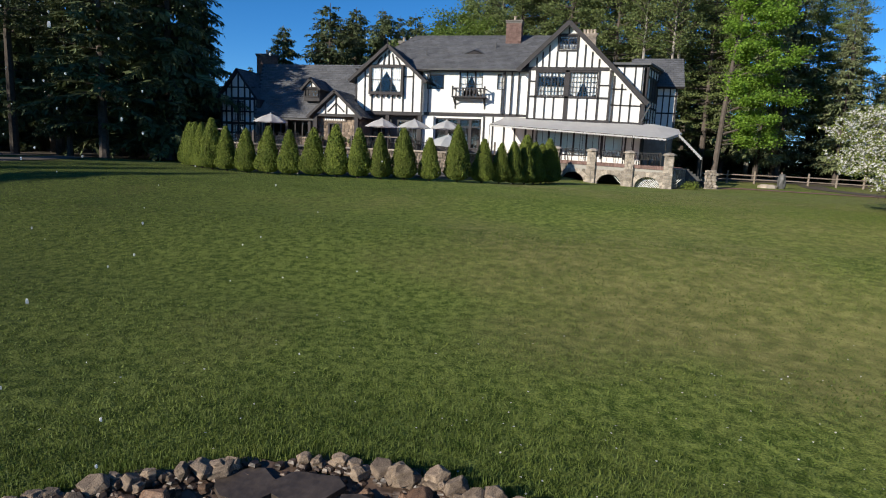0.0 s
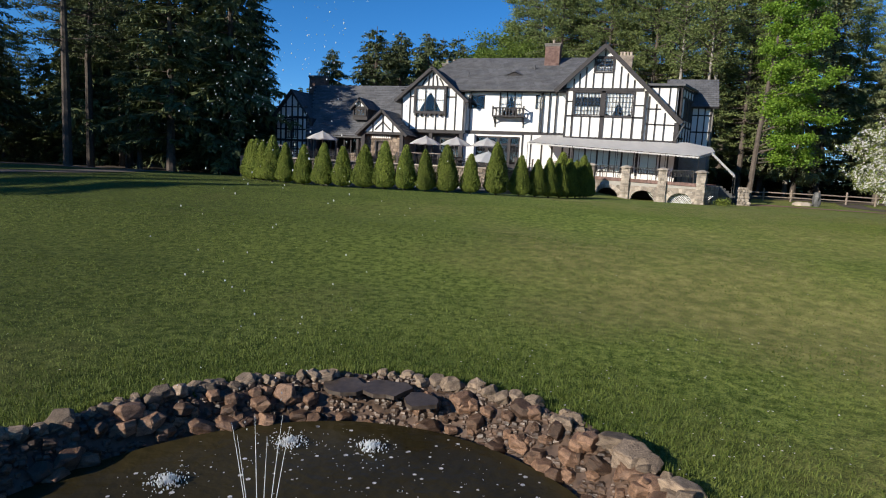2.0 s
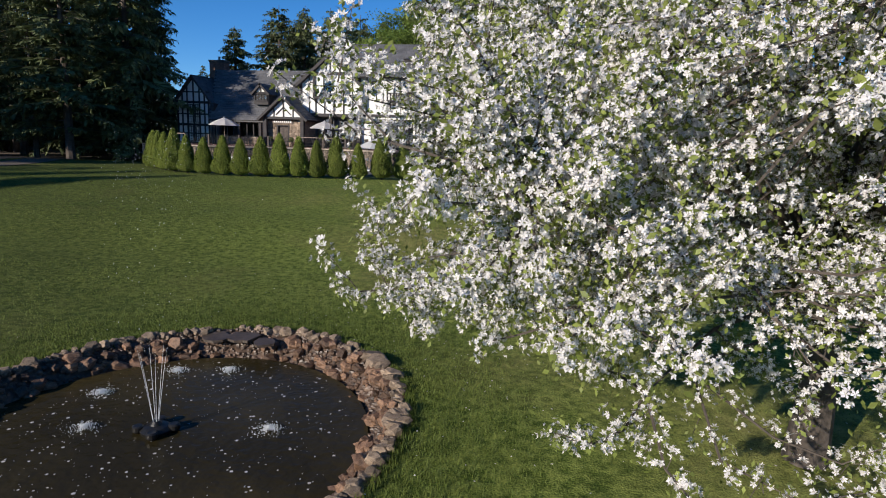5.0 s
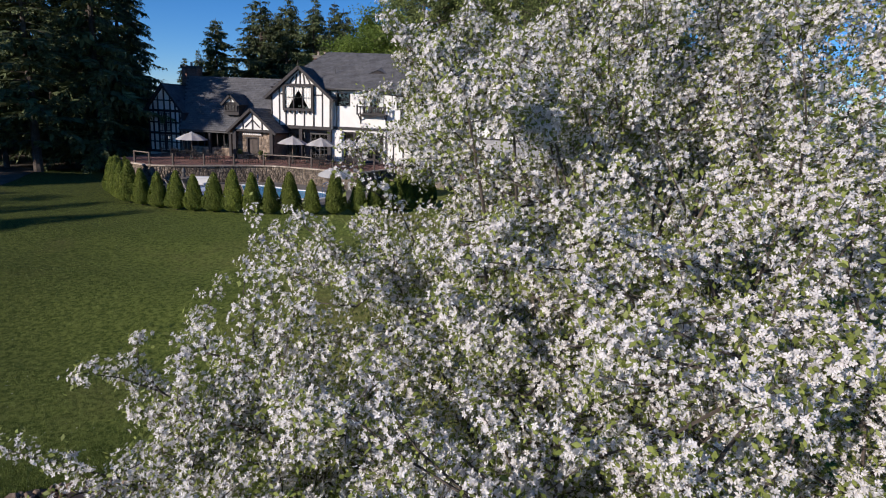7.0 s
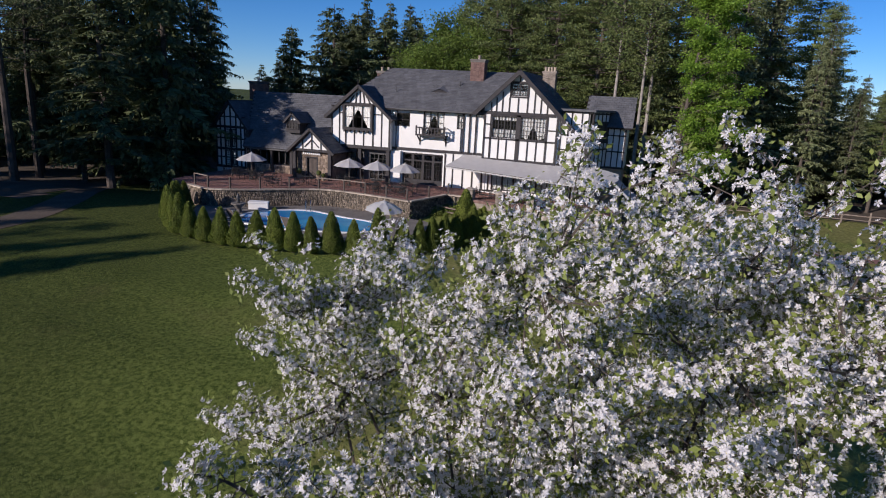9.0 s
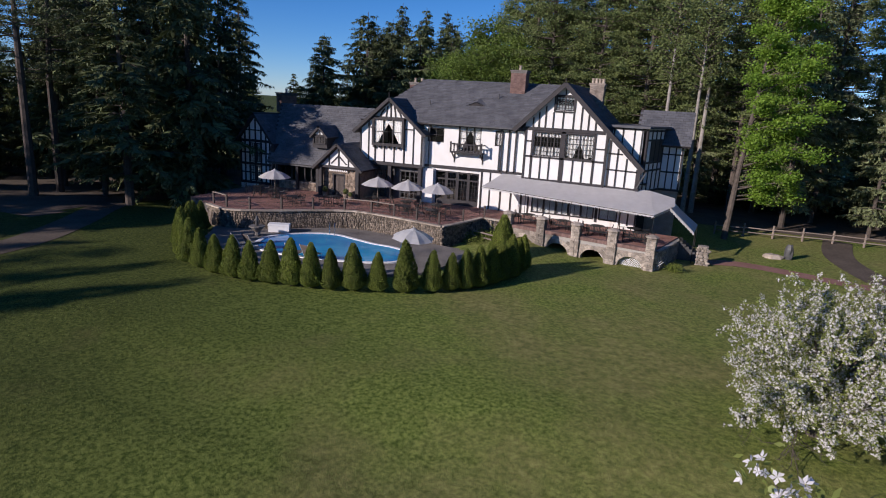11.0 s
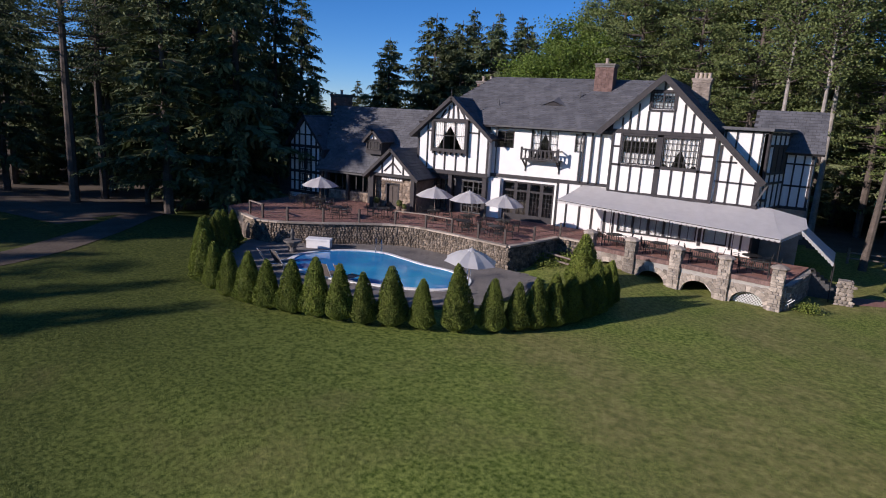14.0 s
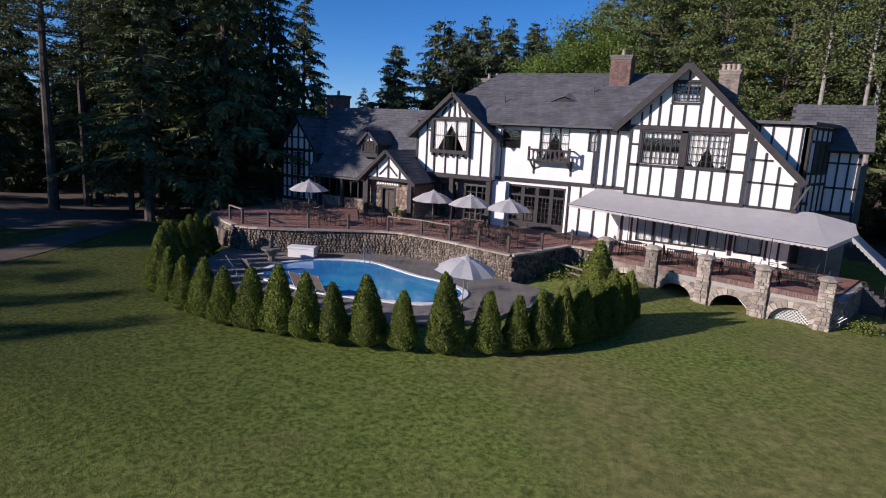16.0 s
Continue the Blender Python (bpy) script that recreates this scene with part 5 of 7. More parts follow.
solid("statue", B().lathe([(0.1, 0.74), (0.13, 0.85), (0.1, 1.0), (0.13, 1.1), (0.16, 1.2), (0.07, 1.3), (0.09, 1.38), (0.05, 1.46)], -15.1, -13.9, PZ, 8), STATUE, "small dark garden statue on the stone planter", "statue", smooth=True)
gate = thing("picket_gate", "grey wooden picket gate at the terrace corner", "gate", (-20.5, -12.9, PZ))
for k in range(12):
    part("picket", B().prism([(-0.05, 0), (0.05, 0), (0.05, 0.95), (0, 1.05), (-0.05, 0.95)], -0.015, 0.015), WOOD, gate, local=True).location = (k * 0.17 - 0.95, 0, 0.05)
part("rail", B().box(-1.05, 1.0, 0.016, 0.05, 0.25, 0.33).box(-1.05, 1.0, 0.016, 0.05, 0.75, 0.83), WOOD, gate, local=True)
gate.rotation_euler = (0, 0, -0.25)
lamp = thing("gate_post", "white round-topped post beside the gate", "post", (-21.7, -12.6, PZ))
part("shaft", B().box(-0.07, 0.07, -0.07, 0.07, -0.3, 1.15), WHITE, lamp, local=True)
part("cap", B().lathe([(0.12, 0), (0.12, 0.06), (0.04, 0.14)], 0, 0, 1.15, 8), WHITE, lamp, local=True)


def lounger(at, rz):
    c = thing("pool_chair", "reclining brown mesh pool chair", "chair", at, "pool chairs")
    part("seat", B().box(-0.3, 0.3, -0.9, 0.1, 0.3, 0.33), TANFABRIC, c, local=True)
    part("backrest", B().beam((0, 0.1, 0.32), (0, 0.5, 1.05), 0.6, 0.03, (0, 1, -0.5)), TANFABRIC, c, local=True)
    for sx in (-1, 1):
        part("frame_side", B().tube([(sx * 0.32, -0.95, 0.32), (sx * 0.32, 0.1, 0.32), (sx * 0.32, 0.52, 1.08)], [0.018] * 3, 6), WHITE, c, local=True)
        for y in (-0.8, 0.05):
            part("leg", B().tube([(sx * 0.31, y, 0.31), (sx * 0.33, y, 0)], [0.016] * 2, 6), WHITE, c, local=True)
    c.rotation_euler = (0, 0, rz)
    return c


l0 = lounger((-13.4, -17.6, PZ), 2.6)
for x, y, r in ((-12.9, -17.2, 170), (-9.3, -17.6, 185), (-8.3, -17.4, 175)):
    copy_thing(l0, pose(x, y, PZ, 0, 0, r))
fence = thing("rail_fence", "split rail fence between hedge and terrace", "fence", (-1.2, -6, -1.6))
for (x, y) in ((-1.75, -5.65), (0.3, -6.4)):
    part("post", B().tube([(x, y, -1.9), (x, y, -0.55)], [0.08, 0.07], 7), WOOD, fence)
for z in (-1.06, -0.72):
    part("rail", B().tube([(-2.1, -5.5, z + 0.08), (0.6, -6.5, z)], [0.06, 0.055], 7), WOOD, fence)

# pasture fence, path
fence2 = thing("paddock_fence", "grey split rail fence in front of the woods", "fence", (24, 12, -1.5))
FP = [(15.5 + 2.35 * k, 10.3 + 0.35 * k + 0.1 * math.sin(k * 2.1)) for k in range(11)]
for x, y in FP:
    part("post", B().tube([(x, y, -2.0), (x, y, ground_z(x, y) + 1.15)], [0.1, 0.08], 7), WOOD, fence2)
for (xa, ya), (xb, yb) in zip(FP, FP[1:]):
    for h in (0.35, 0.75):
        part("rail", B().tube([(xa - 0.1, ya + 0.05, ground_z(xa, ya) + h + 0.04), (xb + 0.1, yb - 0.05, ground_z(xb, yb) + h)], [0.055, 0.05], 6), WOOD, fence2)


def strip(pts, w, material, name, label, category, lift=0.02):
    b = B()
    pts = smooth_line(pts, 10)
    for i, p in enumerate(pts):
        d = (pts[min(i + 1, len(pts) - 1)] - pts[max(i - 1, 0)]).normalized()
        s = Vector((d.y, -d.x))
        for k in (-1, -0.33, 0.33, 1):
            q = p + s * (w / 2 * k)
            b.v.append((q.x, q.y, ground_z(q.x, q.y) + lift))
    b.f = [(i * 4 + k, i * 4 + k + 1, i * 4 + k + 5, i * 4 + k + 4) for i in range(len(pts) - 1) for k in range(3)]
    return solid(name, b, material, label, category, kind="structure")


strip([(14.5, -1.2), (17.0, -0.6), (20.0, -1.2), (24, -2.5), (30, -3.6), (45, -5)], 1.5, PAVER, "path", "red brick garden path", "path", 0.03)
strip([(25.5, 13), (24.5, 5), (27, -4), (34, -14)], 2.2, SOIL, "gravel_drive", "pale gravel drive beside the lawn", "drive", 0.03)
solid("standing_stone", B().add(*stone_blob(random.Random(3), 0.32, 0.26, 0.62, 7)), STATUE, "dark upright boulder on the lawn", "boulder").location = (20.5, 3.2, -1.1)
solid("boulder", B().add(*stone_blob(random.Random(6), 0.8, 0.5, 0.2, 7)), TANSTONE, "low pale boulder on the lawn", "boulder").location = (19.4, 3.0, -1.5)
strip([(-46, -50), (-33, -37), (-26.5, -29), (-26, -23.5), (-29, -17.5), (-33, -11.5), (-37, -4), (-44, 6)], 2.7, SOIL, "gravel_drive", "worn brown drive into the grove", "drive", 0.03)

# ---- plants ----


def leaf_quads(b, centres, size, rnd, flat=0.5, aspect=0.5):
    """Small pointed leaves turned every way."""
    for c in centres:
        s = size * (0.6 + 0.8 * rnd.random())
        d = Vector((rnd.gauss(0, 1), rnd.gauss(0, 1), rnd.gauss(0, flat))).normalized()
        w = d.cross(Vector((rnd.gauss(0, 1), rnd.gauss(0, 1), rnd.gauss(0, 1)))).normalized()
        c = Vector(c)
        b.add([c - d * s * 0.5, c + w * s * aspect * 0.5, c + d * s * 0.5, c - w * s * aspect * 0.5], [(0, 1, 2, 3)])


def thuja(seed, h, r):
    """Clipped conical arborvitae: a dense body of upright scale-leaf sprays."""
    rnd = random.Random(seed)
    t = thing("arborvitae", "clipped conical green arborvitae in the pool hedge", "shrub", (0, 0, 0), "pool hedge")
    part("trunk", B().tube([(0, 0, -0.25), (0, 0, 0.35)], [0.07, 0.05], 7), BARK, t, local=True)
    prof = lambda q: (min(1, (q + 0.05) / 0.16) ** 0.6) * (1 - q) ** 0.66 * 1.1
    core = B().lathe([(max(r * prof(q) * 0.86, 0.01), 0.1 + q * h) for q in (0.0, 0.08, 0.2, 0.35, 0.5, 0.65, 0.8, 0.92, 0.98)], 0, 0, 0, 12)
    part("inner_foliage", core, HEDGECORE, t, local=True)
    b = B()
    for _ in range(8000):
        q = 1 - rnd.random() ** 0.62
        a = rnd.random() * 2 * math.pi
        lump = 1 + 0.1 * math.sin(a * 3 + seed) + 0.08 * math.sin(a * 5 + q * 14)
        rr = r * prof(q) * lump * (0.9 + 0.16 * rnd.random())
        c = Vector((rr * math.cos(a), rr * math.sin(a), 0.1 + q * h))
        o = Vector((math.cos(a), math.sin(a), 0))
        d = (Vector((0, 0, 1)) * (0.7 + 0.5 * rnd.random()) + o * (0.35 + 0.5 * rnd.random()) + Vector((rnd.gauss(0, 0.25), rnd.gauss(0, 0.25), 0))).normalized()
        w = d.cross(o + Vector((rnd.gauss(0, 0.5), rnd.gauss(0, 0.5), 0))).normalized()
        s = 0.05 + 0.055 * rnd.random()
        b.add([c, c + d * s * 0.5 + w * s * 0.28, c + d * s, c + d * s * 0.5 - w * s * 0.28], [(0, 1, 2, 3)])
    part("foliage", b, THUJA, t, local=True)
    return t


HEDGE = [(-20.05, -14.03), (-19.85, -14.91), (-19.43, -15.8), (-18.8, -16.77), (-18.06, -17.74), (-17.22, -18.62), (-16.27, -19.6), (-15.21, -20.5), (-14.05, -21.2), (-12.79, -21.7), (-11.42, -22.0), (-10.04, -22.2), (-8.8, -22.2), (-7.6, -22.0), (-6.4, -21.8), (-5.3, -21.6), (-4.2, -21.3), (-3.1, -20.8), (-1.9, -20.3), (-0.6, -19.6), (0.5, -18.71), (1.3, -17.92), (1.95, -17.12), (2.45, -16.24), (2.85, -15.36), (3.2, -14.38), (3.4, -13.4), (3.5, -12.2), (3.55, -11.0)]
kinds = [thuja(k, 2.15 + 0.1 * k, 0.55 + 0.03 * k) for k in range(3)]
rnd = random.Random(17)
for k, (x, y) in enumerate(HEDGE):
    src = kinds[k % 3]
    s = 0.93 + 0.16 * rnd.random()
    if k in (13, 19):
        s *= 1.1
    m = pose(x, y, ground_z(x, y), rnd.gauss(0, 1.5), rnd.gauss(0, 1.5), rnd.random() * 360)
    if k < 3:
        src.matrix_basis = m
    else:
        c = copy_thing(src, m)
        c.scale = (s, s, s * (0.95 + 0.12 * rnd.random()))
big = copy_thing(kinds[2], pose(1.6, -9.0, -1.6, 0, 0, 50))
big.scale = (1.45, 1.45, 1.25)
tagged(big, "broad bright green arborvitae at the end of the hedge", "shrub")


def conifer(seed, h, r, droop, material, trunk_r=0.28, clear=0.08, dense=1.0, name="spruce_tree", label="tall dark spruce at the edge of the woods", full=0.75, step=1.0):
    """A spruce or hemlock: tapering trunk, uneven whorls of drooping limbs, each hung with many flat needle sprays."""
    rnd = random.Random(seed)
    t = thing(name, label, "tree", (0, 0, 0), "woods")
    part("trunk", B().tube([(0, 0, -0.6), (0, 0, h * 0.5), (0.1, 0, h)], [trunk_r, trunk_r * 0.6, 0.03], 8), BARK, t, local=True)
    b, limbs = B(), B()
    z = h * clear
    while z < h * 0.985:
        q = (z - h * clear) / (h * (1 - clear))
        length = r * (1 - q) ** full * (0.6 + 0.45 * min(1, q * 5 + 0.3)) * (0.75 + 0.4 * rnd.random())
        for _ in range(rnd.randint(4, 6)):
            a = rnd.random() * 2 * math.pi
            ln = length * (0.45 + 0.75 * rnd.random()) + 0.3
            o = Vector((math.cos(a), math.sin(a), 0))
            s = Vector((-o.y, o.x, 0))
            tip = -droop * ln * (0.5 + 0.9 * rnd.random())
            bend = rnd.gauss(0, 0.12) * ln
            p = lambda u: Vector((0, 0, z)) + o * (ln * u) + s * (bend * u * u) + Vector((0, 0, tip * u * u * (1.25 - 0.45 * u) + 0.12 * ln * u))
            if ln > r * 0.3:
                limbs.tube([p(0), p(0.5), p(0.95)], [0.055, 0.032, 0.008], 4, False)
            n = int((6 + ln * 7) * dense)
            for k in range(n):
                u = 0.2 + 0.8 * (k + rnd.random()) / n
                c = p(u) + Vector((0, 0, rnd.gauss(0, 0.07)))
                wide = ln * 0.17 * (1.15 - u) + 0.14
                side = rnd.choice((-1, 1))
                d = (o * 0.75 + s * side * (0.4 + 0.9 * rnd.random()) + Vector((0, 0, -0.1 - 0.55 * rnd.random()))).normalized()
                L = wide * (1.1 + 0.9 * rnd.random()) + 0.12
                w = d.cross(Vector((0, 0, 1)) + o * rnd.gauss(0, 0.5) + s * rnd.gauss(0, 0.5)).normalized() * (L * 0.17)
                b.add([c, c + d * L * 0.45 + w, c + d * L, c + d * L * 0.5 - w], [(0, 1, 2, 3)])
                for _ in range(2):
                    if rnd.random() < 0.65:
                        e = c + d * L * (0.2 + 0.6 * rnd.random())
                        g = Vector((rnd.gauss(0, 0.45), rnd.gauss(0, 0.45), -1)).normalized()
                        w2 = g.cross(o + s * rnd.gauss(0, 0.6)).normalized() * (L * 0.11)
                        m = L * (0.35 + 0.5 * rnd.random())
                        b.add([e, e + g * m * 0.5 + w2, e + g * m, e + g * m * 0.5 - w2], [(0, 1, 2, 3)])
        z += (0.34 + 0.4 * rnd.random()) * (0.6 + 0.6 * (1 - q)) * (h / 22) * step
    tagged(part("branchwork", limbs, BARK, t, local=True), kind="stuff")
    part("crown", b, material, t, local=True)
    return t


def white_pine(seed, h, r, clear, material, name="pine_tree", label="tall white pine behind the house", tufts=66, bark=None):
    """A white pine: tiers of long level limbs, with plumes of needle tufts along their outer halves."""
    rnd = random.Random(seed)
    bark = bark or BARK
    t = thing(name, label, "tree", (0, 0, 0), "woods")
    lean = Vector((rnd.gauss(0, 0.4), rnd.gauss(0, 0.4), 0))
    part("trunk", B().tube([(0, 0, -0.6), (0, 0, h * 0.4), tuple(lean * 0.5 + Vector((0, 0, h * 0.7))), tuple(lean + Vector((0, 0, h)))], [h * 0.015, h * 0.011, h * 0.006, 0.03], 8), bark, t, local=True)
    b, limbs = B(), B()
    z = h * clear
    while z < h * 0.99:
        q = (z - h * clear) / (h * (1 - clear))
        length = r * (1 - q) ** 0.6 * (0.65 + 0.4 * min(1, q * 4)) + 0.5
        turn = rnd.random() * 6.3
        k0 = rnd.randint(4, 5)
        for i in range(k0):
            a = turn + i * 6.283 / k0 + rnd.gauss(0, 0.25)
            ln = length * (0.5 + 0.65 * rnd.random())
            o, zz = Vector((math.cos(a), math.sin(a), 0)), z + rnd.gauss(0, 0.25)
            s = Vector((-o.y, o.x, 0))
            rise = ln * (0.02 + 0.22 * rnd.random() + 0.35 * q)
            p = lambda u: Vector((0, 0, zz)) + lean * (zz / h) + o * (ln * u) + Vector((0, 0, rise * u * u - 0.05 * ln * math.sin(u * 3.1)))
            limbs.tube([p(0), p(0.5), p(0.98)], [0.07, 0.04, 0.01], 5, False)
            for j in range(max(int(ln * 1.6), 3)):
                u = 0.3 + 0.7 * rnd.random() ** 0.7
                c = p(u) + s * rnd.gauss(0, 0.24) * ln * (1.15 - u) + Vector((0, 0, abs(rnd.gauss(0.05, 0.12))))
                size = 0.3 + 0.22 * rnd.random()
                for _ in range(tufts):
                    e = c + Vector((rnd.gauss(0, size), rnd.gauss(0, size), rnd.gauss(0, size * 0.22)))
                    d = (o * 0.5 + Vector((rnd.gauss(0, 0.7), rnd.gauss(0, 0.7), 0.35 + rnd.gauss(0, 0.4)))).normalized()
                    L = 0.17 + 0.14 * rnd.random()
                    w = d.cross(Vector((rnd.gauss(0, 1), rnd.gauss(0, 1), rnd.gauss(0, 1)))).normalized() * (L * 0.2)
                    b.add([e, e + d * L * 0.5 + w, e + d * L, e + d * L * 0.5 - w], [(0, 1, 2, 3)])
        z += (0.72 + 0.6 * rnd.random()) * (1.15 - 0.5 * q) * (h / 24)
    tagged(part("branchwork", limbs, bark, t, local=True), kind="stuff")
    part("crown", b, material, t, local=True)
    return t


def leafy(seed, h, r, base, material, leaves, size, name, label, bark=None, lean=(0, 0), bias=0.0, steps=(0.45, 0.7, 0.9, 1.0)):
    """A broadleaf tree: forked trunk and limbs with leaf clumps at the twig ends."""
    rnd = random.Random(seed)
    bark = bark or BARK
    t = thing(name, label, "tree", (0, 0, 0), "woods")
    lx, ly = lean
    b = B().tube([(0, 0, -0.6), (lx * 0.2, ly * 0.2, h * 0.25), (lx * 0.6, ly * 0.6, h * 0.6), (lx, ly, h * 0.9)], [h * 0.012, h * 0.009, h * 0.006, 0.03], 8)
    part("trunk", b, bark, t, local=True)
    limbs, crown = B(), B()
    clumps = []
    for k in range(46):
        q = (k + rnd.random()) / 46
        z = h * (base + (0.9 - base) * q)
        f = min(z / h / 0.9, 1)
        p0 = Vector((lx * f, ly * f, z))
        a = k * 2.4 + rnd.random()
        rad = r * (math.sin(math.pi * (0.12 + 0.8 * q)) ** 0.6) * (0.55 + 0.6 * rnd.random())
        p1 = p0 + Vector((math.cos(a) * rad + bias * (1 - q) ** 0.7, math.sin(a) * rad, rad * (0.15 + 0.5 * rnd.random())))
        mid = p0.lerp(p1, 0.5) + Vector((rnd.gauss(0, 0.15), rnd.gauss(0, 0.15), 0.1 * rad))
        limbs.tube([p0, mid, p1], [h * 0.0036, h * 0.002, 0.008], 5, False)
        for u in steps:
            c = p0.lerp(mid, u * 2) if u < 0.5 else mid.lerp(p1, u * 2 - 1)
            for _ in range(3):
                clumps.append((c + Vector((rnd.gauss(0, 0.09), rnd.gauss(0, 0.09), rnd.gauss(0, 0.06))) * r, r * (0.09 + 0.1 * rnd.random())))
    per = max(leaves // len(clumps), 4)
    for c, s in clumps:
        leaf_quads(crown, [c + Vector((rnd.gauss(0, s), rnd.gauss(0, s), rnd.gauss(0, s * 0.55))) for _ in range(per)], size, rnd, 0.4, 0.75)
    tagged(part("branchwork", limbs, BARK, t, local=True), kind="stuff")
    part("crown", crown, material, t, local=True)
    return t


def plant(src, spots, used):
    for x, y, s, turn in spots:
        east = math.degrees(math.atan2(x - 14.1, y + 52.7))
        if y > 12 and not isinstance(s, tuple):
            s *= 0.45 if 9.6 < east < 11.1 or east > 17.5 else 0.55 if east > 14 else 0.75 if east > 11 else 1
        m = pose(x, y, ground_z(x, y) - 0.05, 0, 0, turn)
        if src.name not in used:
            used.add(src.name)
            src.matrix_basis = m
            ob = src
        else:
            ob = copy_thing(src, m)
        ob.scale = s if isinstance(s, tuple) else (s, s, s)


used = set()
spr = [conifer(31, 26, 6.0, 0.55, SPRUCE, 0.4, 0.06), conifer(32, 24, 5.2, 0.42, SPRUCE, 0.36, 0.14, step=1.25), conifer(33, 20, 6.6, 0.2, SPRUCE, 0.3, 0.04, name="spruce_tree", label="ragged spruce standing behind the house", full=0.62, step=1.25, dense=0.8)]
tall = white_pine(36, 27, 5.4, 0.42, SPRUCE, label="tall dark pine with bare lower trunk in the grove", tufts=40)
pin = [white_pine(41, 26, 5.8, 0.3, PINE), white_pine(42, 22, 5.2, 0.22, PINE, label="green pine with layered boughs behind the house")]
thin = conifer(43, 23, 3.6, 0.3, HAZEPINE, 0.28, 0.1, 0.8, "spruce_tree", "olive green spruce in the woods beside the house", step=1.2)
green = [leafy(51, 17, 4.6, 0.2, LEAFY, 22000, 0.2, "broadleaf_tree", "spring-green broadleaf tree behind the house"), leafy(52, 20, 2.4, 0.55, PINE, 5000, 0.16, "broadleaf_tree", "thinly leafed tall tree with a pale trunk", PALEBARK)]
# grove beside the left wing
plant(spr[0], [(-30.8, -3.8, 1.0, 10), (-38.5, -1, 1.05, 80), (-54, 4, 1.1, 140), (-44, 10, 1.05, 30), (-72, 18, 1.1, 50), (-57, 3, 0.95, 300), (-66, -3, 0.9, 70)], used)
plant(spr[1], [(-36, 6, 1.0, 0), (-47, -5, 1.0, 120), (-56, 14, 1.1, 60), (-47, 22, 1.0, 90), (-38, -7.5, 0.72, 45), (-32.5, -9.5, (1.15, 1.15, 0.85), 200), (-64, 14, 1.2, 250), (-76, -4, 1.1, 170), (-52, -12, 0.85, 15)], used)
plant(tall, [(-42.3, -11.4, 1.0, 20), (-45.5, -1.5, 1.05, 110), (-43.5, -8.0, 0.95, 260), (-50, 2, 1.1, 190), (-57, -9, 1.1, 320), (-66, -16, 1.1, 140)], used)
# behind the house
plant(spr[2], [(-41.2, 34, 0.95, 10), (-33.6, 34, (1.25, 1.25, 1.1), 100), (-29.6, 34.5, (1.2, 1.2, 1.05), 220), (-25.0, 34, (1.2, 1.2, 1.03), 300), (-21.5, 37, 1.05, 70), (-18, 40, 1.05, 130), (-31.5, 39, 0.85, 150), (-27.2, 39, 0.9, 255), (-23, 41, 0.9, 20), (-37, 38, 0.7, 190), (-41, 4, 0.85, 70)], used)
plant(green[0], [(-17.5, 28, 0.95, 0), (-13.2, 27, 1.02, 90), (-9, 29, 1.1, 170), (-15, 38, 1.3, 20)], used)
plant(pin[0], [(-8, 34, 1.08, 0), (-2, 32, 1.15, 50), (4, 31, 1.1, 100), (10, 30, 1.15, 160), (15.5, 28, 1.1, 210), (31, 26, 1.05, 300), (40, 28, 1.1, 70), (1, 42, 1.3, 130), (21, 36, 1.3, 190), (32, 38, 1.25, 320), (9, 40, 1.3, 215), (-5, 41, 1.25, 75), (51, 33, 1.2, 15)], used)
plant(pin[1], [(-4.5, 28, 1.2, 10), (1.5, 27, 1.15, 80), (7, 26, 1.2, 150), (17, 22, 1.0, 290), (26, 29, 1.2, 180), (45, 35, 1.2, 110), (36, 20, 1.0, 40), (-12, 42, 1.3, 30), (58, 24, 1.2, 200), (47, 21, 1.0, 260)], used)
plant(thin, [(21.5, 17, 1.0, 20), (24.5, 21, 1.05, 280), (28.5, 16.5, 0.95, 170), (33, 18.5, 1.0, 15), (38.5, 17, 0.95, 100), (30.5, 22, 1.1, 240), (43, 16, 1.0, 60), (13.2, 23, 0.95, 330), (19.5, 24, 1.1, 140), (50, 15, 1.05, 200), (35, 25, 1.1, 310)], used)
plant(green[1], [(9.8, 18.5, 1.15, 0), (12.6, 17.5, 1.1, 120), (13.4, 19.5, 1.2, 220), (22.5, 26, 1.2, 300), (36, 30, 1.2, 30)], used)
maple = leafy(61, 23, 2.7, 0.14, MAPLE, 52000, 0.17, "maple_tree", "bright green maple in fresh spring leaf", None, (1.6, 1.2), 3.4, (0.55, 0.95))
maple.matrix_basis = pose(16.2, 8.4, -1.6)
# trees beyond the lawn that shade its far side
plant(spr[0], [(-46.5, -36, (1.1, 1.1, 1.0), 30), (-55, -37, 0.9, 95), (-63, -30, 0.9, 120), (-45, -42.5, 0.75, 140), (-42.5, -68, 0.84, 205), (-48, -69, 0.88, 300), (-52, -62, 0.78, 75), (-58, -58, 0.9, 10), (-66, -48, 1.0, 330)], used)
plant(tall, [(-51, -31, 0.8, 15), (-66, -38, 0.9, 80), (-54, -52, 0.8, 190), (-47, -62, 0.72, 60)], used)
# low spruces deep in the grove
plant(spr[2], [(-62, 2, 0.65, 20), (-58, -6, 0.6, 110), (-68, 10, 0.7, 200), (-65, -11, 0.62, 290), (-74, -2, 0.7, 45)], used)

# undergrowth that closes the woods near the ground
rnd = random.Random(78)
plant(spr[2], [(14 + k * 3.1 + rnd.gauss(0, 0.8), 27 + 9 * rnd.random(), (0.85, 0.85, 0.26 + 0.12 * rnd.random()), rnd.random() * 360) for k in range(17)], used)
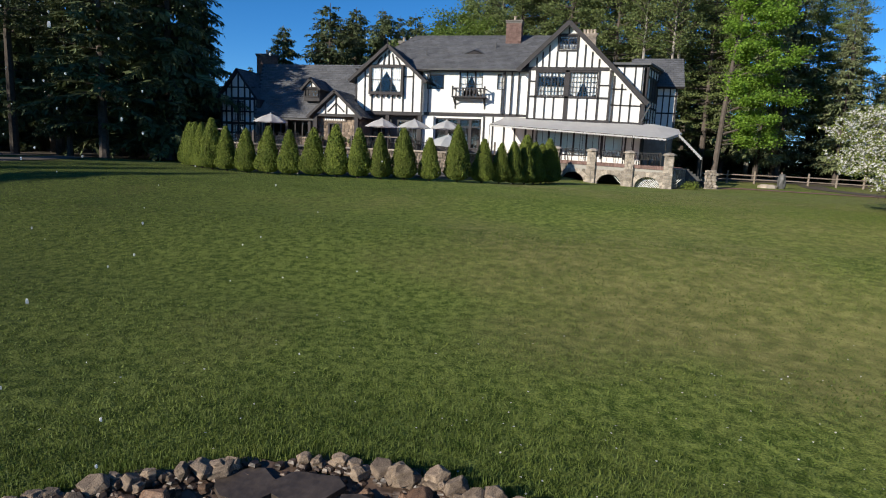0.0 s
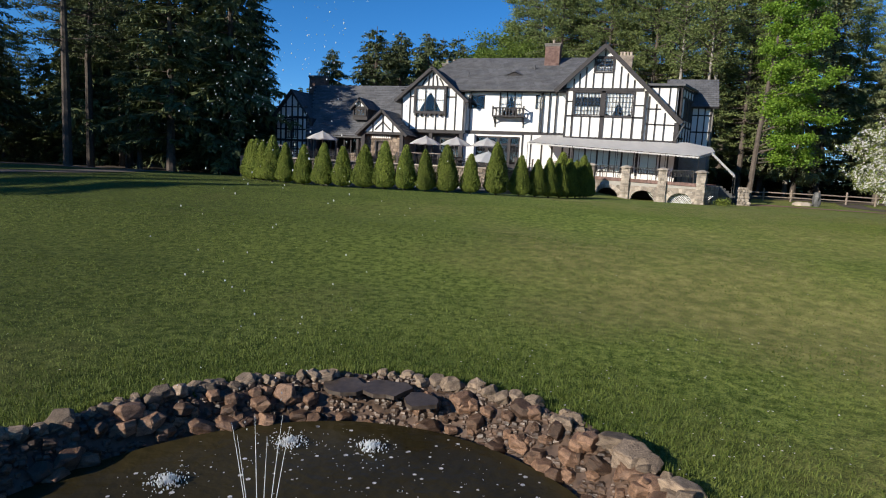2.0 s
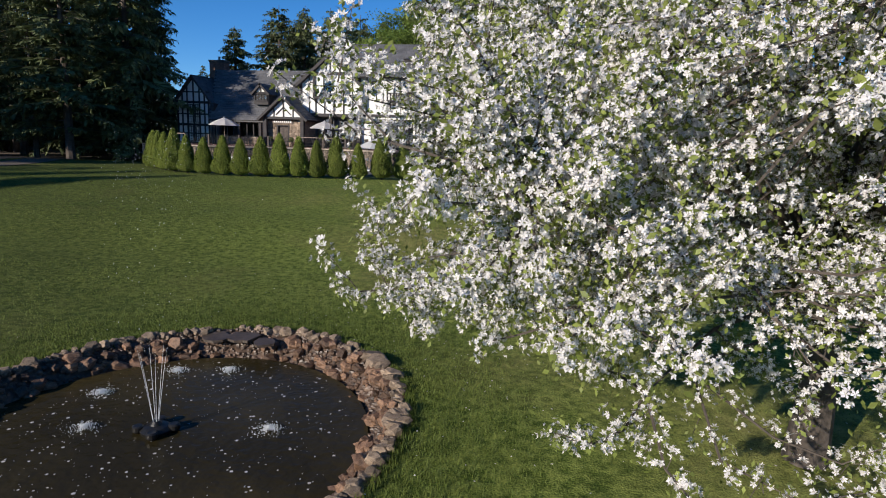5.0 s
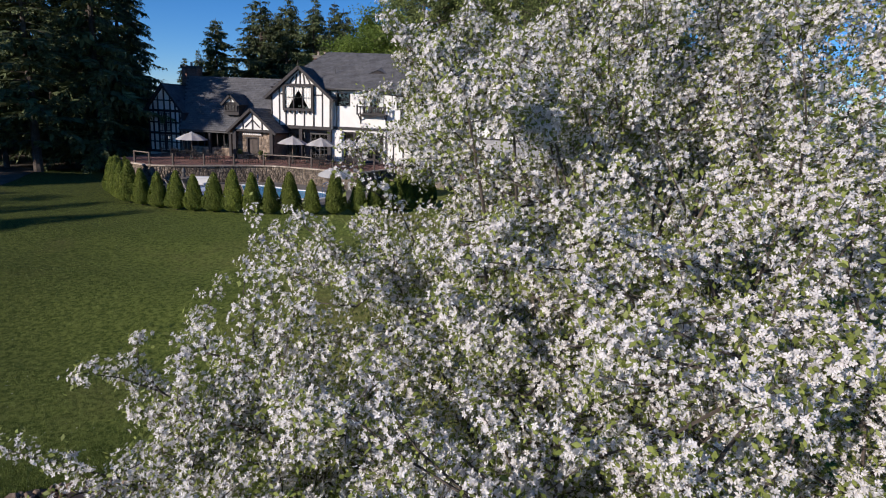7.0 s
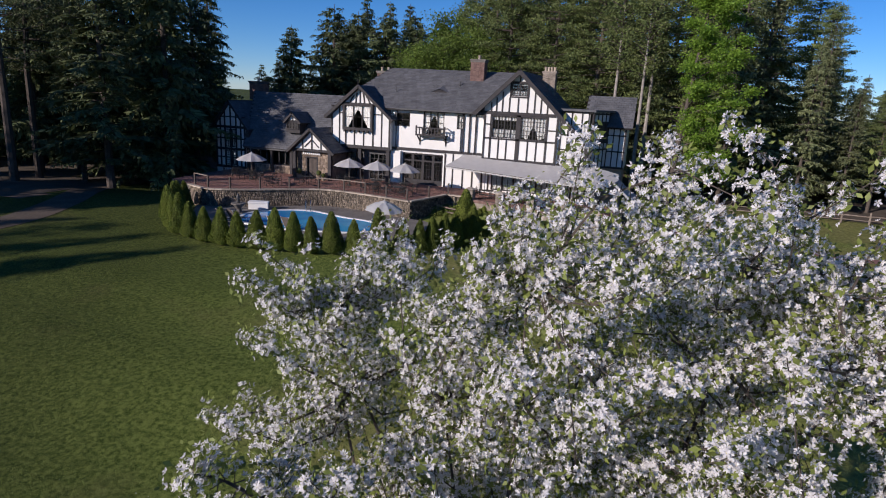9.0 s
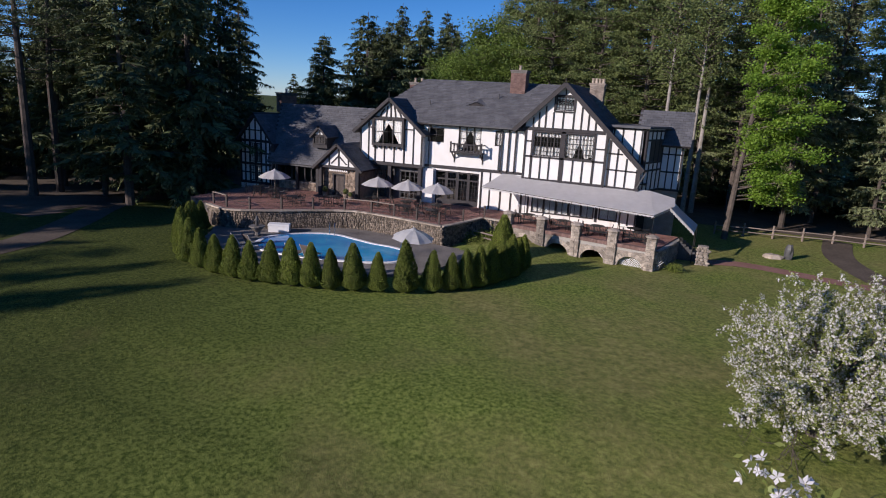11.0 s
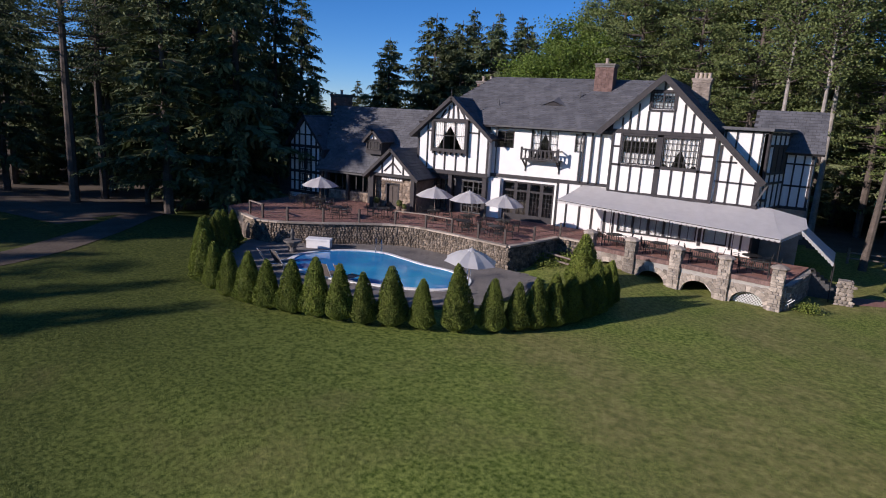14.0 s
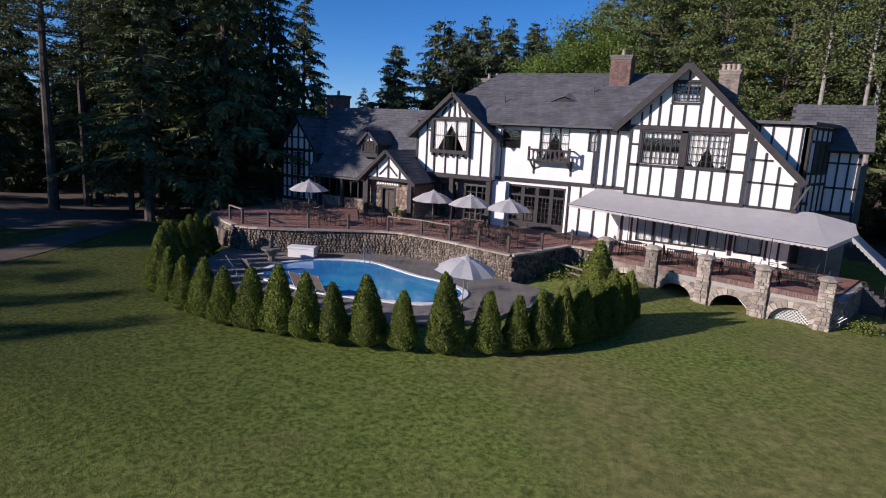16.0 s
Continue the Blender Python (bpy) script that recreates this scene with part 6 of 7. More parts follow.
plant(spr[2], [(-84 + k * 3.6 + rnd.gauss(0, 0.8), 16 + 0.35 * k + 7 * rnd.random(), (0.9, 0.9, 0.28 + 0.12 * rnd.random()), rnd.random() * 360) for k in range(14)], used)


def floor_patch(x0, x1, y0, y1, soft, label):
    b, w = B(), 0
    xs, ys = np.arange(x0, x1 + 0.1, 1.0), np.arange(y0, y1 + 0.1, 1.0)
    idx = {}
    for j, y in enumerate(ys):
        for i, x in enumerate(xs):
            edge_n = 2.5 * noise.noise((x * 0.15, y * 0.15, 3)) + 1.2 * noise.noise((x * 0.5, y * 0.5, 9))
            if soft(x, y) + edge_n > 0:
                idx[i, j] = len(b.v)
                b.v.append((x, y, ground_z(x, y) + 0.025))
    b.f = [(idx[i, j], idx[i + 1, j], idx[i + 1, j + 1], idx[i, j + 1]) for i, j in idx if (i + 1, j) in idx and (i, j + 1) in idx and (i + 1, j + 1) in idx]
    return solid("forest_floor", b, SOIL, label, "forest floor", kind="structure", smooth=True)


floor_patch(-90, -24, -22, 40, lambda x, y: min(-33 - x + max(0, (y + 8) * 0.7), y + 18 + (-33 - x) * 0.2), "brown needle litter under dark spruces")
floor_patch(-23, 70, 10, 45, lambda x, y: y - 13.5, "brown leaf litter behind the house")
# distant woods all round
rnd = random.Random(77)
far = {0: [], 1: [], 2: [], 3: []}
for k in range(190):
    a = -0.9 + (math.pi + 1.8) * (k + rnd.random()) / 190
    d = 58 + 38 * rnd.random()
    x, y = d * math.cos(a), d * 0.92 * math.sin(a)
    if y < 12 and x > -62 and x < 45:
        continue
    gap = y > 0 and abs(math.degrees(math.atan2(-(x - 9), y + 42)) - 37.5) < 6.5
    far[rnd.randrange(4)].append((x, y, (0.45 if gap or x < -45 and y < 55 else 0.85) + 0.25 * rnd.random(), rnd.random() * 360))
for k, src in enumerate((spr[1], spr[2], pin[1], thin)):
    plant(src, far[k], used)
sh = thing("round_shrub", "low dark green shrub at the terrace corner", "shrub", (12.6, -5.2, -1.7))
b = B()
leaf_quads(b, [Vector((rnd.gauss(0, 0.3), rnd.gauss(0, 0.3), abs(rnd.gauss(0.2, 0.15)))) for _ in range(900)], 0.1, rnd)
part("foliage", b, THUJA, sh, local=True)
for x, y, s in ((-2.0, -5.6, 1.2), (-1.2, -6.6, 1.0), (-0.6, -5.2, 1.3), (-19.3, -15.5, 1.1), (-17.5, -17.2, 1.0)):
    c = copy_thing(sh, pose(x, y, -1.55))
    c.scale = (s * 1.3, s * 1.3, s * 1.5)
    tagged(c, "loose dark green shrub in a garden bed")

# ---- pond ----
pond = thing("garden_pond", "dark garden pond ringed with rough brown stones", "pond", (POND[0], POND[1], -3.3))
pr = [(POND[0] + 3.02 * math.cos(2 * math.pi * k / 48), POND[1] - 0.1 + 3.42 * math.sin(2 * math.pi * k / 48), -3.32) for k in range(48)]
part("water", B().add(pr, [tuple(range(48))]), PONDWATER, pond, "dark rippled water")
rnd = random.Random(9)
shapes, rims = [], []


def rough_stone(r):
    """A broken, blocky stone: a squashed box of uneven corners with one chipped side."""
    vs = []
    for h, k in ((-1.0, 0.85), (0.15, 1.0), (0.9, 0.72)):
        n0 = r.random() * 0.6
        for i in range(5):
            a = n0 * 0.3 + 2 * math.pi * (i + 0.35 * (r.random() - 0.5)) / 5
            q = k * (0.72 + 0.42 * r.random())
            vs.append((q * math.cos(a), q * math.sin(a), h * (0.75 + 0.4 * r.random())))
    fs = [(i * 5 + k, i * 5 + (k + 1) % 5, (i + 1) * 5 + (k + 1) % 5, (i + 1) * 5 + k) for i in range(2) for k in range(5)]
    return vs, fs + [(4, 3, 2, 1, 0), (10, 11, 12, 13, 14)]


for k in range(14):
    vs, fs = rough_stone(rnd)
    for bag, stuff in ((shapes, PONDSTONE), (rims, RIMSTONE)):
        me = B().add(vs, fs).mesh("stone", stuff)
        bm = bmesh.new()
        bm.from_mesh(me)
        bmesh.ops.bevel(bm, geom=bm.edges[:], offset=0.06, segments=1, affect="EDGES")
        bm.to_mesh(me)
        bm.free()
        bag.append(me)


def pond_stone(a, d, s, flat=0.6, lift=0.0, label=""):
    x, y = POND[0] + POND_R[0] * d * math.cos(a), POND[1] + POND_R[1] * d * math.sin(a)
    if 3.54 < x < 4.74 and -45.82 < y < -45.22:
        return
    ob = part("stone", None, None, pond, label, mesh=rnd.choice(rims if d > 0.955 else shapes))
    ob.location = (x, y, ground_z(x, y) + s * flat * 0.55 + lift)
    ob.rotation_euler = (rnd.gauss(0, 0.25), rnd.gauss(0, 0.25), rnd.random() * 6.3)
    ob.scale = (s * (0.8 + 0.5 * rnd.random()), s * (0.7 + 0.4 * rnd.random()), s * flat)


for k in range(150):
    a = 2 * math.pi * (k + 0.5 * rnd.random()) / 150
    pond_stone(a, 0.965 + 0.035 * rnd.random(), 0.075 + 0.085 * rnd.random() ** 1.5, 0.5, 0.0)
for row, lo in ((0, 0.95), (1, 0.9), (2, 0.85), (3, 0.8)):
    for k in range(105):
        a = 2 * math.pi * (k + 0.8 * rnd.random()) / 105
        pond_stone(a, lo + 0.05 * rnd.random(), 0.07 + 0.095 * rnd.random() ** 2, 0.6, 0.03 if row < 3 else 0.06)
for k in range(14):
    pond_stone(2 * math.pi * (0.02 + 0.15 * rnd.random()), 0.94 + 0.06 * rnd.random(), 0.17 + 0.12 * rnd.random(), 0.3, 0.04)
for k in range(46):
    pond_stone(2 * math.pi * rnd.random(), 0.8 + 0.18 * rnd.random(), 0.12 + 0.08 * rnd.random(), 0.5, 0.04)
bed = B()
for k in range(97):
    a = 2 * math.pi * k / 96
    for d in (0.72, 0.8, 0.87, 0.94, 1.01 + 0.02 * math.sin(k * 1.7)):
        x, y = POND[0] + POND_R[0] * d * math.cos(a), POND[1] + POND_R[1] * d * math.sin(a)
        bed.v.append((x, y, ground_z(x, y) + 0.02))
bed.f = [(k * 5 + i, k * 5 + i + 1, k * 5 + i + 6, k * 5 + i + 5) for k in range(96) for i in range(4)]
part("stony_bed", bed, PEBBLE, pond, "dark wet bank under the stones")
peb = B()
for k in range(5200):
    a, d = 2 * math.pi * rnd.random(), 0.74 + 0.25 * rnd.random()
    x, y = POND[0] + POND_R[0] * d * math.cos(a), POND[1] + POND_R[1] * d * math.sin(a)
    s = 0.025 + 0.045 * rnd.random()
    vs, fs = stone_blob(rnd, s, s * 0.8, s * 0.6, 5)
    z = ground_z(x, y) + s * 0.3
    peb.add([(x + v[0], y + v[1], z + v[2]) for v in vs], fs)
tagged(part("pebble_bed", peb, PEBBLE, pond, "wet brown pebbles"), kind="stuff")
pot = thing("potted_shrub", "clipped round shrub in a brown clay pot beside the entrance", "plant pot", (-16.4, -3.3, DECK), "shrubs at the entrance")
part("pot", B().lathe([(0.15, 0), (0.2, 0.05), (0.25, 0.34), (0.27, 0.36), (0.27, 0.42), (0.23, 0.42), (0.21, 0.36)], 0, 0, 0, 16), BROWNSTONE, pot, local=True)
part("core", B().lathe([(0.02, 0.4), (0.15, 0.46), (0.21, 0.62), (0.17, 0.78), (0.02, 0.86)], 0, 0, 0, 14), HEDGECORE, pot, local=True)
b = B()
for k in range(1500):
    d = Vector((rnd.gauss(0, 1), rnd.gauss(0, 1), rnd.gauss(0, 1))).normalized() * 0.25 * (0.85 + 0.2 * rnd.random())
    leaf_quads(b, [d + Vector((0, 0, 0.64))], 0.035, rnd)
part("foliage", b, SPRUCE, pot, local=True)
for x, y, k in ((-14.3, -3.3, 1.0), (-13.6, -3.7, 0.8)):
    copy_thing(pot, pose(x, y, DECK, 0, 0, 130 * k)).scale = (k, k, k)
for x, y, r, z in ((3.8, -45.6, 0.25, -3.02), (4.36, -45.5, 0.27, -3.0), (4.85, -45.62, 0.21, -3.02)):
    k = rnd.random() * 3
    ringp = [(x + r * (0.65 + 0.45 * rnd.random()) * math.cos(k + 2 * math.pi * i / 11) * 1.25, y + r * (0.65 + 0.45 * rnd.random()) * math.sin(k + 2 * math.pi * i / 11)) for i in range(11)]
    part("slab", B().add([(u, v, z + (v - y) * 0.12 + h) for h in (-0.03, 0.02) for u, v in ringp], [tuple(range(10, -1, -1)), tuple(range(11, 22))] + [(i, (i + 1) % 11, 11 + (i + 1) % 11, 11 + i) for i in range(11)]), SLATESLAB, pond, "flat dark slate slab")
ft = thing("fountain", "black floating fountain with thin water jets", "fountain", (4.82, -48.9, -3.32))
part("float", B().lathe([(0.14, -0.05), (0.22, 0.0), (0.23, 0.05), (0.17, 0.09), (0.09, 0.11), (0.05, 0.17), (0.03, 0.17)], 0, 0, 0, 20), BLACKPLASTIC, ft, local=True)
for k in range(4):
    a = k * math.pi / 2 + 0.4
    part("lamp", B().lathe([(0.06, 0), (0.085, 0.03), (0.085, 0.09), (0.06, 0.11)], 0.25 * math.cos(a), 0.25 * math.sin(a), 0, 14), BLACKPLASTIC, ft, local=True)
for k in range(6):
    a = 2 * math.pi * k / 6 + 0.3
    pts = [(0.04 * math.cos(a) + 0.17 * u * math.cos(a), 0.04 * math.sin(a) + 0.17 * u * math.sin(a), 0.15 + 1.35 * u - 0.2 * u * u) for u in (0, 0.25, 0.5, 0.75, 1.0)]
    part("water_jet", B().tube(pts, [0.0032, 0.003, 0.0028, 0.0024, 0.001], 5), SPRAY, ft, local=True)
drops = B()
for k in range(50):
    a, u = 2 * math.pi * rnd.random(), 1 + 1.1 * rnd.random()
    q = 0.3 * u + 0.12 * rnd.gauss(0, 1)
    z = 0.2 + 2.0 * u - 0.1 * u * u + rnd.gauss(0, 0.5) - 1.6 * rnd.random() ** 2
    vs, fs = stone_blob(rnd, 0.0045, 0.0045, 0.0065, 4)
    c = Vector((q * math.cos(a), q * math.sin(a), max(z, 0.3)))
    drops.add([c + Vector(v) for v in vs], fs)
for cx, cy, cz, sx, sz, count in ((-0.75, 0.75, 3.75, 0.2, 0.28, 150), (0.05, 0.7, 4.25, 0.18, 0.32, 110), (0.3, 0.8, 3.0, 0.5, 0.5, 40)):
    for k in range(count):
        r = 0.0018 + 0.0034 * rnd.random() ** 2
        vs, fs = stone_blob(rnd, r, r, r * 1.2, 4)
        c = Vector((cx + rnd.gauss(0, sx), cy + rnd.gauss(0, sx), cz + rnd.gauss(0, sz)))
        drops.add([c + Vector(v) for v in vs], fs)
tagged(part("water_spray", drops, SPRAY, ft, "white water drops", local=True), kind="stuff")
for x, y in ((3.12, -47.99), (3.77, -49.1), (3.72, -46.79), (4.6, -46.51), (6.4, -48.45)):
    b = B()
    for k in range(300):
        d, a = abs(rnd.gauss(0, 0.15)), rnd.random() * 6.3
        s = 0.0025 + 0.0055 * rnd.random() ** 2
        vs, fs = stone_blob(rnd, s * (0.7 + rnd.random()), s * (0.7 + rnd.random()), s * 0.7, 4)
        b.add([(x + d * math.cos(a) + v[0], y + d * math.sin(a) + v[1], -3.3 + max(0, 0.06 - d * 0.25) * rnd.random() + v[2]) for v in vs], fs)
    tagged(part("splash", b, SPRAY, pond, "white bubbling splash"), kind="stuff")
fl = B()
for k in range(800):
    a, d = 2 * math.pi * rnd.random(), 0.78 * math.sqrt(rnd.random())
    x, y = POND[0] + POND_R[0] * d * math.cos(a), POND[1] + POND_R[1] * d * math.sin(a)
    s, t = 0.006 + 0.024 * rnd.random() ** 4, rnd.random() * 6
    fl.add([(x + s * math.cos(t + i * 1.26), y + s * math.sin(t + i * 1.26), -3.316) for i in range(5)], [(0, 1, 2, 3, 4)])
tagged(part("floating_petals", fl, PETAL, pond, "fallen white petals"), kind="stuff")

lp = B()
for k in range(700):
    x, y = 10.2 + 4.5 * rnd.gauss(0, 1), -46.2 + 3.5 * rnd.gauss(0, 1)
    if math.hypot((x - POND[0]) / POND_R[0], (y - POND[1]) / POND_R[1]) < 1.02 or y > -36:
        continue
    s, t, z = 0.007 + 0.009 * rnd.random(), rnd.random() * 6, ground_z(x, y) + 0.03
    lp.add([(x + s * math.cos(t + i * 1.26), y + s * math.sin(t + i * 1.26), z + 0.01 * rnd.random()) for i in range(5)], [(0, 1, 2, 3, 4)])
solid("fallen_petals", lp, PETAL, "fallen white petals scattered on the grass", "petals", kind="stuff")

# grass: tufted patches over the lawn, thicker by the pond


def turf(seed, x0, x1, y0, y1, count):
    """Loose blades on the lawn, thinning out towards the patch's edges."""
    rs = np.random.RandomState(seed)
    x, y = rs.uniform(x0, x1, count), rs.uniform(y0, y1, count)
    gx, gy = np.arange(x0 - 1, x1 + 2, 0.5), np.arange(y0 - 1, y1 + 2, 0.5)
    grid = np.array([[ground_z(float(u), float(v)) for u in gx] for v in gy])
    fx, fy = (x - gx[0]) / 0.5, (y - gy[0]) / 0.5
    i, j = fx.astype(int), fy.astype(int)
    fx, fy = fx - i, fy - j
    z = (grid[j, i] * (1 - fx) + grid[j, i + 1] * fx) * (1 - fy) + (grid[j + 1, i] * (1 - fx) + grid[j + 1, i + 1] * fx) * fy
    rim = np.minimum.reduce([x - x0, x1 - x, (y1 - y) * 0.6, y - y0 + 3]) / 6
    pond_d = np.hypot((x - POND[0]) / POND_R[0], (y - POND[1]) / POND_R[1])
    keep = (rs.rand(count) < np.clip(rim, 0.02, 1)) & (pond_d > 1.04)
    p = np.stack([x, y, z - 0.008], 1)[keep]
    n = len(p)
    a, h = rs.rand(n) * 6.28, 0.02 + 0.032 * rs.rand(n) ** 1.5
    w = np.stack([np.cos(a), np.sin(a), np.zeros(n)], 1) * (0.006 + 0.01 * rs.rand(n))[:, None]
    tip = p + np.stack([rs.normal(size=n) * 0.022, rs.normal(size=n) * 0.022, h], 1)
    return quads_mesh("grass", np.stack([p - w, p + w, tip], 1), BLADES)


tagged(new("grass", turf(3, -26, 22, -47, -18, 420000)), "short mown lawn grass", "grass", kind="stuff")
gb = B()
rnd2 = np.random.RandomState(4)
N = 42000
ga, gd = rnd2.uniform(-0.3, math.pi + 0.6, N), 1.0 + 0.6 * rnd2.beta(1.0, 1.6, N)
for i in range(N):
    x, y, d = POND[0] + POND_R[0] * float(gd[i]) * math.cos(ga[i]), POND[1] + POND_R[1] * float(gd[i]) * math.sin(ga[i]), gd[i]
    z = ground_z(x, y) - 0.01
    h, a = 0.035 + 0.04 * rnd2.rand() + (0.05 if d < 1.05 else 0), rnd2.rand() * 6.28
    c, s = math.cos(a), math.sin(a)
    lx, ly = (rnd2.rand() - 0.5) * 0.06, (rnd2.rand() - 0.5) * 0.06
    k = len(gb.v)
    gb.v += [(x - c * 0.006, y - s * 0.006, z), (x + c * 0.006, y + s * 0.006, z), (x + lx, y + ly, z + h)]
    gb.f.append((k, k + 1, k + 2))
solid("pond_grass", gb, BLADES, "longer green grass round the pond stones", "grass", kind="stuff")

# ---- flowering crabapples ----


def crabapple(at, trunk_h, lobes, seed, clusters, flowers_per, size, label, reach=1.0, top=99.0):
    """A flowering crabapple: limbs fork out to the crown's lobes; each carries sprays whose spurs end in tufts of five-petalled flowers and young leaves."""
    rnd = random.Random(seed)
    rs = np.random.RandomState(seed)
    t = thing("crabapple_tree", label, "tree", at)
    fork = Vector((0, 0, trunk_h))
    part("trunk", B().tube([(0, 0, -0.3), (0.05, 0.02, trunk_h * 0.5), fork + Vector((0, 0, 0.2))], [0.3, 0.22, 0.18], 10), BARK, t, local=True)
    total = sum(l[6] for l in lobes if l[6] >= 1)
    tips, outs = [], []
    twig = B()
    per = 26
    for cx, cy, cz, rx, ry, rz, weight in lobes:
        c, rad = Vector((cx, cy, cz)), Vector((rx, ry, rz))
        ends = []
        for _ in range(max(int(30 * weight / total), 3)):
            d = Vector((rnd.gauss(0, 1), rnd.gauss(0, 1), rnd.gauss(0.15, 1))).normalized()
            end = c + Vector((d.x * rx, d.y * ry, d.z * rz)) * 0.62
            mid = fork.lerp(end, 0.45) + Vector((rnd.gauss(0, 0.25), rnd.gauss(0, 0.25), 0.45))
            path = [fork, fork.lerp(mid, 0.5) + Vector((0, 0, 0.15)), mid, mid.lerp(end, 0.5) + Vector((rnd.gauss(0, 0.12), rnd.gauss(0, 0.12), 0.12)), end]
            part("limb", B().tube(path, [0.075, 0.055, 0.036, 0.02, 0.008], 6, False), BARK, t, local=True)
            ends += [path[2], path[3], end, mid.lerp(end, 0.75)]
        # sprays: curved side branches from inside the lobe to its skin and past it
        for _ in range(int(clusters * weight / total / per)):
            d = Vector((rnd.gauss(0, 1), rnd.gauss(0, 1), rnd.gauss(0.1, 1))).normalized()
            skin = Vector((d.x * rx, d.y * ry, d.z * rz))
            tip = c + skin * (0.5 + 0.5 * rnd.random() ** 0.6)
            gain = rnd.random() ** 2.2 * 0.95 * reach
            tip += (d + Vector((rnd.gauss(0, 0.35), rnd.gauss(0, 0.35), 0.45 + rnd.gauss(0, 0.4)))).normalized() * gain
            if tip.z + at[2] > top:
                tip.z = top - at[2] - 0.25 * rnd.random()
            root = min(ends, key=lambda e: (e - tip).length + 0.6 * (e - c).length)
            if (root - tip).length > 1.9:
                root = tip + (root - tip).normalized() * 1.9
            ln = (tip - root).length
            bow = Vector((rnd.gauss(0, 0.12), rnd.gauss(0, 0.12), -0.12 + rnd.gauss(0, 0.15))) * ln
            p = lambda u: root.lerp(tip, u) + bow * (4 * u * (1 - u))
            twig.tube([p(0), p(0.33), p(0.66), p(1)], [0.016, 0.012, 0.008, 0.003], 4, False)
            run = (tip - root).normalized()
            for k in range(per):
                u = 1 - (k / per) ** 1.15 * 0.95 + rnd.gauss(0, 0.015)
                e = Vector((rnd.gauss(0, 1), rnd.gauss(0, 1), rnd.gauss(0.25, 1)))
                e = (e - run * e.dot(run) * 0.6).normalized()
                spur = (0.04 + 0.17 * rnd.random()) * (0.45 + min(1 - u, 0.6) * 1.3)
                g = p(u) + e * spur
                if spur > 0.1:
                    twig.tube([p(u), g], [0.005, 0.003], 3, False)
                tips.append(tuple(g))
                outs.append(tuple((e + d * 0.5).normalized()))
    tips, outs = np.array(tips), np.array(outs)
    low = (tips[:, 2] + at[2] > ground_z(at[0], at[1]) + 1.0) & ((tips[:, 2] < top - at[2] - 0.6) | (tips[:, 1] + at[1] > -50.3) | (tips[:, 0] + at[0] > 14))
    tips, outs = tips[low], outs[low]
    n = len(tips)
    m = n * flowers_per
    base, outw = np.repeat(tips, flowers_per, 0), np.repeat(outs, flowers_per, 0)
    jit = rs.normal(size=(m, 3))
    o = base + jit * 0.038
    ax = jit / np.linalg.norm(jit, axis=1)[:, None] + outw * 0.6 + np.array([-0.45, -0.35, 0.4])
    ax /= np.linalg.norm(ax, axis=1)[:, None]
    w = np.cross(ax, rs.normal(size=(m, 3)))
    w /= np.linalg.norm(w, axis=1)[:, None]
    v = np.cross(ax, w)
    s = (size * (0.75 + 0.5 * rs.rand(m)))[:, None]
    cup = (0.05 + 0.75 * rs.rand(m))[:, None]
    petals = []
    for k in range(5):
        a = 2 * math.pi * k / 5
        p, r = w * math.cos(a) + v * math.sin(a), -w * math.sin(a) + v * math.cos(a)
        bend, curl = cup * (0.4 + 1.3 * rs.rand(m))[:, None], rs.normal(size=(m, 1)) * 0.18
        petals.append(np.stack([o, o + s * (p * 0.62 + r * 0.33 + ax * cup * 0.3), o + s * (p * 1.1 + ax * bend + r * curl), o + s * (p * 0.68 - r * 0.35 + ax * cup * 0.6)], 1))
    e = o + ax * s * 0.12
    eyes = np.stack([e + w * s * 0.2, e + v * s * 0.16, e - w * s * 0.16], 1)[::2]
    L = 8
    lb = np.repeat(tips, L, 0) + rs.normal(size=(n * L, 3)) * 0.06
    ld = rs.normal(size=(n * L, 3)) + np.repeat(outs, L, 0) * 0.8
    ld /= np.linalg.norm(ld, axis=1)[:, None]
    lw = np.cross(ld, rs.normal(size=(n * L, 3)))
    lw /= np.linalg.norm(lw, axis=1)[:, None]
    ls = (size * 2.5 * (0.5 + 0.8 * rs.rand(n * L)))[:, None]
    leaves = np.stack([lb, lb + ls * (ld * 0.5 + lw * 0.27), lb + ls * ld, lb + ls * (ld * 0.5 - lw * 0.27)], 1)
    tagged(part("twig_network", twig, BARK, t, local=True), kind="stuff")
    tagged(part("blossoms", None, None, t, "white five-petalled blossoms", mesh=quads_mesh("blossoms", np.concatenate(petals), PETAL), local=True), kind="stuff")
    tagged(part("stamen_dots", None, None, t, mesh=quads_mesh("stamens", eyes, STAMEN), local=True), kind="stuff")
    tagged(part("leaves", None, None, t, "young yellow-green leaves", mesh=quads_mesh("leaves", leaves, APPLELEAF), local=True), kind="stuff")
    return t


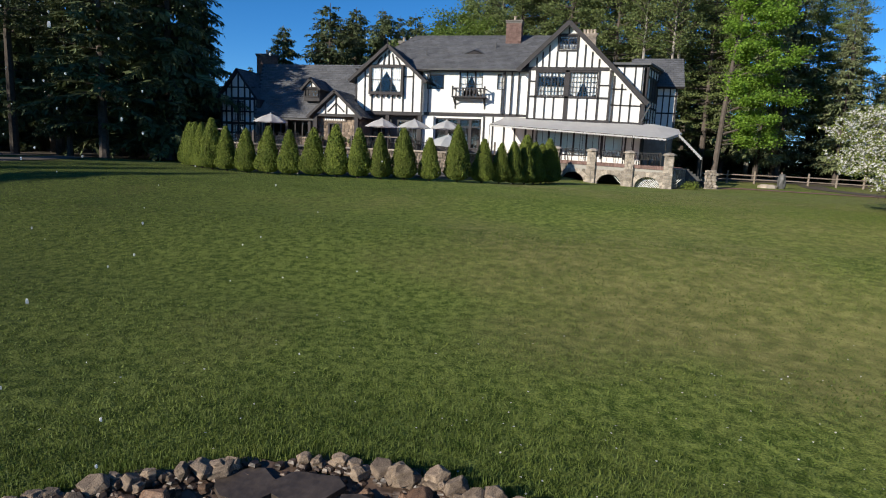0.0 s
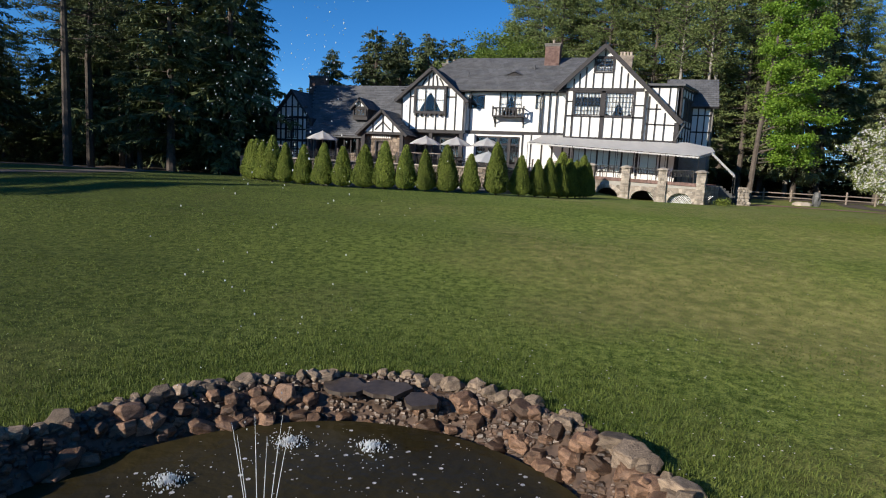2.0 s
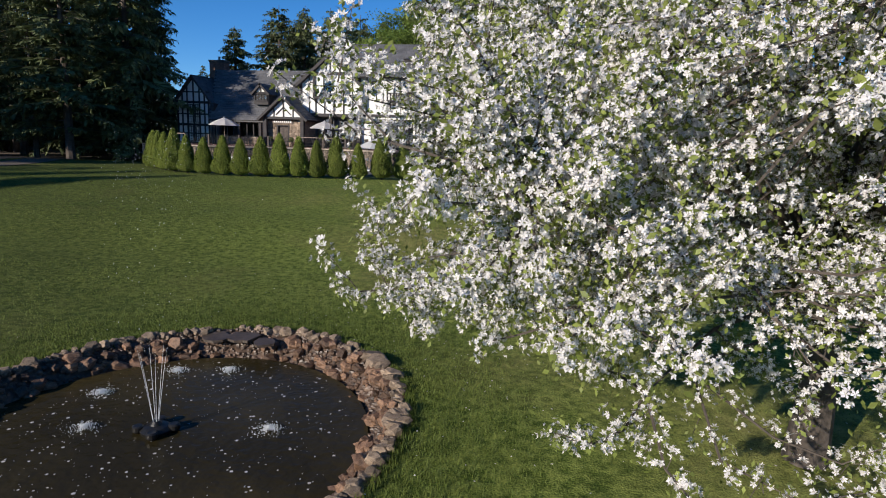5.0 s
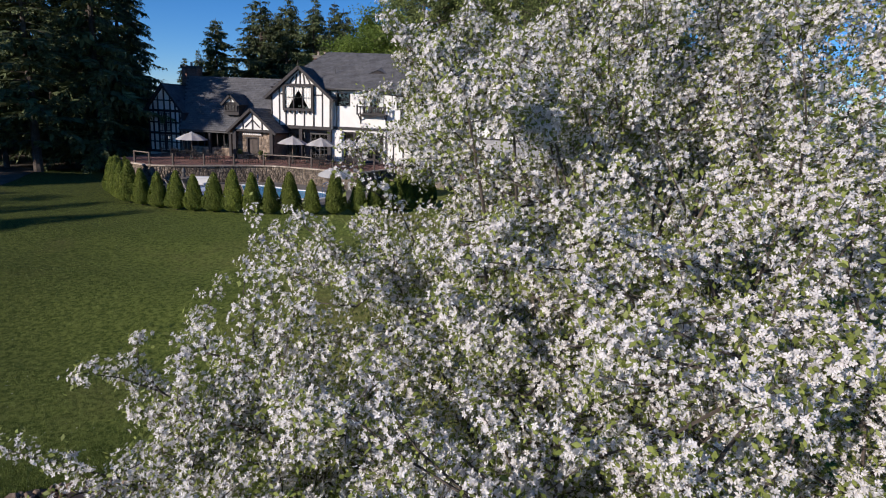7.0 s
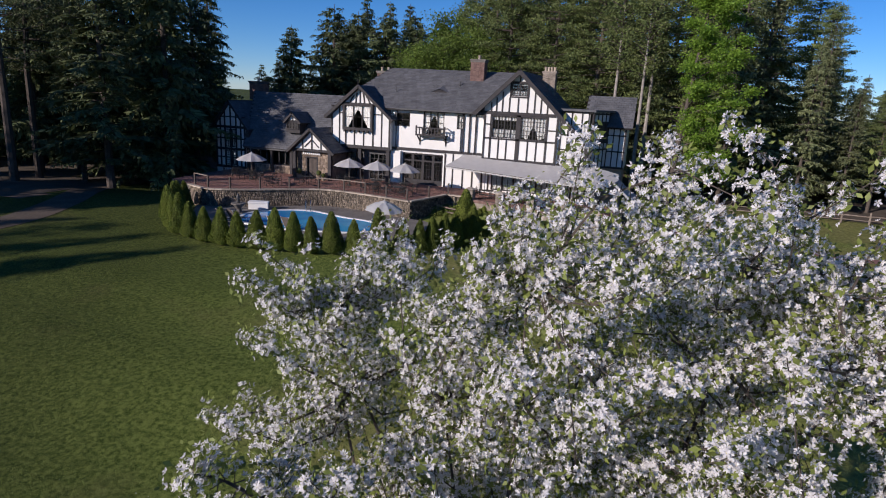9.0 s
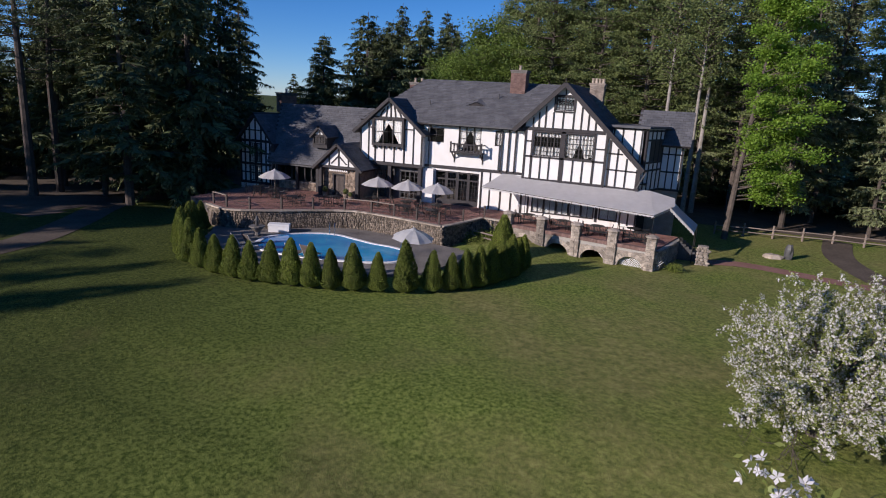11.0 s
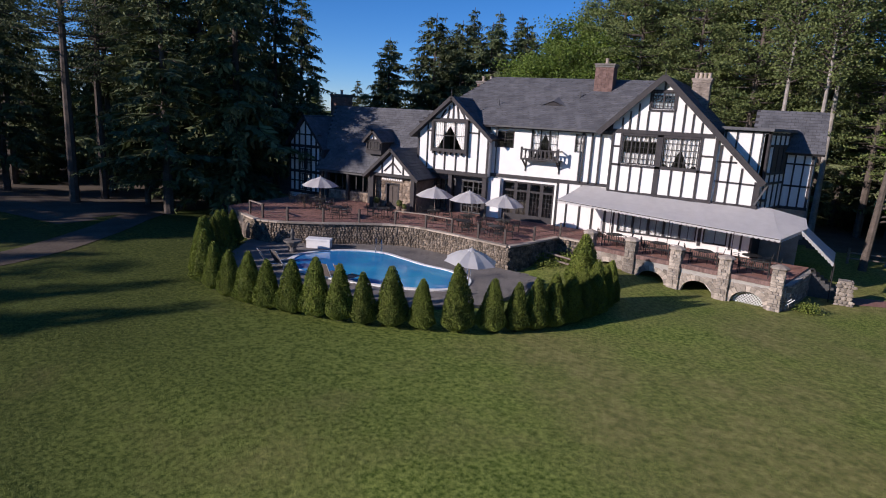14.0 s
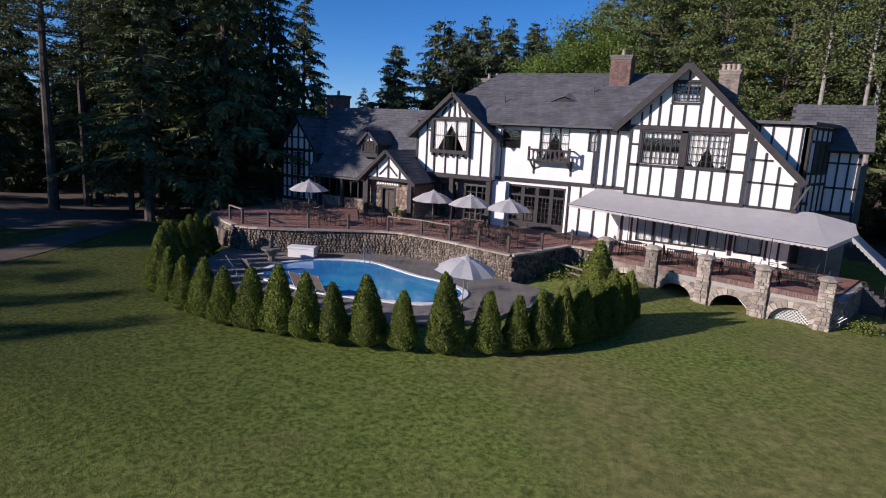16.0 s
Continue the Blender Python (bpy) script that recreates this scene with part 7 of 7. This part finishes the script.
near_at = Vector((13.9, -48.0, -3.0))
LOBES = [(14.3, -47.6, 2.6, 3.6, 3.9, 3.9, 11), (14.5, -46.5, 6.1, 2.2, 2.0, 1.7, 2.8), (12.0, -46.4, 5.2, 1.8, 1.8, 1.6, 2.6), (10.6, -48.7, 2.55, 1.6, 1.8, 1.55, 2.2), (10.6, -49.9, 1.9, 1.5, 1.4, 1.4, 1.6), (9.8, -51.1, 0.9, 1.7, 1.7, 1.5, 2.4), (10.5, -48.0, -0.5, 1.7, 1.6, 1.3, 1.8),
         (12.6, -51.3, 1.4, 2.2, 1.5, 1.6, 2.2), (15.0, -51.0, 2.2, 2.4, 1.6, 2.2, 2.4), (17.0, -49.5, 2.8, 2.8, 2.8, 3.0, 2.6), (16.8, -46.8, 5.6, 2.1, 2.2, 2.1, 2.4), (12.0, -51.3, -0.4, 2.3, 1.6, 1.3, 1.9), (15.4, -50.6, -0.5, 2.5, 1.7, 1.3, 1.6),
         (12.5, -49.0, 5.3, 0.8, 0.8, 0.6, 0.5), (16.6, -44.9, 6.4, 1.8, 1.5, 1.3, 0.95), (14.9, -45.2, 6.3, 1.6, 1.4, 1.2, 0.95),
         (9.4, -50.1, -0.5, 0.65, 0.7, 0.6, 0.5), (9.9, -49.9, 0.3, 0.55, 0.7, 0.4, 0.3), (12.9, -49.4, 3.4, 1.1, 0.9, 1.0, 0.95), (13.7, -49.5, 3.3, 1.1, 0.9, 1.1, 0.95)]
crabapple(tuple(near_at), 2.0, [(x - near_at.x, y - near_at.y, z - near_at.z, a, b_, c, w) for x, y, z, a, b_, c, w in LOBES], 71, 27000, 8, 0.0245, "large crabapple tree covered in white blossom", 0.8, 8.0)
far_at = Vector((17.6, -26.0, -1.6))
LOBES2 = [(18.0, -26.0, 1.1, 3.5, 3.6, 2.6, 4), (16.8, -28.0, -0.2, 2.2, 2.2, 1.4, 1), (19.5, -24.5, 1.0, 2.8, 2.8, 2.4, 1)]
crabapple(tuple(far_at), 1.5, [(x - far_at.x, y - far_at.y, z - far_at.z, a, b_, c, w) for x, y, z, a, b_, c, w in LOBES2], 72, 11000, 4, 0.034, "round crabapple in white blossom on the lawn")
